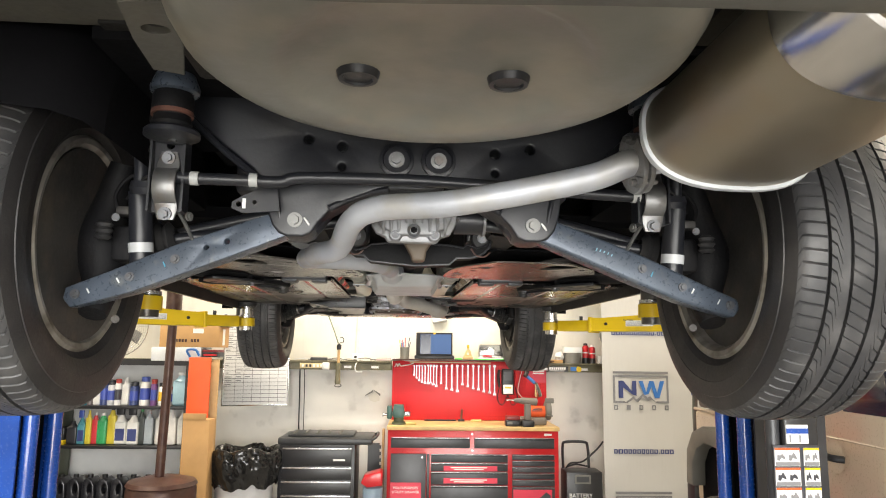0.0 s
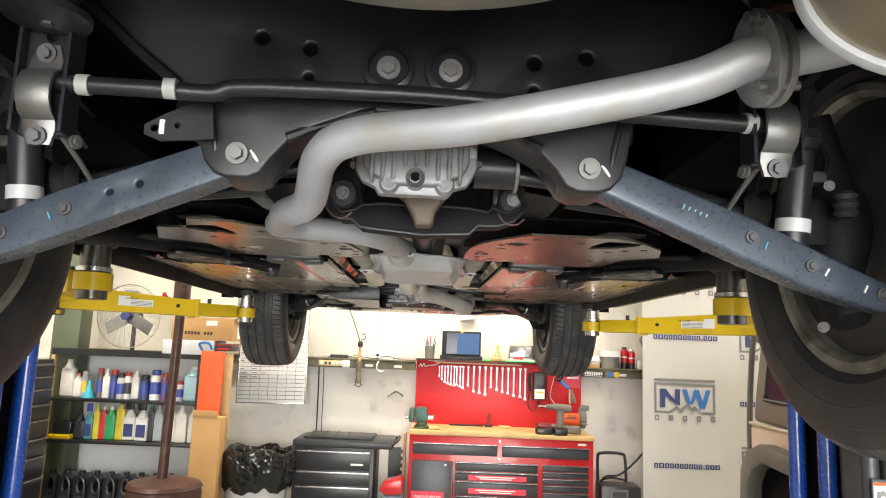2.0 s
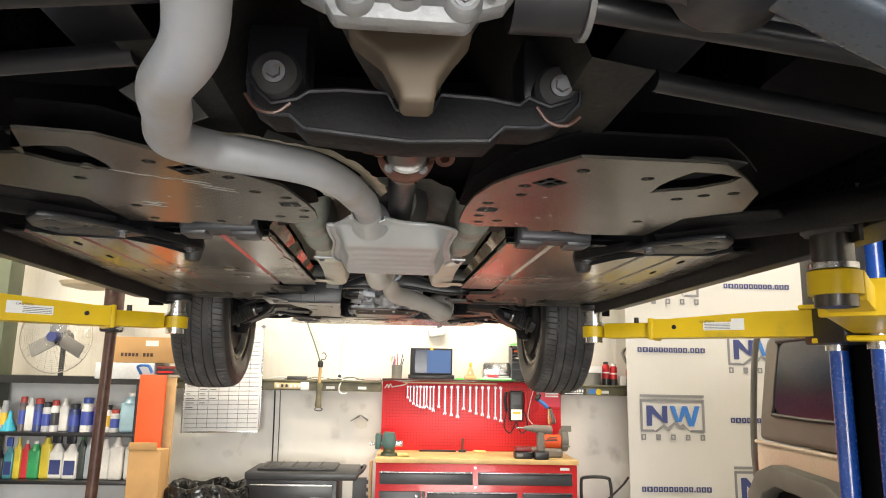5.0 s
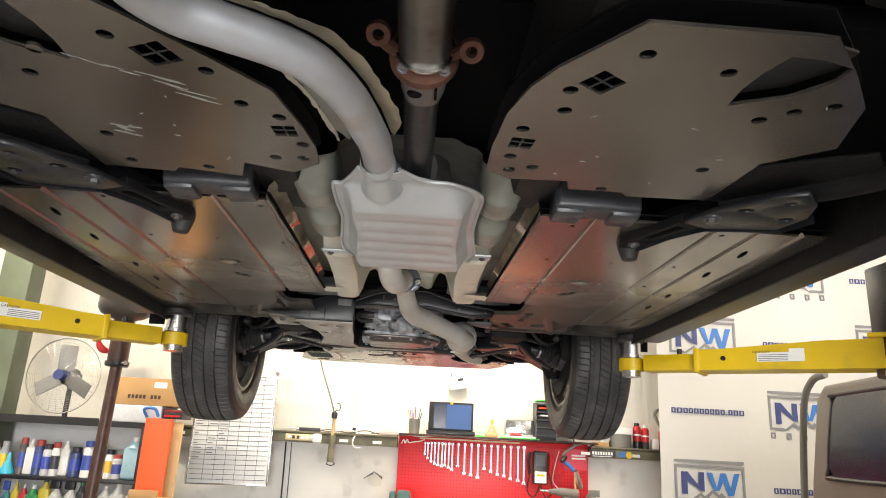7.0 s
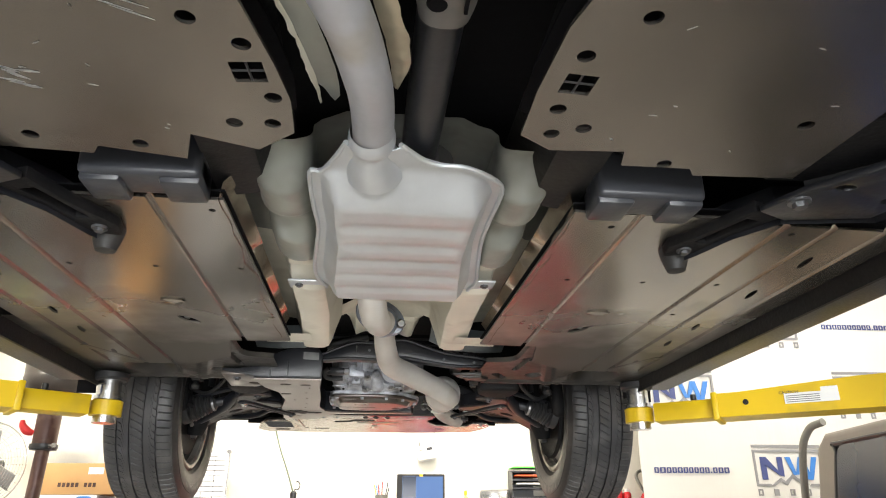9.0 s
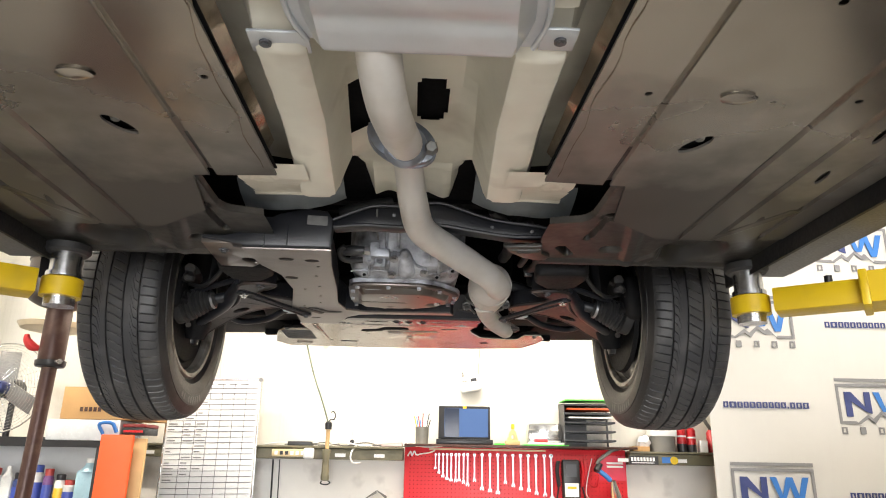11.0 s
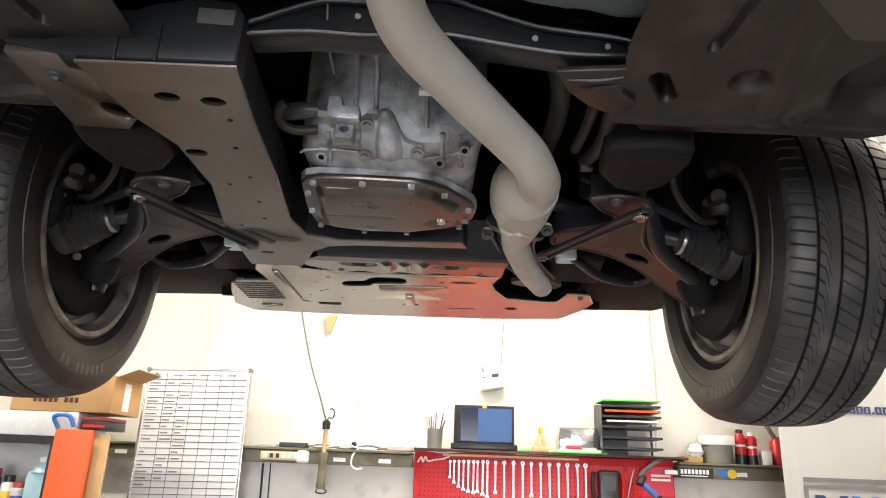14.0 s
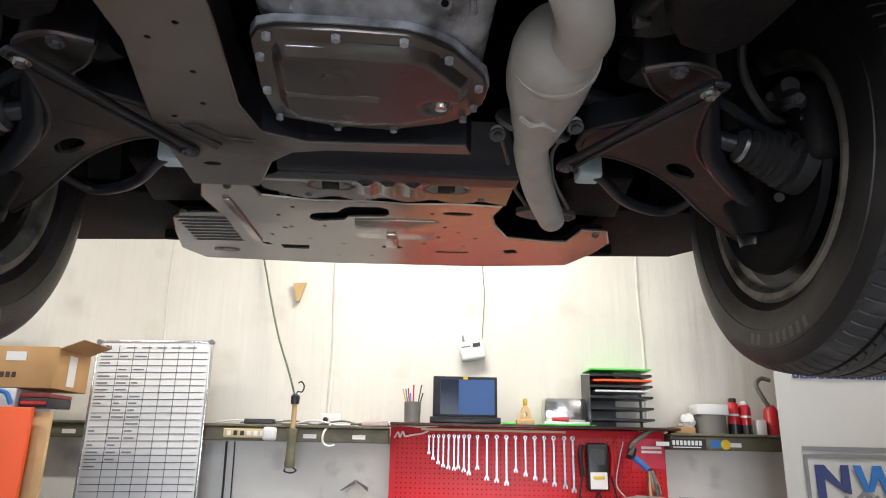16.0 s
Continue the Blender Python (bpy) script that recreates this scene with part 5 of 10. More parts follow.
part("drain_plug", lathe(bmesh.new(), [(0.007, 0.004), (0.008, 0.010), (0.013, 0.012), (0.014, 0), (0, 0)], pose(0.0, 1.341, 1.974, 100, 0, 0), 20), "bolt_zinc", diff, "recessed steel drain plug")
part("plug_socket", C((0.0, 1.3355, 1.974), (0.0, 1.3345, 1.974), 0.0068, seg=6), "void", diff)
part("fill_plug", lathe(bmesh.new(), [(0.007, 0.004), (0.008, 0.010), (0.013, 0.012), (0.014, 0), (0, 0)], pose(0.028, 1.335, 2.032, 90, 0, 0), 20), "zinc", diff, "steel filler plug")
for x, z in ((-0.036, 1.966), (0.041, 1.966), (-0.070, 2.015), (0.076, 2.015), (-0.066, 2.045), (0.07, 2.045)):
    bolt(diff, (x, 1.340 if z < 1.98 else 1.350, z), (0, -1, -0.3), 0.008)
foot = [(-0.048, 1.989), (-0.018, 1.966), (-0.003, 1.938), (-0.001, 1.926), (0.027, 1.926), (0.030, 1.948), (0.043, 1.969), (0.060, 1.992), (0.05, 2.02), (-0.04, 2.02)]
part("foot", soften(P(foot, (), 1.435, 1.475, m=STAND), 0.006, 3), solid("cast_brown", (0.115, 0.088, 0.062), 0.6), diff, "brown cast foot")
part("pinion_nose", S([(0.004, 1.53, 1.998, 0.030), (0.004, 1.57, 1.995, 0.022), (0.004, 1.62, 1.995, 0.022)], seg=16), "barrel", diff)
part("output_cup", C((0.085, 1.41, 2.01), (0.15, 1.41, 2.01), 0.03), "chassis", diff), part("output_ring", C((0.144, 1.41, 2.01), (0.149, 1.41, 2.01), 0.034), "diff_cast", diff)
beam = [(-0.150, 1.992), (-0.146, 1.964), (-0.127, 1.951), (-0.107, 1.951), (-0.093, 1.938), (-0.052, 1.934), (0.007, 1.929), (0.088, 1.933), (0.103, 1.948), (0.138, 1.949), (0.163, 1.958), (0.180, 1.976), (0.182, 1.995), (0.172, 1.980), (0.150, 1.972), (0.128, 1.980), (0.119, 1.972), (0.088, 1.977), (0.040, 1.979), (0.031, 1.961), (-0.004, 1.961), (-0.013, 1.978), (-0.057, 1.979), (-0.090, 1.976), (-0.101, 1.968), (-0.125, 1.962), (-0.140, 1.976)]
mount = part("diff_mount", soften(P(beam, (), 1.545, 1.60, m=STAND), 0.004, 2), "matt_black", car, "black differential mounting beam")
part("beam_edge", S([(x, 1.545, z) for x, z in beam + beam[:1]], 0.0025, seg=6, steps=1), "chassis", mount)
for x in (-0.127, 0.160):
    part("worn_lip", S([(x - 0.024, 1.543, 1.970), (x - 0.012, 1.543, 1.955), (x + 0.006, 1.543, 1.952), (x + 0.02, 1.543, 1.962)], 0.002, seg=6), "brown_steel", mount, "rubbed rusty edge")
    part("mount_block", B(x - 0.032, x + 0.030, 1.572, 1.64, 1.99, 2.06, 0.006), "chassis", mount)
brace_a, brace_b = Vector((-0.245, 1.80, 2.034)), Vector((-0.100, 1.80, 1.990))
part("grey_brace", S([(*brace_a, 0.014), (*(brace_a.lerp(brace_b, 0.5)), 0.013), (*brace_b, 0.012)], seg=4, steps=2), "zinc", car, "dull grey pressed brace")
for x in (-0.125, 0.162):
    part("bush", lathe(bmesh.new(), [(0, 0), (0.022, 0), (0.026, 0.005), (0.026, 0.05), (0, 0.05)], pose(x, 1.548, 1.995, -90, 0, 0), 24), "rubber", mount)
    bolt(mount, (x, 1.546, 1.995), (0, -1, -0.15), 0.011)
part("wire_bracket", P([(-0.293, 1.990), (-0.252, 2.019), (-0.236, 2.006), (-0.20, 1.966), (-0.225, 1.955), (-0.27, 1.975)], [ring_points(-0.262, 1.997, 0.006, 0.004), ring_points(-0.238, 1.985, 0.005, 0.004)], 1.60, 1.603, m=STAND), "zinc", car, "zinc plated bracket with slots")
# black sheet over the rear bay, its shade put into the colour
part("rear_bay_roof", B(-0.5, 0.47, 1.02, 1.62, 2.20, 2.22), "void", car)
for s in (-1, 1):
    part("rail", B(s * 0.30 + MX - 0.05, s * 0.30 + MX + 0.05, 1.42, 2.1, 2.06, 2.2, 0.01), "chassis", car, "black chassis rail")
PLACE = None


def shield_strip(path, near, far, z_near, z_far, seed):
    """A crinkled sheet-metal strip that follows a pipe at one side."""
    bm = bmesh.new()
    rows = []
    for k, q in enumerate(path):
        p0, p1 = path[max(0, k - 1)], path[min(len(path) - 1, k + 1)]
        t = Vector((p1[0] - p0[0], p1[1] - p0[1], 0)).normalized()
        n = Vector((t.y, -t.x, 0))
        row = []
        for u in np.linspace(0, 1, 6):
            wob = (0.002 * noise.noise(Vector((q[0] * 22, q[1] * 22, seed + u * 1.4))) + 0.0016 * noise.noise(Vector((q[0] * 70, q[1] * 70, seed + u * 4)))) * (0.4 + u)
            row.append(bm.verts.new(Vector(q[:3]) + n * (near + (far - near) * u * min(1.0, 0.25 + 6.0 * min(k, len(path) - 1 - k) / len(path)) + wob) + Vector((0, 0, z_near + (z_far - z_near) * u ** 1.5 + wob))))
        rows.append(row)
    for a, b in zip(rows, rows[1:]):
        for k in range(5):
            bm.faces.new((a[k], b[k], b[k + 1], a[k + 1]))
    return bm


pipe_line = smooth_path([tuple(q) for q in rear_run], 10)
ps = part("pipe_shield", shield_strip([q for q in pipe_line if q[1] < 2.09 and q[0] < -0.02 and q[1] > 1.79], 0.021, 0.041, 0.016, 0.012, 3.0), "foil", car, "crinkled beige heat shield along the pipe")
part("inner_shield", shield_strip([q for q in pipe_line if 1.855 < q[1] < 2.12], -0.034, -0.054, 0.020, 0.014, 8.0), "tunnel_grey", ps)
part("inner_lip", shield_strip([q for q in pipe_line if 1.85 < q[1] < 2.12], -0.053, -0.056, 0.012, 0.010, 8.0), "tunnel", ps)

PLACE = None
# ---- front floor, bulkhead, subframe, engine and gearbox ----
CX = -0.012  # middle of the car's nose


def flip_x(bm, centre=CX):
    bmesh.ops.transform(bm, matrix=Matrix.Translation((centre, 0, 0)) @ Matrix.Diagonal((-1, 1, 1, 1)) @ Matrix.Translation((-centre, 0, 0)), verts=bm.verts[:])
    bmesh.ops.reverse_faces(bm, faces=bm.faces[:])
    return bm


def recess(x, y):
    """1 on the outline of the deep pocket beside the toe board."""
    return (abs((x - 0.283) / 0.043) ** 5 + abs((y - 3.108 - 0.3 * (0.283 - x)) / 0.090) ** 5) ** 0.2


def floor_relief(x, y):
    z = 1.9635 + 0.0016 * noise.noise(Vector((x * 13, y * 13, 1.7)))
    z += 0.010 * bell(recess(x, y), 1.0, 0.12)
    z += 0.030 * bell(math.hypot((x - 0.58) / 1.0, (y - 3.355) / 1.15), 0.045, 0.03)
    z += 0.018 * bell(math.hypot(x - 0.412, y - 3.362), 0.012, 0.014)
    z += 0.010 * bell(along(x, y, 0.347, 3.30, 0.353, 3.19), 0.003, 0.006)
    z += 0.030 * bell(along(x, y, 0.307, 3.362, 0.330, 3.402), 0.004, 0.008)
    z += 0.030 * bell(math.hypot((x - 0.366) / 1.3, y - 3.168), 0.003, 0.010) + 0.005 * bell(math.hypot((x - 0.366) / 1.3, y - 3.168), 0.016, 0.006)
    z -= 0.006 * bell(along(x, y, 0.50, 3.43, 0.66, 3.10), 0.008, 0.012)
    z -= 0.005 * bell(along(x, y, 0.40, 3.12, 0.47, 3.44), 0.006, 0.016)
    z += 0.012 * max(0.0, min(1.0, (y - 3.46) / 0.03)) - 0.007 * bell(y - 3.45, 0.006, 0.012)
    return z


def floor_keep(x, y):
    return y < 3.505 - max(0.0, 0.33 - x) * 0.9 and y < 3.51 - max(0.0, x - 0.62) * 0.5 and x > 0.255 + max(0.0, y - 3.30) * 0.15 and recess(x, y) > 1.0


def toe_relief(x, y):
    """The beige toe board beside the tunnel: rises ahead and ends in a wavy lip."""
    z = 1.972 + 0.24 * max(0.0, y - 3.06) + 0.0012 * noise.noise(Vector((x * 20, y * 20, 4)))
    ring = math.hypot(x - 0.226, (y - 3.06) * 0.8)
    return z - 0.0022 * bell(ring - 0.019, 0.001, 0.003) - 0.004 * bell(y - 3.212, 0.003, 0.006)


for s in (1, -1):
    turn_over = (lambda b: b) if s > 0 else flip_x
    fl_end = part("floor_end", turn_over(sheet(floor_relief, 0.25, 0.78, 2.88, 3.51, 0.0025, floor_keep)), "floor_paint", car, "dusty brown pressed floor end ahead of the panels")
    toe = part("toe_board", turn_over(sheet(toe_relief, 0.15, 0.345, 3.0, 3.22, 0.004, lambda x, y: x < 0.262 + 0.05 * (y - 3.0))), "tunnel", car, "beige pressed toe board beside the tunnel")
    # blue-grey bulkhead flange below the lip
    bm = bmesh.new()
    rows = []
    for k in range(22):
        x = 0.115 + 0.195 * k / 21
        up = 0.035 * max(0.0, (0.19 - x) / 0.09)
        w = 0.006 * math.sin(x * 55)
        rows.append([bm.verts.new((x, y + w, z + up)) for y, z in ((3.205, 2.045), (3.215, 2.030), (3.245, 2.018), (3.290, 2.008), (3.312, 2.012))])
    for a, b in zip(rows, rows[1:]):
        for k in range(4):
            bm.faces.new((a[k], b[k], b[k + 1], a[k + 1]))
    part("bulkhead_flange", turn_over(bm), "primer", toe, "blue-grey primed bulkhead flange")
    # black sheet above the cut pocket, in place of its shade
    part("floor_backing", B(0.26 if s > 0 else -0.80, 0.77 if s > 0 else -0.285, 2.9, 3.5, 2.035, 2.04), "void", fl_end)
# added black sheet that stands in for the engine bay's shade
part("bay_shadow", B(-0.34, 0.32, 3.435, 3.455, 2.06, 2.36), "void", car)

PLACE = FRONT
fs = [(-0.35, 3.30), (-0.17, 3.30), (-0.182, 3.42), (-0.19, 3.60), (-0.205, 3.78), (-0.19, 3.86), (-0.13, 3.89), (0.11, 3.88), (0.12, 3.905), (-0.10, 3.912), (-0.155, 3.925), (-0.195, 3.965), (-0.215, 4.02), (-0.235, 4.07), (-0.345, 4.07), (-0.338, 3.85), (-0.30, 3.64), (-0.305, 3.5), (-0.335, 3.42)]
fh = [ring_points(-0.218, 3.375, 0.016, 0.011), ring_points(-0.272, 3.368, 0.016, 0.011), ring_points(-0.286, 3.52, 0.016, 0.012), ring_points(-0.29, 3.98, 0.014, 0.008)]
fh += [ring_points(x, y, 0.004, 0.004, 8) for x, y in ((-0.225, 3.5), (-0.23, 3.6), (-0.24, 3.7), (-0.27, 3.63), (-0.30, 3.82), (-0.21, 3.42), (-0.25, 3.78))]
fsub = part("front_subframe", P(fs, fh, 2.006, 2.012), "brown_arm", car, "dark brown pressed front subframe member")
bm = bmesh.new()
for (xa, ya), (xb, yb) in zip(fs, fs[1:] + fs[:1]):
    bm.faces.new([bm.verts.new(v) for v in ((xa, ya, 2.007), (xb, yb, 2.007), (xb, yb, 2.075), (xa, ya, 2.075))])
bmesh.ops.recalc_face_normals(bm, faces=bm.faces[:])
part("member_side", bm, "chassis", fsub)
part("member_edge", S([(x, y, 2.0085) for x, y in fs + fs[:1]], 0.0022, seg=6, steps=1), "brown_arm", fsub)
PLACE = None
# thin dark strips, slightly proud of the member
for strip in ([(-0.312, 3.858), (-0.294, 3.858), (-0.250, 3.916), (-0.262, 3.934)], [(-0.286, 3.856), (-0.266, 3.856), (-0.236, 3.893), (-0.198, 3.900), (-0.214, 3.914), (-0.250, 3.908)]):
    part("pressed_strip", soften(P(strip, (), 1.9285, 1.932), 0.0012, 2), "barrel", fsub, "dark pressed strip")

PLACE = None
face = [(-0.425, 1.954), (-0.335, 1.9385), (-0.168, 1.9385), (-0.166, 2.0), (-0.178, 2.016), (-0.22, 2.021), (-0.275, 2.008), (-0.305, 1.990), (-0.335, 1.968), (-0.38, 1.960), (-0.425, 1.960)]
part("subframe_face", soften(P(face, (), 3.325, 3.36, m=STAND), 0.004, 2), "chassis", fsub, "black rear face of the subframe")
part("label", P([(-0.217, 2.006), (-0.176, 2.004), (-0.176, 1.984), (-0.217, 1.986)], (), 3.3232, 3.3242, m=STAND), "zinc", fsub, "silver label")
for x in (-0.30, -0.255):
    part("face_rib", B(x - 0.0015, x + 0.0015, 3.322, 3.33, 1.935, 1.985, 0.001), "chassis", fsub)
part("side_wing", soften(P([(-0.425, 3.33), (-0.335, 3.33), (-0.325, 3.46), (-0.36, 3.505), (-0.43, 3.50)], [ring_points(-0.352, 3.455, 0.024, 0.016, 14, 50)], 1.944, 1.953), 0.003, 2), "brown_arm", fsub, "brown wing plate")
bolt(fsub, (-0.392, 3.377, 1.944), (0, 0, -1), 0.010)
brace = [(-0.168, 1.988), (-0.10, 1.994), (-0.03, 1.992), (0.05, 1.998), (0.12, 1.988), (0.20, 1.978), (0.285, 1.980), (0.29, 1.998), (0.25, 2.006), (0.165, 2.016), (0.10, 2.036), (0.05, 2.05), (-0.03, 2.04), (-0.09, 2.038), (-0.168, 2.006)]
br = part("cross_brace", soften(P(brace, (), 3.35, 3.385, m=STAND), 0.005, 2), "chassis", fsub, "black wavy cross brace")
part("brace_lip", S([(x, 3.345, z + 0.002) for x, z in brace[:7]], 0.0042, seg=8, steps=4), "chassis", br)
part("brace_lip", S([(x, 3.347, z) for x, z in brace[7:]], 0.004, seg=8, steps=4), "chassis", br)
for x, z in ((0.161, 2.0), (0.244, 1.993), (-0.043, 2.02)):
    bolt(br, (x, 3.347, z), (0, -1, -0.5), 0.006, washer=False)
fold = [(0.185, 3.345), (0.262, 3.335), (0.27, 3.385), (0.292, 3.405), (0.286, 3.43), (0.262, 3.432), (0.235, 3.415), (0.205, 3.385)]
fp = part("folded_plate", soften(P(fold, (), 1.956, 1.964), 0.002, 2), "floor_paint", car, "dusty folded plate at the bulkhead")
for k in range(2):
    part("fold_line", S([(0.20 + 0.018 * k, 3.362 + 0.016 * k, 1.957), (0.235, 3.358 + 0.014 * k, 1.955), (0.262, 3.352 + 0.014 * k, 1.957)], 0.003, seg=6), "floor_paint", fp)

# under-engine plate
skid = [(-0.335, 4.118), (-0.26, 4.112), (-0.25, 4.185), (-0.15, 4.205), (-0.06, 4.198), (0.03, 4.206), (0.12, 4.196), (0.2, 4.20), (0.188, 4.25), (0.198, 4.305), (0.236, 4.389), (0.34, 4.41), (0.372, 4.405), (0.385, 4.32), (0.437, 4.324), (0.462, 4.40), (0.45, 4.48), (0.41, 4.59), (0.2, 4.628), (-0.2, 4.64), (-0.465, 4.626), (-0.50, 4.55), (-0.475, 4.42), (-0.453, 4.335), (-0.43, 4.30), (-0.35, 4.295), (-0.36, 4.2)]
kh = [[(-0.175, 4.297), (-0.168, 4.276), (-0.152, 4.267), (-0.117, 4.261), (-0.100, 4.234), (-0.085, 4.225), (-0.03, 4.223), (-0.016, 4.235), (-0.014, 4.262), (-0.024, 4.277), (-0.097, 4.285), (-0.105, 4.306), (-0.157, 4.318), (-0.170, 4.312)]]
kh += [ring_points(-0.295, 4.49, 0.017, 0.008, 4, 45), [(-0.265, 4.495), (-0.20, 4.495), (-0.205, 4.525), (-0.262, 4.525)], ring_points(-0.012, 4.487, 0.024, 0.010, 12), [(0.09, 4.508), (0.165, 4.504), (0.165, 4.514), (0.09, 4.52)], ring_points(0.12, 4.245, 0.03, 0.010, 12), ring_points(0.26, 4.49, 0.02, 0.02, 4, 20)]
spots = [(-0.20, 4.24), (-0.235, 4.29), (-0.22, 4.36), (-0.235, 4.37), (-0.15, 4.35), (-0.12, 4.47), (-0.19, 4.44), (0.07, 4.25), (0.10, 4.33), (0.13, 4.36), (0.09, 4.40), (0.17, 4.40), (0.06, 4.45), (0.15, 4.46), (-0.06, 4.56), (-0.14, 4.57), (-0.27, 4.42), (0.33, 4.46), (0.40, 4.46)]
kh += [ring_points(x, y, 0.0045, 0.0045, 8) for x, y in spots]
kh += [[(-0.425 - 0.006 * min(k, 3), 4.322 + 0.0215 * k), (-0.345, 4.316 + 0.0215 * k), (-0.345, 4.327 + 0.0215 * k), (-0.425 - 0.006 * min(k, 3), 4.333 + 0.0215 * k)] for k in range(8)]
sk = part("skid_plate", P(skid, kh, 1.953, 1.957), "skid", car, "brownish grey under-engine plate with louvres")
# added black sheet just above the plate: shade behind its slots
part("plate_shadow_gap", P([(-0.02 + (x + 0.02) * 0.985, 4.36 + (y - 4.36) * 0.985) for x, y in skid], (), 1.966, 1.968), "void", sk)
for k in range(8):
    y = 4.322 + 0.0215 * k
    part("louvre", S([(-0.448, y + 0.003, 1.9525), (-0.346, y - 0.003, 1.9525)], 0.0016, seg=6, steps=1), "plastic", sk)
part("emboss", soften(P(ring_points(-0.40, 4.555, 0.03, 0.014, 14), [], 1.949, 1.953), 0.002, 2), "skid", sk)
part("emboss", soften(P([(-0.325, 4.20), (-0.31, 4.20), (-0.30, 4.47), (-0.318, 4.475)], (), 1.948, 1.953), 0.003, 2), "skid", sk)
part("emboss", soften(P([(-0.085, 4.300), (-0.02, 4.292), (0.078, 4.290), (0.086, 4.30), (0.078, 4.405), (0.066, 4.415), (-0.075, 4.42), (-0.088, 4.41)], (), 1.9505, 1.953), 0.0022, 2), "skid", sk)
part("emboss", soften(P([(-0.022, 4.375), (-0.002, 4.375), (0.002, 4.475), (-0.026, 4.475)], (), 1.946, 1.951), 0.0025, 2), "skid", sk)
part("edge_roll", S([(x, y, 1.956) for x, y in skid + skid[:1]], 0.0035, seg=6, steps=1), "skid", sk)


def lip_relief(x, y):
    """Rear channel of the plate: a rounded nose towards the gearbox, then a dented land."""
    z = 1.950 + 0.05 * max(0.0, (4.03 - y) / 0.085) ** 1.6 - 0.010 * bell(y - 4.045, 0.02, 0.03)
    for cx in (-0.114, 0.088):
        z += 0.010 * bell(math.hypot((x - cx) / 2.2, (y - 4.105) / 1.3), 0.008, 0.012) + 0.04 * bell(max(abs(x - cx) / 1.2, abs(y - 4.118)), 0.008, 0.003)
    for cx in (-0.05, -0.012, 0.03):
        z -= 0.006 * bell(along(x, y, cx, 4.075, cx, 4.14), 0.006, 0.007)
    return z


# nose and land are one pressing; the nose's dark reflection is painted as black
lip = part("rear_lip", sheet(lip_relief, -0.235, 0.205, 3.945, 4.07, 0.005, lambda x, y: x > -0.19 - 0.045 * bell(y - 4.10, 0.03, 0.04)), "black_gloss", sk, "folded rear lip of the plate, its dark reflection put into the colour")
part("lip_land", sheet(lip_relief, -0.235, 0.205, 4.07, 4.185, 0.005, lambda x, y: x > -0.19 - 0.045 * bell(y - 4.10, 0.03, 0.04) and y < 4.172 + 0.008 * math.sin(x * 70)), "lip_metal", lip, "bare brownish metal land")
# added black sheet, shade above the lip put into colour
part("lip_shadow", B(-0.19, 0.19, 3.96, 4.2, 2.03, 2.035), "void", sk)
for x, y in ((-0.205, 4.165), (-0.158, 4.16), (0.155, 4.155), (-0.42, 4.285), (0.42, 4.345), (-0.30, 4.14)):
    bolt(sk, (x, y, 1.953), (0, 0, -1), 0.007)
for s, x in both(0.60):
    part("bumper_valance", soften(P([(x - 0.17, 4.32), (x + 0.14, 4.32), (x + 0.2, 4.5), (x + 0.1, 4.65), (x - 0.17, 4.68)], (), 2.0, 2.03), 0.008, 2), "matt_black", car, "black plastic bumper valance")
    part("duct", soften(P([(x - s * 0.30, 4.13), (x - s * 0.17, 4.11), (x - s * 0.14, 4.33), (x - s * 0.27, 4.32)], (), 1.985, 2.05), 0.01, 2), "matt_black", car, "black matt duct")
PLACE = FRONT
part("front_bumper", B(-0.84, 0.80, 4.66, 4.82, 2.13, 2.5, 0.05, 3), "body", car, "dark grey front bumper")

PLACE = None
# gearbox case: a loft of rounded sections from the tail to the bell housing
eng_bm = bmesh.new()
loops = []
for y, x0, x1, zb in ((3.44, -0.05, 0.05, 2.16), (3.495, -0.085, 0.075, 2.115), (3.53, -0.115, 0.10, 2.06), (3.545, -0.128, 0.112, 2.015), (3.555, -0.135, 0.120, 1.988), (3.566, -0.138, 0.122, 1.974), (3.60, -0.15, 0.122, 1.965), (3.635, -0.158, 0.118, 1.960), (3.86, -0.155, 0.115, 1.962), (3.95, -0.14, 0.10, 2.01), (4.05, -0.13, 0.1, 2.08)):
    ring = []
    cxm, w = (x0 + x1) / 2, (x1 - x0) / 2
    for k in range(14):
        a = math.pi * k / 13
        c, d = math.cos(a), math.sin(a)
        ring.append(eng_bm.verts.new((cxm + w * math.copysign(abs(c) ** 0.35, c), y, zb + 0.075 - 0.075 * abs(d) ** 0.45)))
    ring += [eng_bm.verts.new((x0, y, 2.34)), eng_bm.verts.new((x1, y, 2.34))]
    loops.append(ring)
for a, b in zip(loops, loops[1:]):
    for k in range(16):
        eng_bm.faces.new((a[k], a[(k + 1) % 16], b[(k + 1) % 16], b[k]))
eng_bm.faces.new(loops[0]), eng_bm.faces.new(loops[-1])
bmesh.ops.recalc_face_normals(eng_bm, faces=eng_bm.faces[:])
eng = part("gearbox", eng_bm, "cast", car, "grey cast aluminium gearbox case")
slope = Matrix.Translation((-0.02, 3.563, 1.973)) @ Matrix(((1, 0, 0, 0), (0, -0.85, -0.53, 0), (0, 0.53, -0.85, 0), (0, 0, 0, 1)))
cover = [(-0.040, -0.026), (-0.030, -0.031), (0.020, -0.026), (0.050, -0.022), (0.053, -0.010), (0.040, -0.002), (0.026, 0.004), (0.012, 0.030), (-0.010, 0.036), (-0.030, 0.040), (-0.036, 0.028), (-0.038, 0.0)]
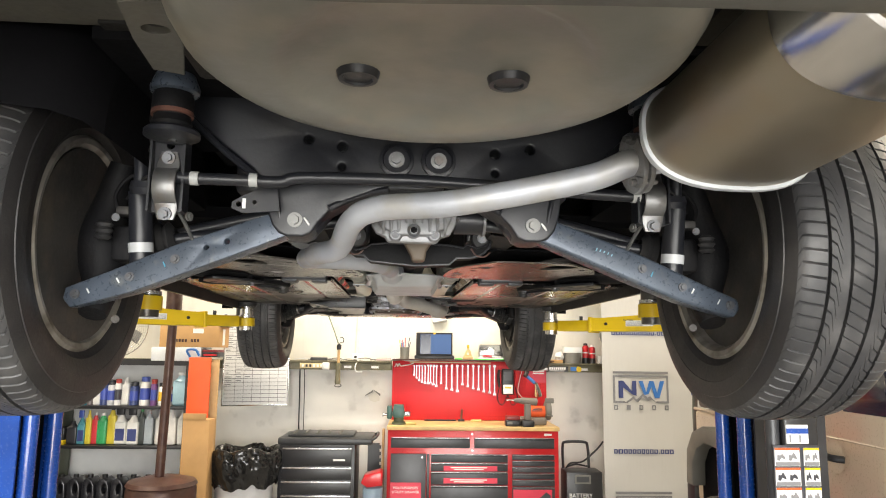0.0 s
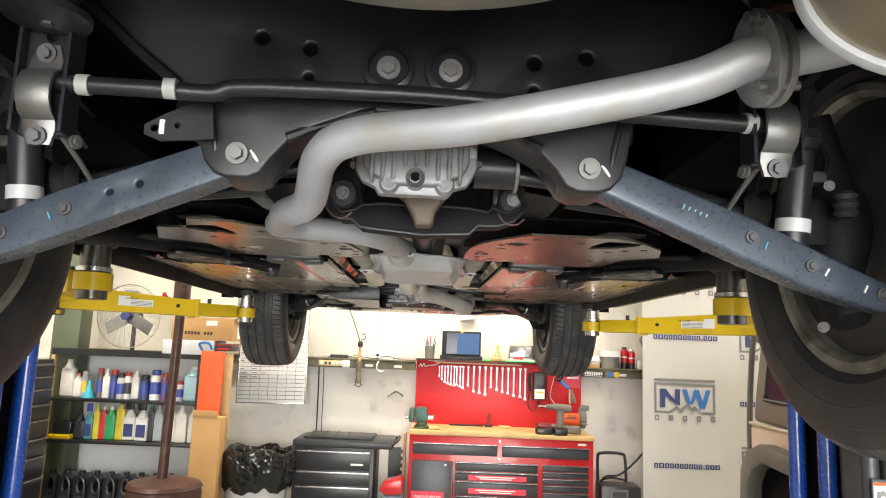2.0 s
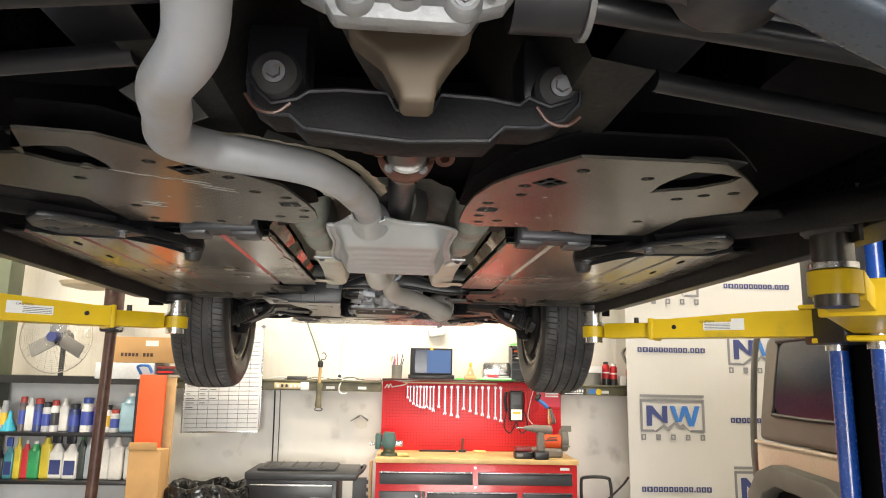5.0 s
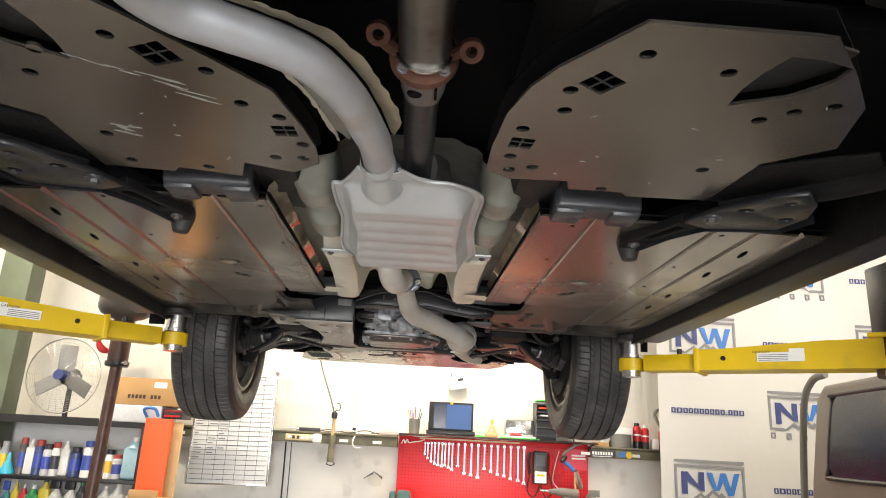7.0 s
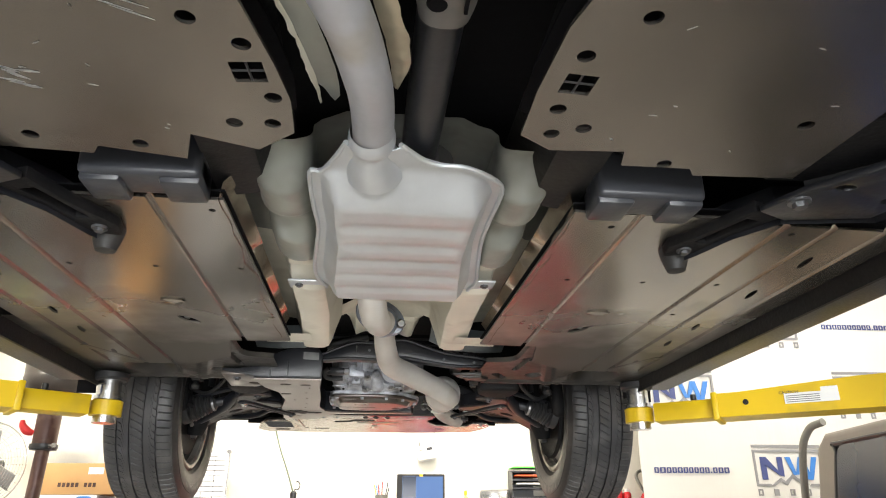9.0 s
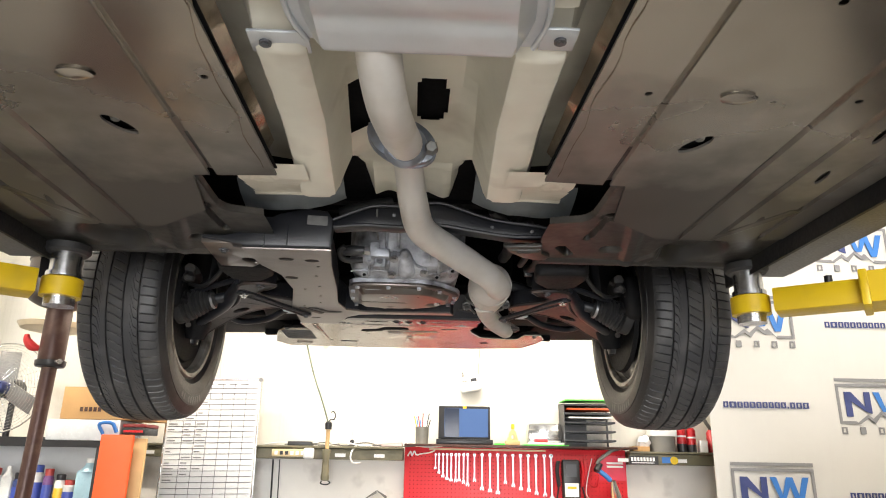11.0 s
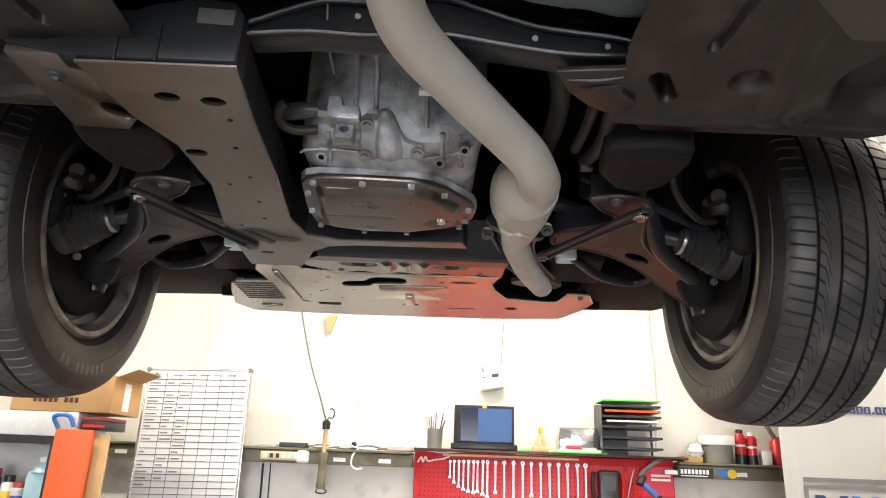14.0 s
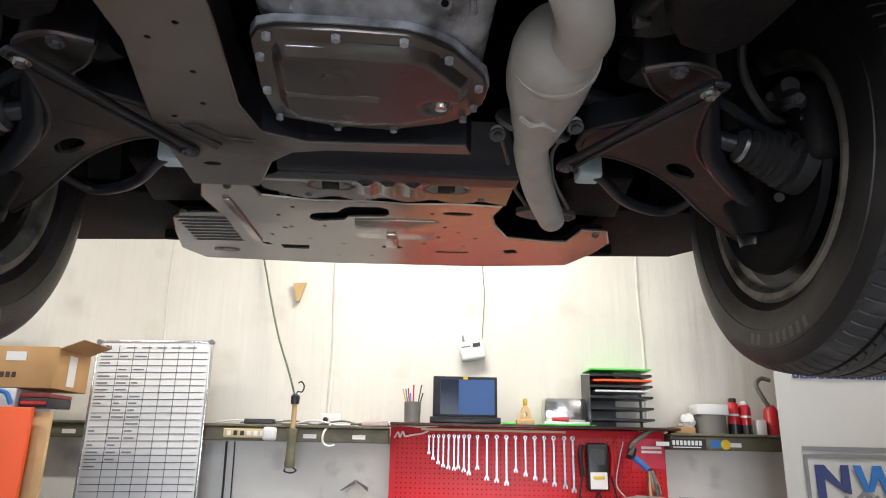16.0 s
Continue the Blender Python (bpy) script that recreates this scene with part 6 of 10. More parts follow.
part("side_cover", soften(P(cover, (), -0.010, 0.008, m=slope), 0.004, 2), "cast", eng, "cast cover with three bolts")
for u, v in ((-0.026, 0.030), (-0.032, -0.021), (0.044, -0.013)):
    part("boss", C(slope @ Vector((u, v, 0.0)), slope @ Vector((u, v, 0.0105)), 0.0105, 0.0092, seg=18), "cast", eng)
    bolt(eng, slope @ Vector((u, v, 0.010)), slope.to_3x3() @ Vector((0, 0, 1)), 0.0098, "tool_steel")
part("gearbox_boss", S([(*(slope @ Vector(p)), r) for p, r in (((0.004, -0.022, -0.004), 0.022), ((0.003, -0.004, -0.002), 0.0225), ((0.001, 0.022, 0.0), 0.0165), ((-0.001, 0.042, 0.0), 0.0115), ((-0.001, 0.049, -0.002), 0.006))], seg=22), "cast", eng, "rounded half cone boss")
part("lug", soften(P([(-0.101, 1.981), (-0.056, 1.980), (-0.056, 2.000), (-0.080, 2.001), (-0.082, 2.015), (-0.101, 2.015)], (), 3.515, 3.55, m=STAND), 0.003, 2), "cast", eng)
part("plug_nut", C((-0.099, 3.528, 1.997), (-0.115, 3.526, 1.997), 0.011, seg=6), "tool_steel", eng, "bright hex nut")
part("sender", S([(-0.162, 3.542, 1.999, 0.012), (-0.140, 3.532, 1.998, 0.0125), (-0.113, 3.527, 1.997, 0.009)], seg=14), "plastic", eng, "black plug")
part("sender_hose", S([(-0.12, 3.556, 1.982), (-0.15, 3.556, 1.980), (-0.168, 3.545, 1.984), (-0.171, 3.53, 1.996), (-0.160, 3.522, 2.004)], 0.007, seg=10), "rubber", eng)
for x, z0, z1 in ((-0.064, 2.085, 2.002), (-0.036, 2.085, 2.012), (0.036, 2.075, 1.985)):
    part("rib", S([(x, 3.486, z0, 0.0035), (x, 3.515, (z0 + z1) / 2 + 0.008, 0.0035), (x * 1.02, 3.543, z1, 0.0035)], seg=8), "cast", eng)
part("case_seam", S([(-0.150, 3.60, 1.967), (-0.135, 3.588, 1.966), (-0.080, 3.588, 1.9665), (-0.03, 3.596, 1.963), (0.03, 3.596, 1.963), (0.075, 3.585, 1.967), (0.105, 3.570, 1.975)], 0.002, seg=8), "cast", eng)
for x, y, z in ((0.092, 3.575, 1.971), (0.056, 3.602, 1.962), (-0.118, 3.60, 1.964)):
    part("case_boss", C((x, y, z + 0.004), (x, y - 0.005, z - 0.006), 0.0095, 0.008, seg=16), "cast", eng)
    part("boss_hole", C((x, y - 0.005, z - 0.006), (x, y - 0.0056, z - 0.0068), 0.0042, seg=12), "void", eng)
part("eye_lug", soften(P([(-0.094, 1.962), (-0.066, 1.960), (-0.064, 1.985), (-0.09, 1.99)], [ring_points(-0.079, 1.975, 0.006, 0.005)], 3.535, 3.56, m=STAND), 0.002, 1), "cast", eng)
for x, y0, y1, z in ((-0.105, 3.56, 3.625, 1.966), (0.06, 3.555, 3.625, 1.968), (0.085, 3.56, 3.625, 1.970)):
    part("rib", S([(x, y0, z + 0.016, 0.004), (x, (y0 + y1) / 2, z - 0.002, 0.004), (x * 1.05, y1, z - 0.004, 0.004)], seg=8), "cast", eng)
part("tail_case", S([(0.02, 3.36, 2.15, 0.040), (0.022, 3.42, 2.13, 0.045), (0.03, 3.50, 2.10, 0.05)], seg=20), "cast", eng, "rounded tail of the case")
part("wire", S([(-0.078, 3.34, 2.03), (-0.079, 3.37, 2.0), (-0.078, 3.42, 1.99)], 0.002, seg=6), "zinc", eng)
part("bracket", soften(P([(0.025, 3.41), (0.075, 3.405), (0.08, 3.425), (0.03, 3.43)], (), 1.975, 1.99), 0.003, 2), "plastic", eng), part("white_tag", B(0.028, 0.058, 3.418, 3.43, 1.969, 1.974), "white", eng, "white tag")

panout = [(-0.158, 3.661), (-0.148, 3.644), (-0.127, 3.637), (-0.06, 3.636), (0.015, 3.639), (0.045, 3.650), (0.071, 3.669), (0.112, 3.722), (0.119, 3.75), (0.117, 3.785), (0.100, 3.822), (0.070, 3.845), (0.012, 3.866), (0.0, 3.876), (-0.015, 3.872), (-0.066, 3.868), (-0.08, 3.877), (-0.092, 3.864), (-0.150, 3.848), (-0.162, 3.838), (-0.167, 3.77)]
pan = part("oil_pan", soften(P(panout, (), 1.942, 1.952), 0.004, 2), "pan", eng, "black pressed gearbox oil pan")
part("pan_gasket", P([(x * 1.012 + 0.001, 3.735 + (y - 3.735) * 1.012) for x, y in panout], (), 1.951, 1.961), "cast", pan)


belly = [(-0.128, 3.658), (0.02, 3.655), (0.052, 3.668), (0.094, 3.722), (0.096, 3.765), (0.075, 3.808), (0.02, 3.838), (-0.06, 3.846), (-0.135, 3.828), (-0.147, 3.80), (-0.140, 3.68)]


def belly_edge(x, y):
    """How far inside the belly's outline a point lies."""
    return min(((bx - ax) * (y - ay) - (by - ay) * (x - ax)) / math.hypot(bx - ax, by - ay) for (ax, ay), (bx, by) in zip(belly, belly[1:] + belly[:1]))


def pan_relief(x, y):
    e = max(0.0, min(1.0, belly_edge(x, y) / 0.014))
    z = 1.9425 - 0.014 * e * e * (3 - 2 * e)
    z += 0.003 * bell(along(x, y, -0.135, 3.757, -0.02, 3.760), 0.001, 0.003)
    z -= 0.002 * bell(math.hypot(x + 0.06, y - 3.815), 0.006, 0.003)
    return z + 0.009 * bell(math.hypot((x - 0.062) / 1.4, y - 3.778), 0.012, 0.010)


part("pan_belly", sheet(pan_relief, -0.150, 0.10, 3.65, 3.85, 0.004, lambda x, y: belly_edge(x, y) > 0.001), "pan", pan)
for k in range(2):
    part("pan_rail", S([(-0.118, 3.6635 + 0.006 * k, 1.9385 - 0.003 * k), (0.018, 3.6625 + 0.006 * k, 1.9385 - 0.003 * k)], 0.0011, seg=8, steps=2), "tool_steel", pan)
for x, y in ((-0.137, 3.648), (-0.061, 3.646), (0.014, 3.648), (0.066, 3.679), (0.107, 3.740), (0.105, 3.79), (0.094, 3.822), (0.0, 3.862), (-0.078, 3.862), (-0.154, 3.838), (-0.158, 3.767), (-0.152, 3.69)):
    bolt(pan, (x, y, 1.942), (0, 0, -1), 0.0085, "cast", washer=False)
part("drain_plug", lathe(bmesh.new(), [(0, 1.930), (0.006, 1.930), (0.008, 1.929), (0.011, 1.936)], Matrix.Translation((0.062, 3.778, 0)), 16), "steel", pan, "steel drain plug")
# plain black block: shade around the engine put into the colour
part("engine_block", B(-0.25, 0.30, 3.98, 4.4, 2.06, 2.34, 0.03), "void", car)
for pts, r in (([(0.24, 3.37, 2.02), (0.275, 3.43, 1.99), (0.285, 3.50, 1.985), (0.29, 3.58, 1.985), (0.285, 3.66, 2.0)], 0.011), ([(0.225, 3.38, 2.03), (0.255, 3.45, 2.0), (0.262, 3.53, 1.995), (0.262, 3.62, 2.0)], 0.008), ([(0.17, 3.40, 2.06), (0.21, 3.46, 2.03), (0.225, 3.56, 2.02), (0.23, 3.7, 2.04)], 0.014), ([(-0.16, 3.40, 2.04), (-0.12, 3.39, 2.05), (-0.05, 3.40, 2.07)], 0.012)):
    part("hose", S(pts, r, seg=12), "rubber", car, "black rubber hose")
part("hose_clip", B(0.276, 0.296, 3.645, 3.66, 1.98, 2.0, 0.003), "plastic", car)

# flange below the catalyst, guide strips along the down pipe
cf = part("cat_flange", P(ring_points(0.205, 3.895, 0.058, 0.030, 20, -14), low=1.945, high=1.953, m=Matrix.Translation((0.205, 3.875, 1.95)) @ pose(0, 0, 0, 62, 0, 12) @ Matrix.Translation((-0.205, -3.875, -1.95))), "zinc", fex, "rusty pipe flange")
for x, y in ((0.150, 3.885), (0.256, 3.85)):
    bolt(cf, (x, y, 1.95), (0, -0.6, -1), 0.011)
    part("spring", C((x, y, 1.955), (x, y + 0.03, 1.965), 0.010, seg=12), "zinc", cf)
for pts in ([(0.155, 3.895, 1.955), (0.180, 3.99, 1.958), (0.205, 4.10, 1.962), (0.25, 4.22, 1.968)], [(0.258, 3.87, 1.955), (0.245, 3.95, 1.958), (0.275, 4.08, 1.962), (0.335, 4.23, 1.968)]):
    part("guide_strip", S(pts, 0.0035, seg=6), "zinc", fex)
part("outlet_flange", P(ring_points(0.295, 4.25, 0.062, 0.030, 20, 10), low=1.958, high=1.968), "zinc", fex, "bolted pipe flange")
bolt(fex, (0.340, 4.255, 1.958), (0, 0, -1), 0.009)

for s, xr in both(0.39):
    X = lambda v: v if s > 0 else 2 * MX - v
    PLACE = Matrix.Translation((0, -0.112, -0.061)) @ Matrix.Scale(1.04, 4)
    drop = lambda v: 1.934 - 0.080 * min(1.0, max(0.0, (v - 0.36) / 0.28)) ** 2
    pts = [(0.292, 3.665), (0.335, 3.650), (0.375, 3.665), (0.392, 3.70), (0.402, 3.757), (0.425, 3.84), (0.47, 3.905), (0.555, 3.968), (0.615, 4.0), (0.638, 4.055), (0.605, 4.095), (0.54, 4.065), (0.46, 3.995), (0.40, 3.948), (0.335, 3.908), (0.272, 3.885), (0.268, 3.83), (0.305, 3.80), (0.345, 3.77), (0.35, 3.735), (0.318, 3.705)]
    hole = ring_points(0.438, 3.930, 0.030, 0.017, 16, 40)
    tmp = P([(X(x), y) for x, y in pts], [[(X(x), y) for x, y in hole]], 0.0, 0.006)
    bmesh.ops.subdivide_edges(tmp, edges=[e for e in tmp.edges if e.calc_length() > 0.05], cuts=2)
    for v in tmp.verts:
        v.co.z += drop(v.co.x if s > 0 else 2 * MX - v.co.x)
    wb = part("lower_wishbone", tmp, "wishbone", car, "reddish brown pressed lower wishbone")
    rim = bmesh.new()
    ring = [np.array(q) for q in smooth_path([(x, y, 0) for x, y in pts + pts[:1]], 4)]
    low = [rim.verts.new((X(x), y, drop(x) + 0.001)) for x, y, z in ring]
    high = [rim.verts.new((X(x), y, drop(x) + 0.042)) for x, y, z in ring]
    for k in range(len(ring) - 1):
        rim.faces.new((low[k], low[k + 1], high[k + 1], high[k]))
    part("wishbone_wall", rim, "chassis", wb)
    part("wishbone_edge", S([(X(x), y, drop(x) + 0.003) for x, y in pts + pts[:1]], 0.005, seg=8, steps=4), "wishbone", wb)
    part("outer_wing", S([(X(0.395), 3.72, 1.955, 0.012), (X(0.425), 3.80, 1.952, 0.018), (X(0.465), 3.88, 1.94, 0.020), (X(0.53), 3.945, 1.915, 0.018), (X(0.60), 3.99, 1.885, 0.014)], seg=12), "chassis", wb)
    part("ball_joint", lathe(bmesh.new(), [(0, 0), (0.02, 0.003), (0.024, 0.02), (0.018, 0.05)], Matrix.Translation((X(0.605), 4.05, 1.845)), 20), "chassis", wb)
    # pressed brace bar with a rolled edge
    a, b = Vector((X(0.366), 3.664, 0)), Vector((X(0.252), 3.893, 0))
    d = (b - a).normalized()
    n = Vector((-d.y, d.x, 0))
    bar_out = [a - d * 0.014 + n * 0.010, a - d * 0.018, a - d * 0.014 - n * 0.010, a + d * 0.03 - n * 0.013, a + (b - a) * 0.5 - n * 0.009, b - d * 0.03 - n * 0.009, b - n * 0.012, b + d * 0.014, b + n * 0.012, b - d * 0.03 + n * 0.009, a + (b - a) * 0.5 + n * 0.009, a + d * 0.03 + n * 0.013]
    rod = part("brace_bar", P([(q.x, q.y) for q in bar_out], (), 1.912, 1.918), "chassis", wb, "black pressed brace bar")
    part("bar_edge", S([(q.x, q.y, 1.912) for q in bar_out + bar_out[:1]], 0.0038, seg=8, steps=3), "chassis", rod)
    bolt(rod, (a.x, a.y, 1.910), (0, 0, -1), 0.011, "steel"), bolt(rod, (b.x, b.y, 1.910), (0, 0, -1), 0.009)
    bolt(wb, (X(0.328), 3.655, 1.93), (0, 0, -1), 0.010)
    part("blue_tag", B(X(0.318) - 0.020, X(0.318) + 0.020, 3.995, 4.035, 1.942, 1.982, 0.006), solid("tag_pale", (0.60, 0.72, 0.76)), wb, "pale blue plastic cap")
    PLACE = None
    block = [(0.282, 3.518), (0.35, 3.505), (0.405, 3.512), (0.412, 3.56), (0.402, 3.63), (0.37, 3.662), (0.325, 3.645), (0.292, 3.60)]
    part("mount_block", soften(P([(X(x), y) for x, y in block], (), 1.946, 2.03), 0.012, 3), "matt_black", car, "black subframe mounting block")
    # knuckle, boot and shaft
    kn = part("knuckle", S([(X(0.605), 4.05, 1.87, 0.028), (X(0.60), 4.04, 1.92, 0.045), (X(0.605), 4.02, 1.985, 0.055), (X(0.59), 4.0, 2.08, 0.045), (X(0.56), 4.0, 2.2, 0.03)], seg=14), "matt_black", car, "black cast steering knuckle")
    part("splash_guard", lathe(bmesh.new(), [(0.03, -0.004), (0.15, -0.006), (0.165, -0.012), (0.17, 0.0)], pose(X(0.63), 4.02, 1.965, 0, 90 * s, 0), 40), "matt_black", kn, "dark splash guard")
    part("brake_disc", lathe(bmesh.new(), [(0, 0), (0.175, 0), (0.175, 0.012), (0, 0.012)], pose(X(0.66), 4.02, 1.96, 0, 90, 0), 40), "chassis", kn, "dark brake disc")
    part("caliper", B(X(0.625) - 0.032, X(0.625) + 0.032, 3.845, 3.925, 1.92, 2.05, 0.02, 3), "matt_black", kn, "dark brake caliper")
    part("pin_boot", S([(X(0.585), 3.86, 1.94, 0.011), (X(0.585), 3.875, 1.955, 0.009), (X(0.585), 3.89, 1.97, 0.012)], seg=12), "matt_black", kn)
    part("brake_hose", S([(X(0.59), 3.90, 2.0), (X(0.53), 3.84, 1.98), (X(0.47), 3.78, 2.01), (X(0.44), 3.70, 2.06)], 0.006, seg=8), "rubber", kn)
    part("half_shaft", S([(X(0.17), 3.84, 2.03), (X(0.4), 3.893, 1.985), (X(0.52), 3.90, 1.956)], 0.014, seg=12), "chassis", car, "black drive shaft")
    bellows = [(0.016, -0.008), (0.024, 0.0), (0.024, 0.006)]
    for k in range(6):
        bellows += [(0.022 + 0.003 * k, 0.010 + 0.011 * k), (0.030 + 0.0028 * k, 0.0145 + 0.011 * k), (0.0295 + 0.0028 * k, 0.0165 + 0.011 * k)]
    bellows += [(0.036, 0.078), (0.046, 0.082), (0.046, 0.105), (0.02, 0.108)]
    bm_ = Matrix.Translation((X(0.516), 3.90, 1.957)) @ Vector((s * 0.085, 0.006, -0.022)).to_track_quat("Z", "Y").to_matrix().to_4x4()
    bt = part("boot", lathe(bmesh.new(), bellows, bm_, 32), "rubber", kn, "ribbed rubber drive shaft boot")
    part("boot_clamp", lathe(bmesh.new(), [(0.0245, -0.001), (0.0262, 0.0), (0.0262, 0.006), (0.0245, 0.007)], bm_, 28), "tool_steel", bt, "bright clamp band")
    for p_, r_ in (((0.575, 3.83, 2.0), 0.010), ((0.60, 3.86, 1.985), 0.008), ((0.565, 3.88, 2.03), 0.009), ((0.59, 3.935, 1.89), 0.009)):
        bolt(kn, (X(p_[0]), p_[1], p_[2]), (-s * 0.6, -0.8, -0.2), r_ * 0.8, "barrel")
    part("knuckle_arm", S([(X(0.60), 3.98, 2.03, 0.024), (X(0.585), 3.90, 2.035, 0.018), (X(0.575), 3.845, 2.03, 0.014)], seg=12), "barrel", kn, "dusty cast steering arm")
    part("dust_boot", lathe(bmesh.new(), [(0.008, 0), (0.016, 0.004), (0.018, 0.014), (0.012, 0.024), (0.010, 0.03)], Matrix.Translation((X(0.575), 3.845, 1.99)), 18), "rubber", kn)
    part("strut", C((X(0.57), 4.0, 2.03), (X(0.52), 3.98, 2.35), 0.026), "chassis", car, "black front strut")
    part("front_anti_roll_bar", S([(X(0.30), 4.06, 1.985), (X(0.349), 4.06, 1.965), (X(0.40), 4.115, 1.952), (X(0.45), 4.158, 1.95), (X(0.51), 4.180, 1.952), (X(0.545), 4.14, 1.965), (X(0.55), 4.08, 2.0)], 0.010, seg=12), "chassis", car, "black front anti-roll bar")
    part("tie_rod", S([(X(0.30), 3.76, 2.02), (X(0.45), 3.83, 1.995), (X(0.60), 3.92, 1.975)], 0.008, seg=10), "chassis", car)
    part("rack_boot", lathe(bmesh.new(), [(0.012, 0), (0.022, 0.008), (0.016, 0.016), (0.024, 0.024), (0.018, 0.032), (0.026, 0.04), (0.02, 0.048), (0.028, 0.056), (0.028, 0.09), (0.0, 0.09)], Matrix.Translation((X(0.40), 3.805, 2.005)) @ Vector((-s, -0.35, 0.1)).to_track_quat("Z", "Y").to_matrix().to_4x4(), 22), "rubber", car, "ribbed steering boot")

PLACE = None
# ---- wheels ----


SIDE = [(-0.088, 0.206), (-0.097, 0.214), (-0.101, 0.222), (-0.1035, 0.224), (-0.1055, 0.232), (-0.110, 0.245), (-0.1115, 0.256), (-0.1125, 0.257), (-0.1135, 0.275), (-0.112, 0.286), (-0.110, 0.287), (-0.108, 0.297), (-0.101, 0.311)]


def sidewall_mesh():
    """Both sidewalls of a road tyre round the x axis, with raised rings."""
    bm = bmesh.new()
    for q in (1, -1):
        lathe(bm, [(r, q * x) for x, r in SIDE], pose(0, 0, 0, 0, 90, 0), 96)
    return bm


def tread_mesh():
    """The tread: ribs between four grooves, with slanted cuts across them."""
    seg, every = 900, 10
    prof = [(-0.101, 0.311, 0), (-0.096, 0.317, 1), (-0.086, 0.3225, 1), (-0.072, 0.3255, 1), (-0.0605, 0.3272, 1), (-0.0602, 0.320, 0), (-0.0545, 0.320, 0), (-0.0542, 0.328, 2), (-0.045, 0.3286, 2), (-0.036, 0.329, 0), (-0.0235, 0.3294, 0),
            (-0.0232, 0.322, 0), (-0.0175, 0.322, 0), (-0.0172, 0.3297, 3), (-0.008, 0.330, 3), (0.0, 0.330, 0)]
    prof += [(-x, r, k) for x, r, k in reversed(prof[:-1])]
    bm = bmesh.new()
    rings = []
    for i in range(seg):
        ring = []
        for x, r, k in prof:
            cut = 0.003 if k and (i + 3 * k) % every == 0 else 0.0
            a = 2 * math.pi * i / seg + x * (0.0, 0.35, 2.2, 1.6)[k]
            ring.append(bm.verts.new((x, (r - cut) * math.cos(a), (r - cut) * math.sin(a))))
        rings.append(ring)
    for i in range(seg):
        a, b = rings[i], rings[(i + 1) % seg]
        for j in range(len(prof) - 1):
            bm.faces.new((a[j], a[j + 1], b[j + 1], b[j]))
    bmesh.ops.recalc_face_normals(bm, faces=bm.faces[:])
    return bm


def rim_mesh():
    m = pose(0, 0, 0, 0, 90, 0)
    bm = lathe(bmesh.new(), [(0.186, -0.070), (0.175, 0.0), (0.18, 0.06), (0.195, 0.09), (0.21, 0.095), (0.206, 0.088), (0.19, 0.07)], m, 64)
    return bm


def spokes_mesh():
    bm = bmesh.new()
    for k in range(5):
        a = 2 * math.pi * k / 5
        box(bm, 0.055, 0.085, -0.03, 0.03, 0.04, 0.2, 0.008, 1, m=pose(0, 0, 0, math.degrees(a), 0, 0))
    cyl(bm, (0.04, 0, 0), (0.09, 0, 0), 0.06, seg=24)
    return bm


proto = None
for xw, yw, zw, flip in ((0.727, 1.49, 1.946, 0), (-0.733, 1.49, 1.946, 180), (0.727, 4.03, 1.962, 0), (-0.740, 4.03, 1.962, 180)):
    w = new("wheel")
    w.parent = car
    w["label"] = "alloy wheel with a dark road tyre"
    w.empty_display_size = 0.1
    w.matrix_basis = pose(xw, yw, zw, 11 * (yw > 2), 0, flip)
    if proto is None:
        a = part("tyre", sidewall_mesh(), "tyre", w, "black road tyre")
        e = part("tread", tread_mesh(), "tread", w, "dusty grey tread with four grooves, light partly put into its colour")
        b = part("barrel", rim_mesh(), "barrel", w, "dusty dark rim barrel")
        lip_bm = lathe(bmesh.new(), [(0.186, -0.070), (0.187, -0.088), (0.195, -0.097), (0.205, -0.099), (0.211, -0.094), (0.211, -0.086), (0.197, -0.076)], pose(0, 0, 0, 0, 90, 0), 64)
        d = part("rim", lip_bm, "rim", w, "dull silver rim lip")
        c = part("spokes", spokes_mesh(), "rim", w)
        proto = (a, b, c, d, e)
    else:
        for o in proto:
            q = new(o.name.split(".")[0], o.data)
            q.parent = w
    if yw > 2:
        for n in (0, 1, 2, 3, 4, 5, 7, 8):
            bm = bmesh.new()
            box(bm, -0.1135, -0.1115, -0.0055, 0.0055, -0.281, -0.262, 0.0006, 1, m=pose(0, 0, 0, -28 + 4.2 * n, 0, 0))
            mark = part("sidewall_mark", bm, "tyre_mark", w)
            mark.matrix_basis = Matrix()

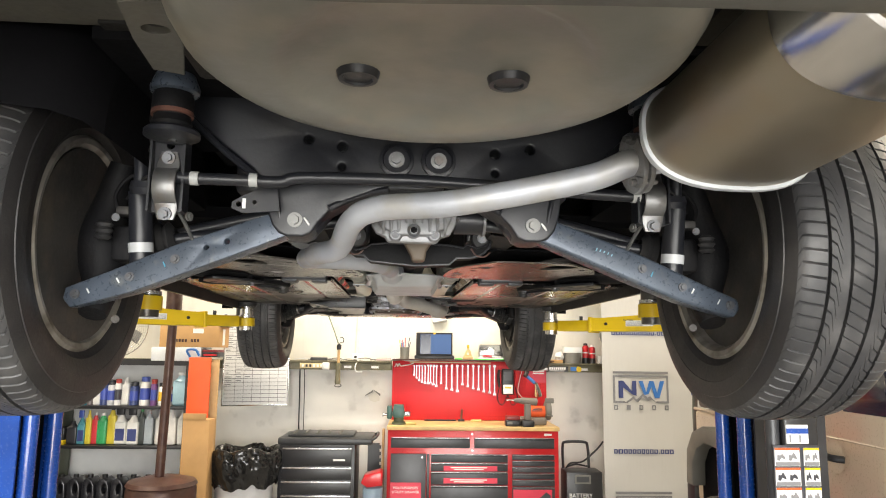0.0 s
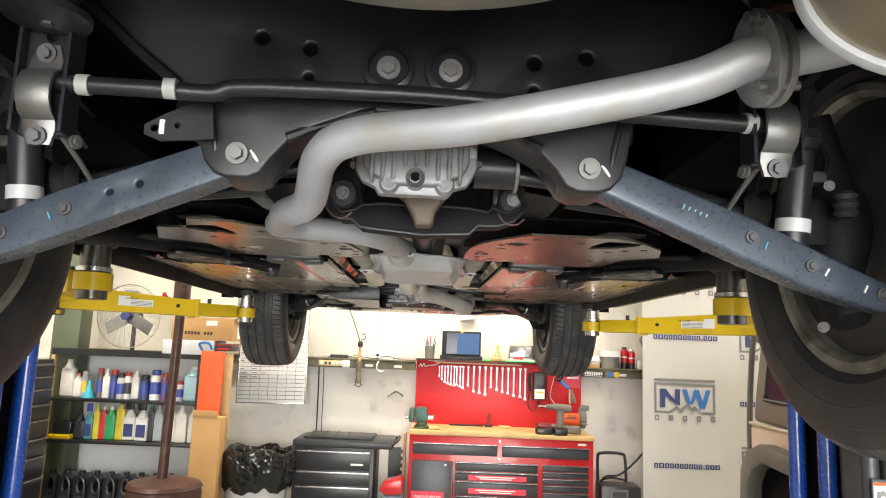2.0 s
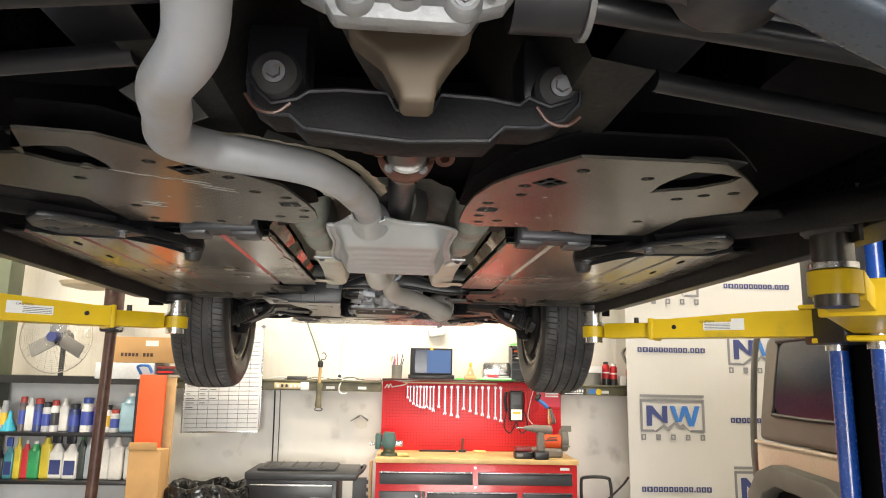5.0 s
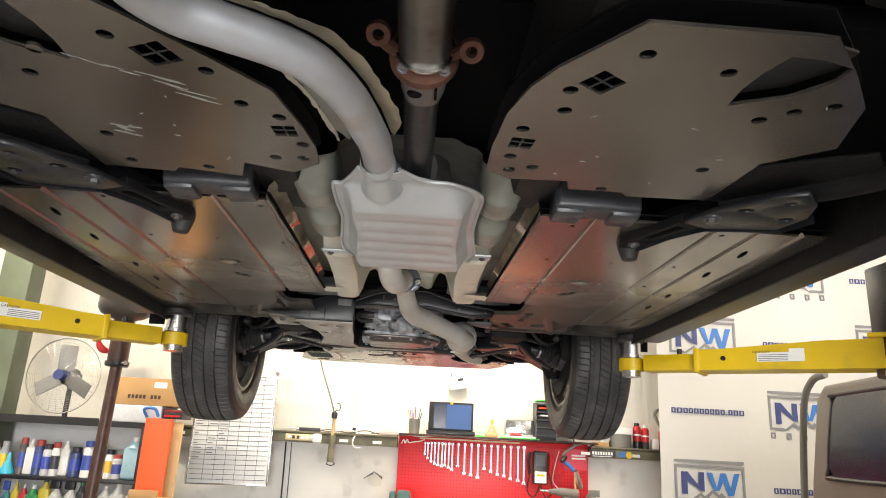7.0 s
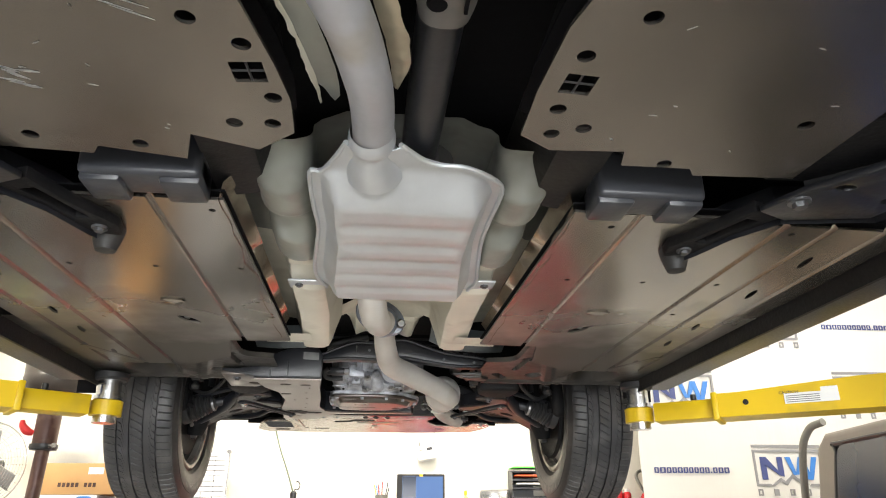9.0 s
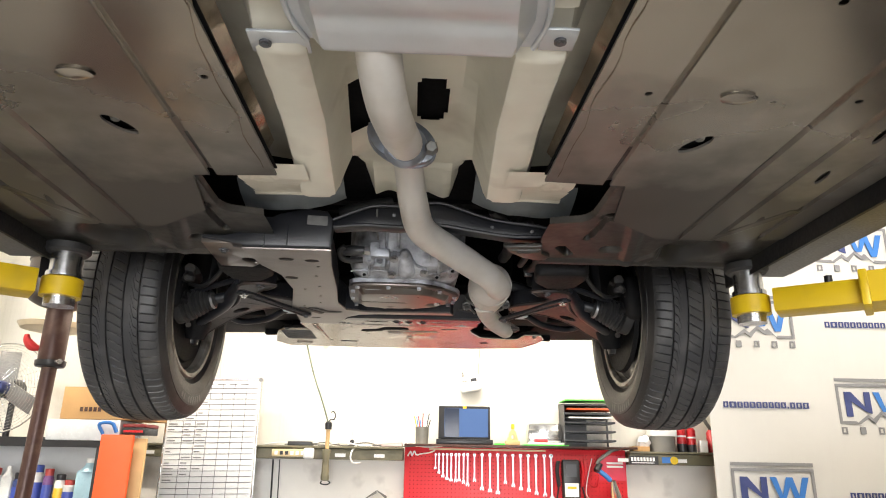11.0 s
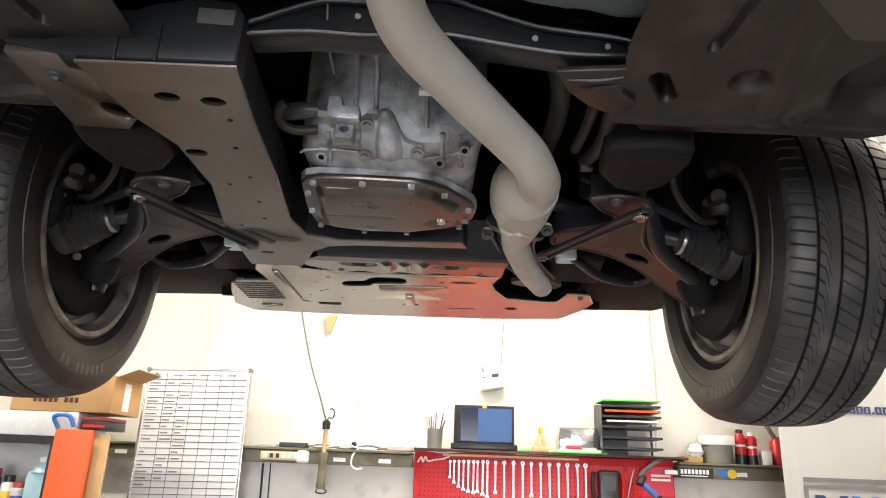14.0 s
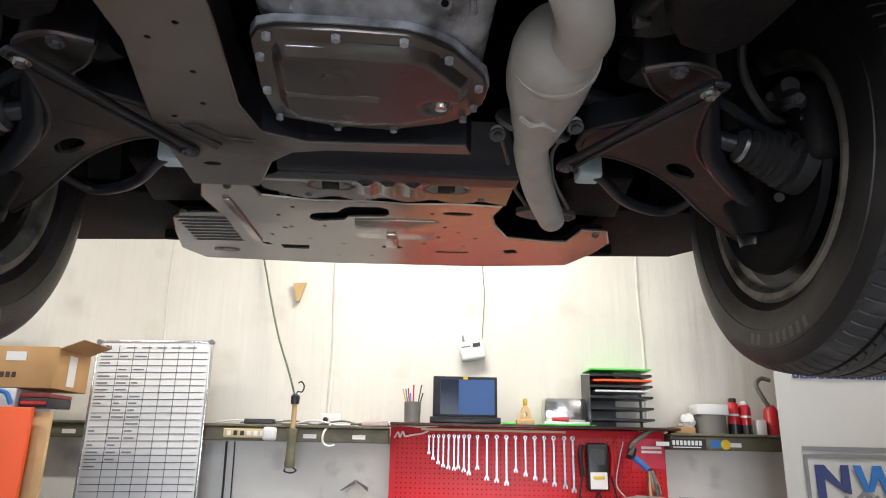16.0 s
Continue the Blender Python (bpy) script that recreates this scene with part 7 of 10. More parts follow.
# ---- two-post lift ----
for s in (1, -1):
    post = thing("lift_post", "blue steel lift post with yellow swing arms carrying the car", "lift post", None, "lift posts")
    x0, x1 = 1.37, 1.68
    X = lambda v: s * v
    channel = [(x0 + 0.02, 2.78), (x1, 2.78), (x1, 3.08), (x0 + 0.02, 3.08), (x0 + 0.02, 3.07), (x1 - 0.01, 3.07), (x1 - 0.01, 2.79), (x0 + 0.02, 2.79)]
    part("column", P([(X(x), y) for x, y in channel], (), 0.0, 3.9), "black" if s > 0 else "blue", post, "steel lift column")
    for y in (2.845, 3.03):
        lip = bmesh.new()
        cyl(lip, (X(x0 + 0.01), y, 0), (X(x0 + 0.01), y, 3.9), 0.028, seg=24)
        part("rounded_lip", lip, "blue", post, "glossy blue rounded lip")
    # black strip that puts the column's inner shade into colour
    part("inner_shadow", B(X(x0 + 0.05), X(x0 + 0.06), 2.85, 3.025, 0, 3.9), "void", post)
    part("base_plate", B(X(x0 - 0.05), X(x1 + 0.05), 2.7, 3.16, 0.0, 0.02, 0.003), "blue", post)
    part("carriage", B(X(x0 - 0.10), X(x0 + 0.04), 2.84, 3.03, 1.815, 2.12, 0.008), "black", post, "black lift carriage")
    front, rear = Vector((X(0.733), 3.43, 1.868)), Vector((X(0.712), 2.05, 1.868))
    for end, root_p, name in ((front, Vector((X(1.36), 2.985, 1.868)), "front_arm"), (rear, Vector((X(1.37), 2.84, 1.868)), "rear_arm")):
        end = Vector((end.x, end.y, 1.868))
        d = (root_p - end).normalized()
        n = Vector((0, 0, 1)).cross(d)
        fr = Matrix((d, n, Vector((0, 0, 1)))).transposed().to_4x4()
        fr.translation = end
        L = (root_p - end).length
        out = [(L * 0.28, -0.028), (L * 0.97, -0.028), (L * 0.97, 0.052), (L * 0.72, 0.05), (L * 0.36, 0.034), (L * 0.28, 0.034)]
        arm = part(name, P(out, (), -0.055, 0.055, m=fr @ STAND), "yellow", post, "yellow telescopic lift arm")
        part("inner_tube", B(0.05, L * 0.5, -0.04, 0.04, -0.026, 0.024, 0.003, m=fr), "yellow", arm)
        part("stop_collar", B(L * 0.27, L * 0.29, -0.06, 0.06, -0.034, 0.038, 0.003, m=fr), "yellow", arm)
        part("pin", C(fr @ Vector((L * 0.2, 0, 0.02)), fr @ Vector((L * 0.2, 0, 0.045)), 0.008, seg=10), "black", arm)
        side = -1 if n.y > 0 else 1
        bolt(arm, fr @ Vector((L * 0.38, side * 0.056, 0.006)), fr.to_3x3() @ Vector((0, side, 0)), 0.007, "black")
        part("end_ring", lathe(bmesh.new(), [(0.031, -0.022), (0.040, -0.022), (0.040, 0.016), (0.031, 0.016), (0.031, -0.022)], Matrix.Translation(end), 32), "yellow", arm)
        st = part("caution_label", B(L * 0.50, L * 0.66, side * 0.0555, side * 0.0575, -0.006, 0.03, m=fr), "white", arm, "white caution label with a yellow band")
        part("label_band", B(L * 0.50, L * 0.61, side * 0.0576, side * 0.0585, 0.02, 0.03, m=fr), "yellow", st)
        out_n = fr.to_3x3() @ Vector((0, side, 0))
        text_x = Vector((0, 0, 1)).cross(out_n)
        tm = Matrix((text_x, Vector((0, 0, 1)), out_n)).transposed().to_4x4()
        tm.translation = fr @ Vector((L * (0.515 if d.dot(text_x) > 0 else 0.60), side * 0.0588, 0.0215))
        writing(st, "CAUTION", tm, 0.010, "line")
        for k in range(4):
            part("text_bar", B(L * 0.505, L * 0.605, side * 0.0576, side * 0.0582, -0.003 + 0.005 * k, -0.001 + 0.005 * k, m=fr), "logo_grey", st)
        part("clevis", B(L * 0.90, L * 1.02, -0.07, 0.07, -0.05, -0.035, 0.004, m=fr), "yellow", arm)
        part("clevis", B(L * 0.86, L * 1.02, -0.07, 0.07, 0.053, 0.066, 0.004, m=fr), "yellow", arm)
        part("pivot_pin", C(fr @ Vector((L * 0.98, 0, -0.07)), fr @ Vector((L * 0.98, 0, 0.09)), 0.03), "steel", arm)
        top = 1.944 if name == "front_arm" else 1.95
        r = 0.030 if name == "front_arm" else 0.032
        pad = part("pad_extension", C((end.x, end.y, 1.827), (end.x, end.y, top), r, seg=32), "steel" if name == "front_arm" else "dark_steel", arm, "bright steel pad extension" if name == "front_arm" else "dull dark steel pad extension")
        part("rubber_pad", lathe(bmesh.new(), [(0, 0), (0.04, 0), (0.045, 0.006), (0.045, 0.02), (0, 0.02)], Matrix.Translation((end.x, end.y, top - 0.006)), 28), "rubber", pad, "black rubber pad")
        part("collar", lathe(bmesh.new(), [(r, 0), (r + 0.005, 0.002), (r + 0.005, 0.012), (r, 0.014)], Matrix.Translation((end.x, end.y, 1.885)), 28), "steel", pad)
    if s > 0:
        cov = part("sticker_panel", B(1.345, 1.475, 2.50, 2.56, 0.0, 1.75, 0.012, 3), "black", post, "black guard plate covered in stickers")
        part("guard_pole", C((1.322, 2.535, 0), (1.322, 2.535, 1.75), 0.024, seg=24), "drawer", cov, "dark grey round pole")
        part("guard_bracket", B(1.39, 1.41, 2.56, 2.78, 1.5, 1.54), "black", cov)
        part("sticker_plate", B(1.300, 1.468, 2.494, 2.4995, 0.80, 1.43, 0.001), "line", cov, "black plate under the stickers")
        for k in range(9):
            z = 1.360 - 0.0672 * k
            for u, wd, c in ((1.303, 0.090, "orange"), (1.408, 0.056, "yellow")):
                st = part("warning_sticker", B(u, u + wd, 2.4905, 2.4937, z, z + 0.062), "white", cov, "white warning sticker with a coloured band")
                part("sticker_band", B(u, u + wd, 2.489, 2.4903, z + 0.054, z + 0.062), c, st)
                part("sticker_foot", B(u + 0.002, u + wd - 0.002, 2.489, 2.4903, z + 0.001, z + 0.014), "logo_grey", st)
                for q in (0.08, 0.55):
                    x_, h_ = u + wd * q, 0.028 if (k + int(q * 10)) % 2 else 0.022
                    part("sticker_drawing", P([(x_, z + 0.020), (x_ + wd * 0.10, z + 0.018), (x_ + wd * 0.16, z + 0.028), (x_ + wd * 0.34, z + 0.022), (x_ + wd * 0.30, z + 0.034), (x_ + wd * 0.20, z + 0.020 + h_), (x_ + wd * 0.12, z + 0.036), (x_ + wd * 0.02, z + 0.040)], (), 2.4890, 2.4903, m=STAND), "line" if k % 2 else "logo_grey", st)
        st = part("maker_sticker", B(1.352, 1.432, 2.4955, 2.4995, 1.436, 1.50), "white", cov, "white sticker with a blue band")
        part("sticker_band", B(1.352, 1.432, 2.494, 2.4953, 1.470, 1.488), "blue", st)
        for u in (1.362, 1.398):
            part("sticker_drawing", B(u, u + 0.006, 2.494, 2.4953, 1.440, 1.466), "logo_grey", st)
    else:
        for k in range(8):
            part("painted_bar", B(-1.66, -1.50, 2.774, 2.778, 0.9 + 0.16 * k, 1.0 + 0.16 * k), "white", post, "white painted lettering bar")

# ---- along the wall ----


def wthing(name, label, category, group=""):
    return thing(name, label, category, WALL, group)


def tool_chest():
    t = wthing("tool_chest", "red and black rolling tool chest with a wooden top", "tool chest")
    u0, u1, d0, d1 = -0.345, 1.17, 0.06, 0.62
    part("case", B(u0, u1, -d1 + 0.012, -d0, 0.15, 1.04, 0.006), "red", t)
    part("worktop", B(u0 - 0.008, u1 + 0.008, -d1 - 0.012, -d0 + 0.01, 1.041, 1.076, 0.005), "wood", t, "pale wooden worktop")

    def drawer(a, b, z0, z1, bar=True):
        p = part("drawer", B(a, b, -d1 - 0.008, -d1 + 0.03, z0, z1, 0.004), "drawer", t, "dark grey drawer front")
        part("pull", B(a + 0.004, b - 0.004, -d1 - 0.018, -d1 - 0.006, z1 - 0.016, z1 - 0.003, 0.003), "black", p)
        if bar:
            part("edge_strip", B(a + 0.004, b - 0.004, -d1 - 0.0195, -d1 - 0.017, z1 - 0.004, z1 - 0.0015), "steel", p)
        return p

    mid = 0.40
    drawer(u0 + 0.03, mid - 0.02, 0.89, 0.98), drawer(mid + 0.02, u1 - 0.04, 0.89, 0.98)
    door = part("cabinet_door", B(u0 + 0.03, -0.005, -d1 - 0.008, -d1 + 0.03, 0.22, 0.84, 0.004), "drawer", t, "dark grey cabinet door")
    bolt(door, (-0.04, -d1 - 0.009, 0.81), (0, -1, 0), 0.008, "steel", "lock")
    part("side_grip", B(0.002, 0.025, -d1 - 0.004, -d1 + 0.02, 0.22, 0.84, 0.003), "black", t)
    z = 0.838
    for h in (0.075, 0.075, 0.115, 0.2, 0.2):
        drawer(0.04, 0.715, z - h + 0.006, z)
        z -= h
    z = 0.838
    for h in (0.053, 0.053, 0.053, 0.056, 0.06, 0.2, 0.19):
        drawer(0.755, u1 - 0.04, z - h + 0.006, z)
        z -= h
    for a, b, z0, z1, words in ((0.15, 0.62, 0.70, 0.742, ()), (0.15, 0.62, 0.595, 0.64, ()), (u0 + 0.032, -0.045, 0.24, 0.60, ("MULTI-PURPOSE", "UTILITY DRAWER")), (0.76, 1.10, 0.26, 0.545, ("POWER", "TOOL", "ORGANIZER"))):
        st = part("printed_label", B(a, b, -d1 - 0.024, -d1 - 0.0215, z0, z1), solid("label_red", (0.66, 0.03, 0.07)), t, "red printed label")
        for k, w in enumerate(words):
            writing(st, w, pose((a + b) / 2 - (0.05 if len(words) > 2 else 0), -d1 - 0.0246, (z1 - 0.12 - 0.042 * k) if len(words) > 2 else (z1 - 0.045 - 0.035 * k), 90, 0, 0), 0.042 if len(words) > 2 else 0.030, "white")
        if not words:
            for k in range(2):
                zz = z0 + (z1 - z0) * (0.22 + 0.36 * k)
                part("text_bar", B(a + 0.09 - 0.03 * k, b - 0.12 + 0.03 * k, -d1 - 0.0255, -d1 - 0.0241, zz, zz + 0.008), "white", st)
        elif len(words) > 2:
            part("printed_picture", P([(b - 0.16, z1 - 0.11), (b - 0.05, z1 - 0.02), (b - 0.01, z1 - 0.05), (b - 0.03, z1 - 0.14), (b - 0.1, z1 - 0.15)], (), -d1 - 0.0255, -d1 - 0.0241, m=STAND), "drawer", st)
    for z in (1.01, 0.87):
        bolt(t, (mid, -d1 - 0.001 + 0.013, z), (0, -1, 0), 0.009, "steel", "lock")
    part("logo_shape", B(u1 - 0.13, u1 - 0.06, -d1 + 0.0085, -d1 + 0.0115, 1.0, 1.018), "white", t)
    for u in (u0 + 0.08, u1 - 0.08):
        for d in (0.12, 0.54):
            c = part("caster", C((u - 0.02, -d, 0.065), (u + 0.02, -d, 0.065), 0.065, seg=24), "rubber", t)
            part("fork", B(u - 0.03, u + 0.03, -d - 0.03, -d + 0.03, 0.125, 0.15, 0.003), "steel", c)
    return t


tool_chest()


def pegboard():
    t = wthing("pegboard", "red perforated steel pegboard standing on the tool chest", "pegboard")
    u0, u1, z0, z1 = -0.335, 1.163, 1.077, 1.638
    board = part("board", B(u0, u1, -0.095, -0.07, z0, z1, 0.006), "red_board", t)
    bm = bmesh.new()
    z = z0 + 0.04
    while z < z1 - 0.03:
        u = u0 + 0.04
        while u < u1 - 0.03:
            bmesh.ops.create_circle(bm, cap_ends=True, segments=6, radius=0.0035, matrix=pose(u, -0.0956, z, 90, 0, 0))
            u += 0.0254
        z += 0.0254
    holes = part("perforation", bm, "void", board)
    holes["kind"] = "stuff"
    part("top_rail", B(u0, 1.22, -0.20, -0.03, 1.641, 1.655, 0.002), "brown_steel", t, "dark wooden shelf board on top")
    part("logo_script", S([(-0.315, -0.098, 1.575), (-0.295, -0.098, 1.605), (-0.285, -0.098, 1.58), (-0.27, -0.098, 1.608), (-0.255, -0.098, 1.585), (-0.22, -0.098, 1.592), (-0.17, -0.098, 1.60), (-0.13, -0.098, 1.615)], 0.005, seg=6), "white", t, "white script mark as a plain stroke")
    return t


pegboard()


def wrench(u, length):
    t = wthing("wrench", "chromed combination wrench hanging on the pegboard", "wrench", "hanging wrenches")
    top = 1.585
    w = 0.0045 + length * 0.026
    sh = P([(u - w * 0.45, top), (u + w * 0.45, top), (u + w * 0.5, top - length), (u - w * 0.5, top - length)], (), 0.0, 0.006, m=pose(0, -0.106, 0, 0, 0, 0) @ STAND)
    part("shank", sh, "tool_steel", t)
    part("ring_end", lathe(bmesh.new(), [(w * 0.6, -0.005), (w * 1.15, -0.005), (w * 1.15, 0.005), (w * 0.6, 0.005), (w * 0.6, -0.005)], pose(u, -0.103, top + w * 0.6, 90, 0, 0), 16), "tool_steel", t)
    z = top - length
    jaw = [(u - w * 0.5, z + 0.004), (u + w * 0.5, z + 0.004), (u + w * 1.3, z - w * 0.7), (u + w * 1.15, z - w * 2.0), (u + w * 0.45, z - w * 2.1), (u + w * 0.4, z - w * 0.9), (u - w * 0.4, z - w * 0.9), (u - w * 0.45, z - w * 2.1), (u - w * 1.15, z - w * 2.0), (u - w * 1.3, z - w * 0.7)]
    part("jaw", P(jaw, (), 0.0, 0.008, m=pose(0, -0.107, 0, 0, 0, 0) @ STAND), "tool_steel", t)
    part("hook", C((u, -0.125, top + w * 0.9), (u, -0.09, top + w * 0.9), 0.003, seg=8), "black", t)


SIZES = [(-0.125, 0.089), (-0.102, 0.121), (-0.074, 0.146), (-0.047, 0.163), (-0.019, 0.173), (0.011, 0.18), (0.034, 0.173), (0.064, 0.188), (0.091, 0.205), (0.137, 0.173), (0.188, 0.231), (0.241, 0.243), (0.294, 0.258), (0.344, 0.184), (0.397, 0.205), (0.448, 0.226), (0.5, 0.237), (0.551, 0.258), (0.609, 0.269), (0.655, 0.29)]
for u, l in SIZES:
    wrench(u, l * 0.86)


def tool_cart():
    t = wthing("tool_cart", "black rolling tool cart with a tray top and steel drawer edges", "tool cart")
    u0, u1, d1 = -1.265, -0.615, 0.75
    part("case", B(u0, u1, -d1 + 0.01, -0.30, 0.14, 0.93, 0.006), "black", t)
    tray = bmesh.new()
    box(tray, u0 - 0.01, -0.47, -d1 - 0.02, -0.28, 0.93, 0.985, 0.012)
    part("tray", tray, "plastic", t, "black moulded tray top")
    lid = bmesh.new()
    box(lid, u0 + 0.06, -0.64, -d1 + 0.06, -0.33, 0.986, 1.005, 0.008)
    part("organiser", lid, "plastic", t)
    for k in range(5):
        part("divider", B(u0 + 0.10 + 0.1 * k, u0 + 0.105 + 0.1 * k, -d1 + 0.08, -0.36, 1.005, 1.016), "flare", t)
    part("handle_end", S([(-0.5, -d1 + 0.02, 0.95), (-0.44, -d1 + 0.05, 0.99), (-0.44, -0.4, 0.99), (-0.5, -0.35, 0.95)], 0.012, seg=10), "plastic", t)
    z = 0.905
    for h in (0.16, 0.115, 0.115, 0.115, 0.13, 0.12):
        dr = part("drawer", B(u0 + 0.03, u1 - 0.03, -d1 - 0.004, -d1 + 0.03, z - h + 0.008, z, 0.004), "black", t)
        part("pull", B(u0 + 0.03, u1 - 0.03, -d1 - 0.016, -d1 - 0.004, z - 0.017, z - 0.002, 0.004), "steel", dr, "bright steel drawer pull")
        z -= h
    part("maker_plate", B(-0.80, -0.70, -d1 - 0.006, -d1 - 0.0042, 0.795, 0.81), "white", t)
    for u in (u0 + 0.08, u1 - 0.08):
        for d in (0.36, 0.68):
            part("caster", C((u - 0.02, -d, 0.06), (u + 0.02, -d, 0.06), 0.06, seg=20), "rubber", t)


tool_cart()


def trash_can():
    t = wthing("trash_can", "white bin lined with a shiny black bag", "trash can")
    cx, cd = -1.55, 0.72
    part("bin", lathe(bmesh.new(), [(0, 0.0), (0.20, 0.0), (0.21, 0.02), (0.245, 0.66), (0.255, 0.68), (0.235, 0.67), (0.2, 0.03), (0, 0.03)], Matrix.Translation((cx, -cd, 0)), 40), solid("bin_grey", (0.52, 0.52, 0.53)), t)
    bm = bmesh.new()
    rim = [(0.17, 0.55), (0.20, 0.66), (0.225, 0.76), (0.245, 0.85), (0.262, 0.885), (0.285, 0.88), (0.30, 0.85), (0.305, 0.80), (0.30, 0.74), (0.288, 0.68), (0.272, 0.63), (0.258, 0.595)]
    lathe(bm, [tuple(q[:2]) for q in smooth_path([(r, z, 0) for r, z in rim], 5)], Matrix.Translation((cx, -cd, 0)), 144)
    for v in bm.verts:
        d = Vector((v.co.x - cx, v.co.y + cd, 0)).normalized()
        a = math.atan2(d.y, d.x)
        fold = 0.016 * noise.noise(Vector((a * 5.0, v.co.z * 5, 1))) + 0.012 * (1 - 2 * abs(noise.noise(Vector((a * 9 + v.co.z * 12, v.co.z * 9, 7))))) + 0.006 * noise.noise(v.co * 45)
        sag = 0.05 * noise.noise(Vector((d.x * 1.6, d.y * 1.6, 3))) * max(0.0, (v.co.z - 0.6) / 0.28)
        hem = 0.05 * noise.noise(Vector((d.x * 3, d.y * 3, 9))) * max(0.0, (0.70 - v.co.z) / 0.1)
        v.co += d * fold + Vector((0, 0, sag + hem + fold * 0.5))
    part("bag", bm, "bag", t, "crumpled glossy black bin bag")


trash_can()


def laptop_screen():
    t = wthing("monitor", "open black laptop with a blue screen standing on the shelf", "laptop")
    part("screen_case", B(-0.11, 0.243, -0.13, -0.115, 1.69, 1.91, 0.006), "black", t)
    part("display", B(-0.07, 0.228, -0.133, -0.1305, 1.705, 1.893), glow("display_glow", (0.03, 0.075, 0.2), 0.55), t, "dark blue lit screen")
    part("dark_window", B(-0.0685, 0.03, -0.1345, -0.1332, 1.706, 1.892), "screen", t, "black window on the screen")
    part("base", B(-0.125, 0.258, -0.18, -0.05, 1.657, 1.69, 0.006), "black", t, "black laptop base")
    part("yellow_tab", B(0.055, 0.08, -0.136, -0.1335, 1.893, 1.909), "yellow", t)


laptop_screen()


def planner():
    t = wthing("whiteboard", "white planning board ruled with black lines leaning on the ledge", "whiteboard")
    m = pose(-1.608, -0.235, 1.215, -2.5, -1.2, 0)
    t.matrix_basis = WALL @ m
    w, h = 0.302, 0.835
    part("board", B(-w, w, -0.008, 0.008, 0.0, h, 0.004), "paper", t)
    fr = B(-w - 0.008, -w + 0.004, -0.012, 0.012, -0.008, h + 0.008, 0.002)
    box(fr, w - 0.004, w + 0.008, -0.012, 0.012, -0.008, h + 0.008, 0.002), box(fr, -w + 0.006, w - 0.006, -0.012, 0.012, h - 0.004, h + 0.008, 0.002), box(fr, -w + 0.006, w - 0.006, -0.012, 0.012, -0.008, 0.004, 0.002)
    part("frame", fr, "steel", t, "thin aluminium frame")
    for k in range(22):
        z = 0.03 + k * 0.0355
        part("ruled_line", B(-w + 0.015, w - 0.015, -0.0105, -0.009, z, z + 0.0032), "line", t)
    for u in (-0.19, -0.11, -0.03, 0.05, 0.13, 0.21):
        part("ruled_line", B(u, u + 0.0022, -0.0105, -0.009, 0.02, h - 0.02), "line", t)
    writing(t, "VIN", pose(-0.255, -0.0105, 0.805, 90, 0, 0), 0.03, "line")
    for u in (-0.15, -0.07, 0.01, 0.09, 0.17):
        part("writing_bar", B(u, u + 0.055, -0.0105, -0.0092, 0.80, 0.806), "logo_grey", t)
    for u in (-w, w):
        part("corner_cap", C((u, -0.014, h), (u, 0.012, h), 0.014, seg=12), "logo_grey", t)
    rnd = random.Random(5)
    for k in range(21):
        for u in (-0.285, -0.18, -0.1):
            if k > 3 and rnd.random() < 0.75:
                z = 0.043 + k * 0.0355
                part("writing_bar", B(u, u + rnd.uniform(0.03, 0.065), -0.0105, -0.0092, z, z + 0.007), "logo_grey", t)


planner()


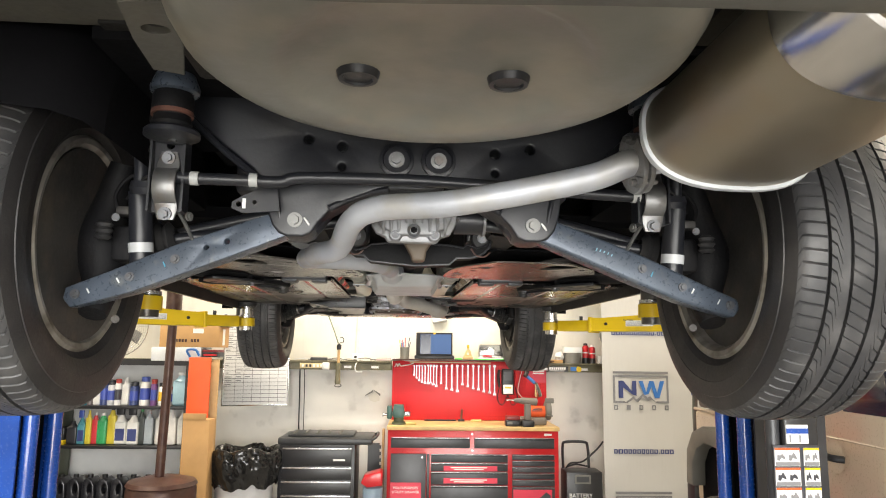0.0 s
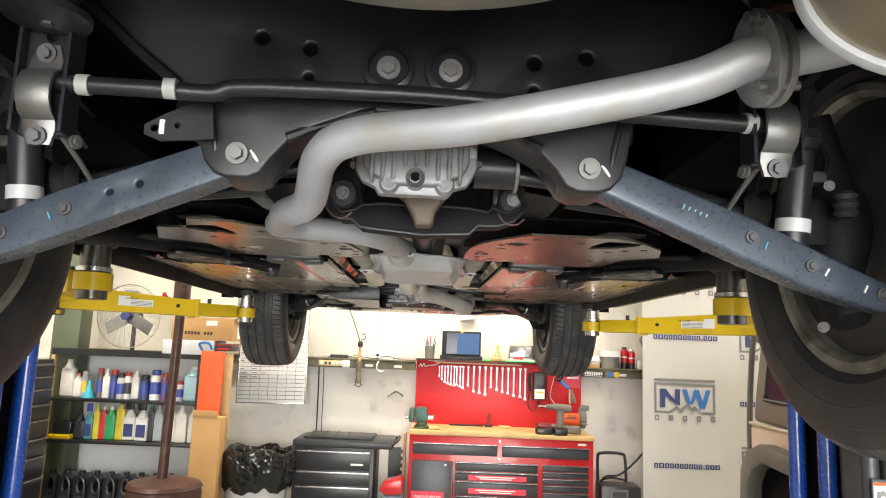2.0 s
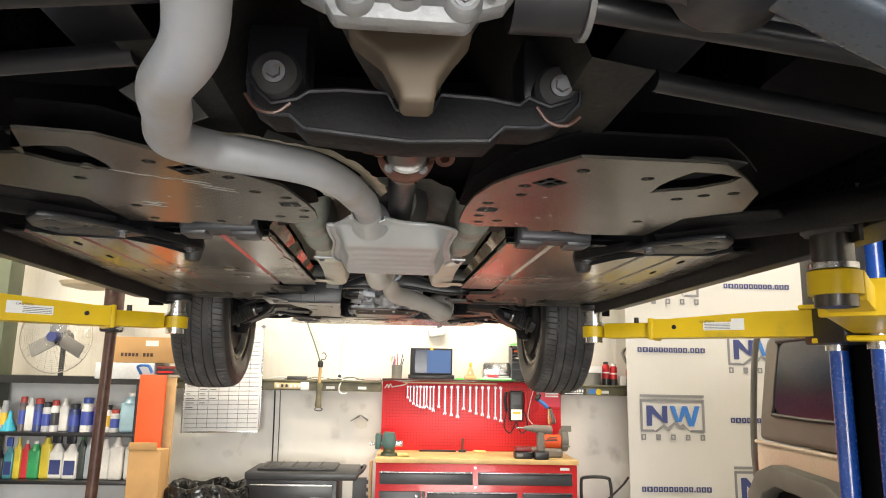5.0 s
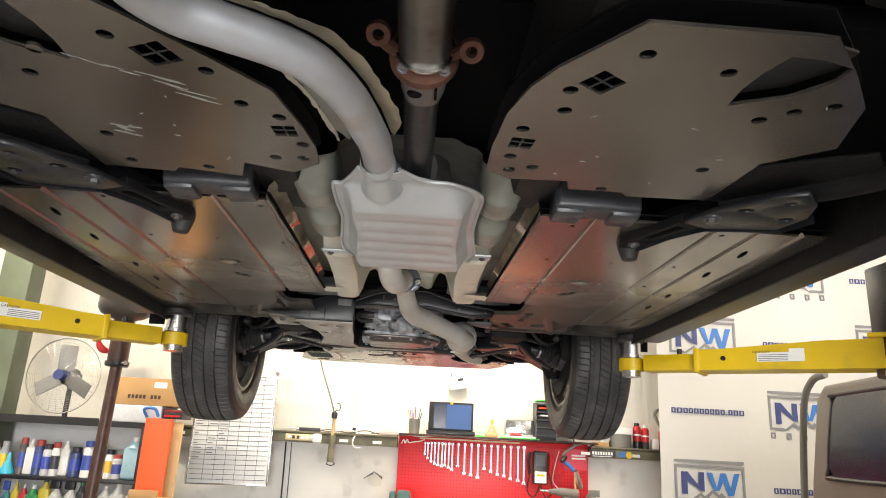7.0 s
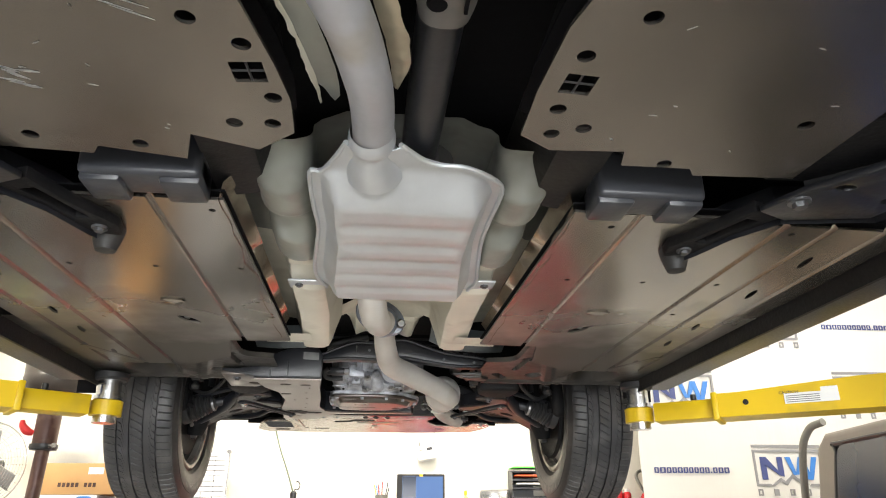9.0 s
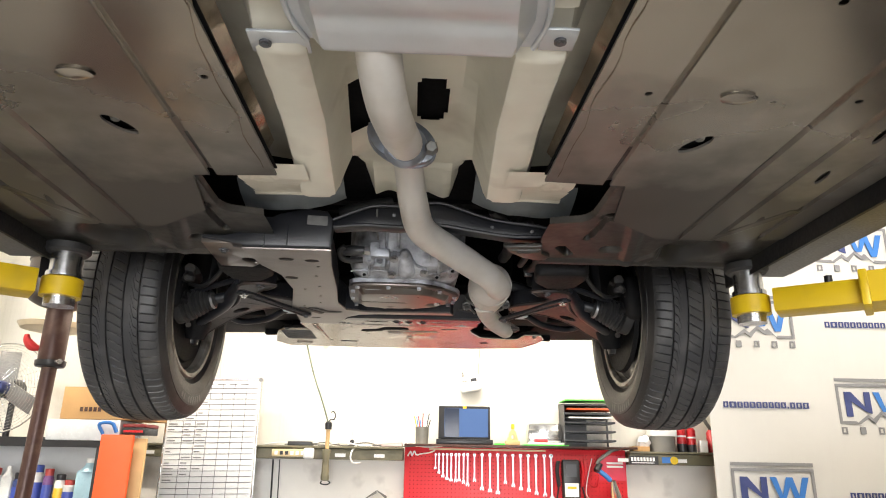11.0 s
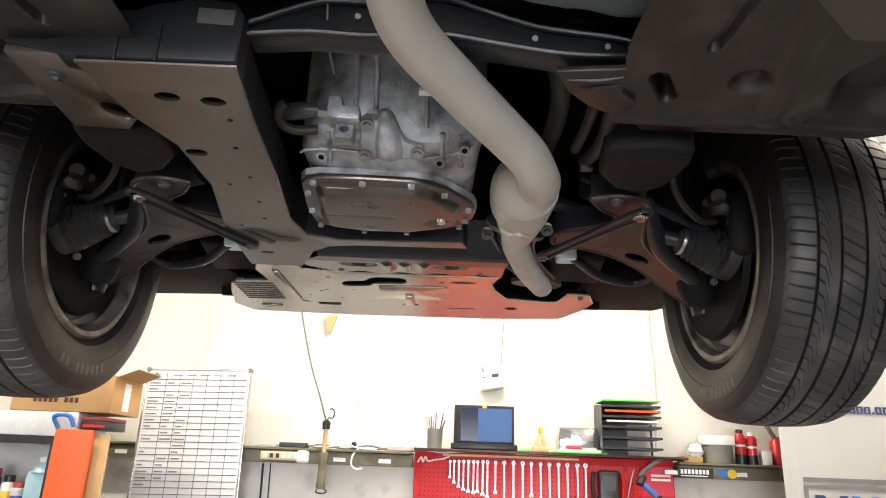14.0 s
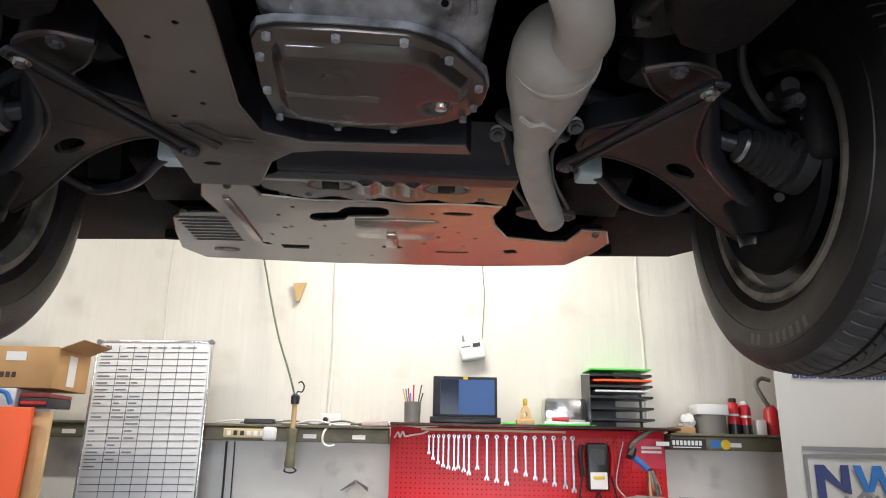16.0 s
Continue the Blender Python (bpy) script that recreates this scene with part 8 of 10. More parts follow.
def backdrop():
    t = wthing("backdrop_banner", "off-white printed step-and-repeat banner with blue logos", "banner")
    u0, u1, z0, z1, d = 1.605, 4.7, 0.05, 3.5, 0.50
    bm = bmesh.new()
    n = 60
    rows = []
    for i in range(n + 1):
        u = u0 + (u1 - u0) * i / n
        rows.append([bm.verts.new((u, -d + 0.004 * math.sin(u * 7.3) + 0.002 * math.sin(u * 19 + z * 1.7), z)) for z in np.linspace(z0, z1, 24)])
    for a, b in zip(rows, rows[1:]):
        for j in range(23):
            bm.faces.new((a[j], b[j], b[j + 1], a[j + 1]))
    rr = bmesh.ops.extrude_face_region(bm, geom=bm.faces[:])
    bmesh.ops.translate(bm, vec=(0, 0.004, 0), verts=[v for v in rr["geom"] if isinstance(v, bmesh.types.BMVert)])
    bmesh.ops.recalc_face_normals(bm, faces=bm.faces[:])
    part("fabric", bm, "banner", t)
    part("top_rail", C((u0, -d + 0.02, z1), (u1, -d + 0.02, z1), 0.02), "steel", t)
    for u in (u0 + 0.05, u1 - 0.05):
        part("stand", C((u, -d + 0.06, 0.0), (u, -d + 0.06, z1), 0.016), "steel", t)
        part("foot", B(u - 0.03, u + 0.03, -d - 0.12, -d + 0.3, 0, 0.02, 0.004), "steel", t)
    y = -d - 0.0095

    def flat(out, material, name, parent, holes=()):
        return part(name, P(out, holes, 0.0, 0.003, m=pose(0, y, 0) @ STAND), material, parent)

    def logo(u, z):
        g = new("logo")
        g.parent = t
        g["label"] = "printed blue zigzag emblem in a grey frame"
        w, h = 0.512, 0.285
        flat([(u, z), (u + w, z), (u + w, z - 0.02), (u, z - 0.02)], "logo_grey", "frame_bar", g)
        flat([(u, z - 0.035), (u + w, z - 0.035), (u + w, z - h), (u + w * 0.76, z - h), (u + w * 0.78, z - h + 0.018), (u + w - 0.018, z - h + 0.018), (u + w - 0.018, z - 0.053), (u + 0.018, z - 0.053), (u + 0.018, z - h + 0.018), (u + w * 0.2, z - h + 0.018), (u + w * 0.25, z - h), (u, z - h)], "logo_grey", "frame_bar", g)
        flat([(u + w * 0.2, z - h), (u + w * 0.36, z - h + 0.06), (u + w * 0.42, z - h + 0.035), (u + w * 0.54, z - h + 0.085), (u + w * 0.62, z - h + 0.05), (u + w * 0.66, z - h + 0.065), (u + w * 0.78, z - h), (u + w * 0.70, z - h + 0.03), (u + w * 0.62, z - h + 0.022), (u + w * 0.53, z - h + 0.06), (u + w * 0.44, z - h + 0.005), (u + w * 0.36, z - h + 0.035), (u + w * 0.25, z - h)], "logo_grey", "ridge_line", g)
        a, b = z - 0.085, z - h + 0.045
        flat([(u + 0.05, b), (u + 0.05, a), (u + 0.095, a), (u + 0.175, b + 0.06), (u + 0.175, a), (u + 0.215, a), (u + 0.215, b + 0.02), (u + 0.18, b + 0.03), (u + 0.092, a - 0.06), (u + 0.092, b)], "logo_navy", "navy_zigzag", g)
        flat([(u + 0.235, a), (u + 0.275, a), (u + 0.305, b + 0.05), (u + 0.335, a), (u + 0.375, a), (u + 0.405, b + 0.05), (u + 0.435, a), (u + 0.475, a), (u + 0.425, b), (u + 0.385, b), (u + 0.355, a - 0.055), (u + 0.325, b + 0.035), (u + 0.285, b + 0.03)], "logo_blue", "blue_zigzag", g)
        for k in range(5):
            a0, b0 = u + 0.004 + k * 0.117, z - h - 0.062
            flat([(a0, b0), (a0 + 0.036, b0), (a0 + 0.036, b0 + 0.044), (a0, b0 + 0.044)], "logo_grey", "caption_block", g, [[(a0 + 0.010, b0 + 0.010), (a0 + 0.026, b0 + 0.010), (a0 + 0.026, b0 + 0.034), (a0 + 0.010, b0 + 0.034)]] if k != 1 else ())

    # logos and addresses alternate down each column, every other column half a step up
    for i in range(4):
        u = 1.70 + 0.725 * i
        for j in range(-1, 3):
            top = (1.57 if i % 2 == 0 else 1.033) + 1.063 * j
            if 0.4 < top < 3.45:
                logo(u, top)
            if 0.3 < top + 0.35 < 3.4:
                g = new("caption_line")
                g.parent = t
                a0 = u - 0.004
                for k in range(14):
                    wd = (0.031, 0.042, 0.032, 0.030, 0.034, 0.031, 0.030, 0.030, 0.031, 0.031, 0.010, 0.031, 0.034, 0.036)[k]
                    b0 = top + 0.33
                    hh = 0.010 if k == 10 else 0.038
                    flat([(a0, b0), (a0 + wd, b0), (a0 + wd, b0 + hh), (a0, b0 + hh)], "logo_navy", "caption_block", g, [] if k == 10 else [[(a0 + wd * 0.3, b0 + hh * 0.2), (a0 + wd * 0.7, b0 + hh * 0.2), (a0 + wd * 0.7, b0 + hh * 0.8), (a0 + wd * 0.3, b0 + hh * 0.8)]])
                    a0 += wd + 0.0085


backdrop()


SENSOR = pose(0, 0, 0, 0, -11, 0) @ Matrix.Translation((-0.11, 0, -2.07))


def wall_sensor():
    t = wthing("thermostat", "small white wall sensor hanging from a thin wire", "thermostat")
    part("case", B(0.035, 0.182, -0.055, -0.004, 2.012, 2.125, 0.018, 3, m=Matrix.Translation((0.11, 0, 2.07)) @ SENSOR), "white", t)
    part("display", B(0.115, 0.158, -0.0585, -0.0552, 2.083, 2.105, m=Matrix.Translation((0.11, 0, 2.07)) @ SENSOR), "drawer", t)
    part("vent", B(0.05, 0.10, -0.0575, -0.0552, 2.09, 2.096, m=Matrix.Translation((0.11, 0, 2.07)) @ SENSOR), "flare", t)
    part("hook", C((0.062, -0.03, 2.10), (0.055, -0.02, 2.155), 0.010, 0.004, seg=10), "flare", t)
    part("wire", S([(0.165, -0.02, 2.12), (0.18, -0.01, 2.4), (0.17, -0.006, 2.6), (0.18, -0.006, 3.4)], 0.0025, seg=6), "flare", t)


wall_sensor()
t = wthing("letter_tray", "black stacked paper tray with red and green folders", "paper tray")
for k in range(5):
    z = 1.685 + 0.058 * k
    bm = B(0.73, 1.068, -0.24, -0.03, z, z + 0.004)
    part("tray", bm, "black", t)
    part("tray_lip", B(0.73, 1.068, -0.245, -0.241, z, z + 0.012), "black", t)
part("side", P([(-0.235, 1.657), (-0.03, 1.657), (-0.03, 1.945), (-0.235, 1.915)], (), 0.73, 0.734, m=Matrix(((0, 0, 1, 0), (1, 0, 0, 0), (0, 1, 0, 0), (0, 0, 0, 1)))), "black", t)
part("post", B(1.055, 1.064, -0.05, -0.03, 1.657, 1.945), "black", t)
part("back", B(0.73, 0.92, -0.03, -0.026, 1.657, 1.945), "black", t)
part("green_folder", B(0.735, 1.064, -0.25, -0.04, 1.95, 1.958), "green", t, "bright green folder")
part("red_folder", B(0.75, 1.064, -0.25, -0.04, 1.89, 1.901), "orange", t, "red folder")
part("paper", B(0.76, 1.05, -0.24, -0.04, 1.835, 1.845), "paper", t)

# ---- shelf unit ----
SH = 0.85


def shelf_unit():
    t = wthing("shelf_unit", "dark steel shelf unit filled with bottles and spray cans", "shelf")
    u0, u1 = -3.25, -2.03
    for z in (0.10, 0.38, 0.92, 1.245, 1.62):
        part("shelf", B(u0, u1, -SH, -SH + 0.36, z - 0.025, z, 0.003), "black", t)
    part("top_lip", B(u0, u1, -SH - 0.004, -SH, 1.585, 1.638), "black", t)
    for u in (u0, u1 - 0.03):
        for d in (SH, SH - 0.33):
            part("upright", B(u, u + 0.03, -d, -d + 0.03, 0, 1.636, 0.002), "black" if u > -3 else "ply", t)
    part("back", B(u0, u1, -SH + 0.361, -SH + 0.366, 0.1, 1.61), "white", t)


shelf_unit()
rnd = random.Random(11)


def bottle(u, z, r, h, colour, cap, kind):
    t = wthing({"can": "spray_can", "jug": "jug", "spray": "spray_bottle"}[kind], {"can": "metal spray can with a coloured cap on the shelf", "jug": "plastic fluid bottle standing on the shelf", "spray": "white trigger spray bottle with a dark label"}[kind], {"can": "spray can", "jug": "bottle", "spray": "spray bottle"}[kind], "shelf bottles")
    d = SH - 0.08 - rnd.random() * 0.03
    m = Matrix.Translation((u, -d, z))
    cm = solid("plastic_%02d%02d%02d" % tuple(int(99 * c) for c in colour), colour, 0.3)
    km = solid("plastic_%02d%02d%02d" % tuple(int(99 * c) for c in cap), cap, 0.35)
    if kind == "can":
        part("body", lathe(bmesh.new(), [(0, 0), (r, 0), (r, h * 0.78), (r * 0.75, h * 0.84), (0, h * 0.84)], m, 18), cm, t)
        part("cap", lathe(bmesh.new(), [(r * 0.8, h * 0.80), (r * 0.85, h * 0.98), (r * 0.7, h), (0, h)], m, 18), km, t)
        part("label_band", lathe(bmesh.new(), [(r * 1.01, h * 0.2), (r * 1.01, h * 0.6)], m, 18), solid("band_%d" % rnd.randrange(5), rnd.choice(((0.7, 0.05, 0.05), (0.05, 0.08, 0.35), (0.75, 0.75, 0.75), (0.8, 0.5, 0.05), (0.05, 0.05, 0.06)))), t)
    elif kind == "jug":
        part("body", B(-r, r, -r * 0.6, r * 0.6, 0, h * 0.78, r * 0.35, 3, m=m), cm, t)
        part("neck", lathe(bmesh.new(), [(r * 0.85, h * 0.74), (r * 0.4, h * 0.9), (r * 0.36, h * 0.93)], m, 16), cm, t)
        part("cap", lathe(bmesh.new(), [(r * 0.4, h * 0.91), (r * 0.4, h), (0, h)], m, 16), km, t)
    else:
        part("body", B(-r, r, -r * 0.6, r * 0.6, 0, h * 0.62, r * 0.3, 3, m=m), cm, t)
        part("label", B(-r * 0.75, r * 0.75, -r * 0.62, -r * 0.6 - 0.0005, h * 0.1, h * 0.42, m=m), "logo_navy", t)
        part("shoulder", lathe(bmesh.new(), [(r * 0.9, h * 0.6), (r * 0.3, h * 0.78)], m, 16), cm, t)
        part("trigger", B(-r * 0.9, r * 0.4, -r * 0.3, r * 0.3, h * 0.78, h, r * 0.15, m=m), km, t)


W8, G5, K0 = (0.74, 0.73, 0.70), (0.42, 0.43, 0.45), (0.03, 0.03, 0.035)
RED, NAVY, BLUE, YEL = (0.42, 0.06, 0.05), (0.04, 0.06, 0.17), (0.05, 0.09, 0.36), (0.62, 0.5, 0.06)
row1 = [(-3.14, 0.055, 0.30, W8, W8, "jug"), (-3.06, 0.032, 0.19, W8, (0.7, 0.22, 0.1), "jug"), (-3.01, 0.026, 0.21, G5, G5, "can"), (-2.878, 0.027, 0.24, (0.12, 0.1, 0.1), RED, "can"), (-2.82, 0.030, 0.23, W8, W8, "jug"), (-2.765, 0.034, 0.23, NAVY, RED, "can"),
        (-2.70, 0.032, 0.205, G5, K0, "can"), (-2.645, 0.028, 0.22, (0.6, 0.6, 0.6), RED, "can"), (-2.593, 0.034, 0.23, W8, W8, "jug"), (-2.518, 0.038, 0.195, NAVY, K0, "can"), (-2.425, 0.042, 0.24, W8, BLUE, "can"), (-2.343, 0.028, 0.22, (0.15, 0.06, 0.2), RED, "can"),
        (-2.28, 0.03, 0.19, W8, K0, "can"), (-2.222, 0.034, 0.16, (0.5, 0.5, 0.5), RED, "can"), (-2.115, 0.066, 0.28, (0.33, 0.5, 0.58), W8, "jug")]
for u, r, h, c, k, kind in row1:
    bottle(u, 1.246, r, h, c, k, kind)
t = wthing("funnel", "small sky-blue plastic funnel upside down on the shelf", "funnel")
part("cone", lathe(bmesh.new(), [(0.052, 0), (0.053, 0.006), (0.016, 0.085), (0.010, 0.14), (0.007, 0.14), (0.012, 0.085), (0.048, 0.004)], Matrix.Translation((-2.962, -SH + 0.09, 1.246)), 24), solid("funnel_blue", (0.05, 0.45, 0.6)), t)
row2 = [(-3.0, 0.045, 0.19, K0, K0, "jug"), (-2.924, 0.032, 0.28, (0.08, 0.3, 0.36), BLUE, "spray"), (-2.868, 0.024, 0.28, YEL, YEL, "jug"), (-2.82, 0.028, 0.26, (0.6, 0.05, 0.06), W8, "jug"), (-2.755, 0.042, 0.26, (0.04, 0.32, 0.12), W8, "jug"),
        (-2.68, 0.035, 0.31, YEL, K0, "jug"), (-2.607, 0.05, 0.31, W8, K0, "spray"), (-2.495, 0.05, 0.31, W8, K0, "spray"), (-2.43, 0.03, 0.30, (0.05, 0.06, 0.06), (0.03, 0.25, 0.08), "jug"), (-2.375, 0.042, 0.28, (0.42, 0.48, 0.52), G5, "jug"), (-2.27, 0.042, 0.28, W8, W8, "jug"), (-2.18, 0.046, 0.30, W8, W8, "jug"), (-2.085, 0.042, 0.29, W8, W8, "jug")]
for u, r, h, c, k, kind in row2:
    bottle(u, 0.921, r, h, c, k, kind)
for k in range(9):
    t = wthing("oil_jug", "black plastic oil jug with a moulded handle on the low shelf", "jug", "oil jugs")
    u = -3.17 + 0.119 * k
    out = [(u - 0.052, 0.381), (u + 0.052, 0.381), (u + 0.054, 0.54), (u + 0.046, 0.60), (u + 0.025, 0.635), (u + 0.005, 0.65), (u - 0.035, 0.645), (u - 0.052, 0.60)]
    part("body", soften(P(out, [ring_points(u + 0.012, 0.565, 0.018, 0.045, 12)], -SH + 0.03, -SH + 0.20, m=STAND), 0.012, 2, 60), solid("jug_black", (0.018, 0.018, 0.022), 0.3), t)
    part("cap", C((u - 0.012, -SH + 0.10, 0.65), (u - 0.012, -SH + 0.10, 0.675), 0.022, seg=18), "black", t)
    part("label", B(u - 0.03, u + 0.03, -SH + 0.0275, -SH + 0.0295, 0.41, 0.49), "drawer", t)

t = wthing("door_panel", "bright orange-red board standing upright beside the shelf", "board")
part("board", B(-2.028, -1.845, -0.885, -0.86, 0.0, 1.657, 0.004), "orange", t)
t = wthing("wood_panel", "pale plywood sheet leaning behind the orange board", "board")
part("board", B(-2.0, -1.79, -0.83, -0.805, 0.0, 1.64, 0.003), "ply", t)
t = wthing("carton", "tall open brown cardboard carton standing on the floor", "carton")
part("carton_body", B(-1.985, -1.77, -1.07, -0.91, 0.0, 1.16, 0.004), "cardboard", t)
part("flap", B(-1.985, -1.80, -1.075, -1.065, 1.16, 1.21, 0.001, m=Matrix.Translation((0, 0, 0))), "cardboard", t)


def oil_drain():
    t = thing("oil_drain", "dark brown waste-oil drain with a tall pole and bowl", "oil drain", pose(-1.60, 5.12, 0))
    part("drum", lathe(bmesh.new(), [(0, 0.12), (0.22, 0.12), (0.23, 0.14), (0.23, 0.78), (0.22, 0.80), (0.235, 0.81), (0.22, 0.835), (0.12, 0.86), (0, 0.86)], None, 40), "brown_steel", t)
    part("pole", C((-0.02, 0, 0.85), (0.0, 0, 1.93), 0.031, seg=20), "brown_steel", t)
    part("collar", lathe(bmesh.new(), [(0.03, 1.905), (0.058, 1.908), (0.063, 1.918), (0.063, 1.935), (0.03, 1.938)], None, 32), "black", t, "black clamp collar")
    part("collar_screw", C((0.05, -0.05, 1.925), (0.075, -0.07, 1.925), 0.012, seg=12), "steel", t)
    part("sleeve", lathe(bmesh.new(), [(0.052, 1.935), (0.054, 1.94), (0.054, 2.16), (0.045, 2.18)], None, 32), "brown_steel", t, "brown steel sleeve")
    part("bowl", lathe(bmesh.new(), [(0.050, 2.165), (0.10, 2.182), (0.132, 2.20), (0.148, 2.225), (0.150, 2.25), (0.147, 2.256), (0.152, 2.375), (0.157, 2.38), (0.157, 2.39), (0.146, 2.39), (0.141, 2.25), (0, 2.20)], None, 40), solid("bowl_grey", (0.075, 0.062, 0.055), 0.35), t, "wide dark catch bowl")
    part("hand_lever", S([(-0.05, -0.02, 1.985, 0.012), (-0.078, -0.03, 1.995, 0.02), (-0.10, -0.035, 2.02, 0.016), (-0.105, -0.035, 2.045, 0.010)], seg=10), solid("knob_red", (0.6, 0.03, 0.03)), t, "red hand lever")
    for a in (0, 120, 240):
        part("caster", C((0.19 * math.cos(radians(a)) - 0.015, 0.19 * math.sin(radians(a)), 0.06), (0.19 * math.cos(radians(a)) + 0.015, 0.19 * math.sin(radians(a)), 0.06), 0.06), "rubber", t)


oil_drain()


def fan():
    t = wthing("fan", "chrome pedestal fan with a wire guard", "fan")
    m = pose(-2.65, -SH - 0.02, 1.912, 90, 0, 0)
    r = 0.255
    for k in range(14):
        rr = r * (0.25 + 0.75 * k / 13)
        z = 0.06 * (1 - (rr / r) ** 2)
        part("guard_ring", S([m @ Vector((rr * math.cos(a), rr * math.sin(a), z)) for a in np.linspace(0, 2 * math.pi, 33)], 0.0011 if k < 13 else 0.0045, seg=6, steps=1, caps=False), "chrome", t)
    for k in range(28):
        a = 2 * math.pi * k / 28
        part("guard_wire", S([m @ Vector((r * f * math.cos(a), r * f * math.sin(a), 0.06 * (1 - f * f))) for f in (0.2, 0.5, 0.8, 1.0)], 0.0009, seg=5, steps=2), "chrome", t)
    for k in range(3):
        a = 120 * k
        part("blade", B(-0.055, 0.055, 0.03, 0.21, -0.004, 0.004, 0.003, m=m @ pose(0, 0, -0.02, 0, 0, a) @ pose(0, 0, 0, 0, 20, 0)), solid("blade_grey", (0.24, 0.235, 0.225), 0.3), t, "grey fan blade")
    part("hub", C(m @ Vector((0, 0, -0.03)), m @ Vector((0, 0, 0.07)), 0.035), "logo_navy", t), part("motor", C(m @ Vector((0, 0, -0.14)), m @ Vector((0, 0, -0.03)), 0.06), "black", t)
    part("stand", C((-2.65, -SH + 0.1, 1.62), (-2.65, -SH + 0.1, 1.9), 0.018), "black", t)


fan()
t = wthing("cardboard_box", "brown cardboard box with a printed side on the shelf top", "box")
part("box_body", B(-2.30, -1.80, -SH + 0.0, -SH + 0.32, 1.742, 1.925, 0.003), "cardboard", t)
part("white_label", B(-2.02, -1.93, -SH - 0.003, -SH - 0.0005, 1.86, 1.90), "white", t)
for k in range(9):
    if k != 5:
        part("printed_block", B(-2.19 + 0.026 * k, -2.172 + 0.026 * k, -SH - 0.002, -SH - 0.0005, 1.785, 1.81), "brown_steel", t)
part("flap", B(-1.80, -1.69, -SH + 0.02, -SH + 0.30, 1.918, 1.921, m=Matrix.Translation((-1.80, 0, 1.92)) @ pose(0, 0, 0, 0, -22, 0) @ Matrix.Translation((1.80, 0, -1.92))), "cardboard", t, "open cardboard flap")
part("tape", B(-1.803, -1.7985, -SH + 0.12, -SH + 0.19, 1.76, 1.90), "white", t)
t = wthing("storage_tub", "clear plastic tub with a blue handle below the box", "tub")
part("tub_body", B(-2.36, -1.94, -SH - 0.01, -SH + 0.3, 1.622, 1.74, 0.01), solid("clear_tub", (0.62, 0.64, 0.66), 0.25), t)
part("handle", S([(-2.03, -SH - 0.012, 1.66), (-2.05, -SH - 0.03, 1.715), (-1.98, -SH - 0.03, 1.72), (-1.95, -SH - 0.02, 1.67)], 0.01, seg=8), "logo_blue", t)
t = wthing("red_case", "flat black and red case on the shelf top", "case")
part("case_body", B(-1.93, -1.80, -SH, -SH + 0.2, 1.66, 1.70, 0.004), "black", t)
part("case_lid", B(-1.93, -1.80, -SH, -SH + 0.2, 1.701, 1.72, 0.004), solid("dark_red", (0.2, 0.02, 0.02)), t)
part("band", B(-1.92, -1.81, -SH - 0.003, -SH, 1.672, 1.684), "red", t)

# steel column and parked off-roader
t = thing("steel_column", "olive green steel building column", "column", kind="structure")
part("column", B(-3.05, -2.83, 6.3, 6.5, 0, 4.6, 0.004), "green_paint", t)


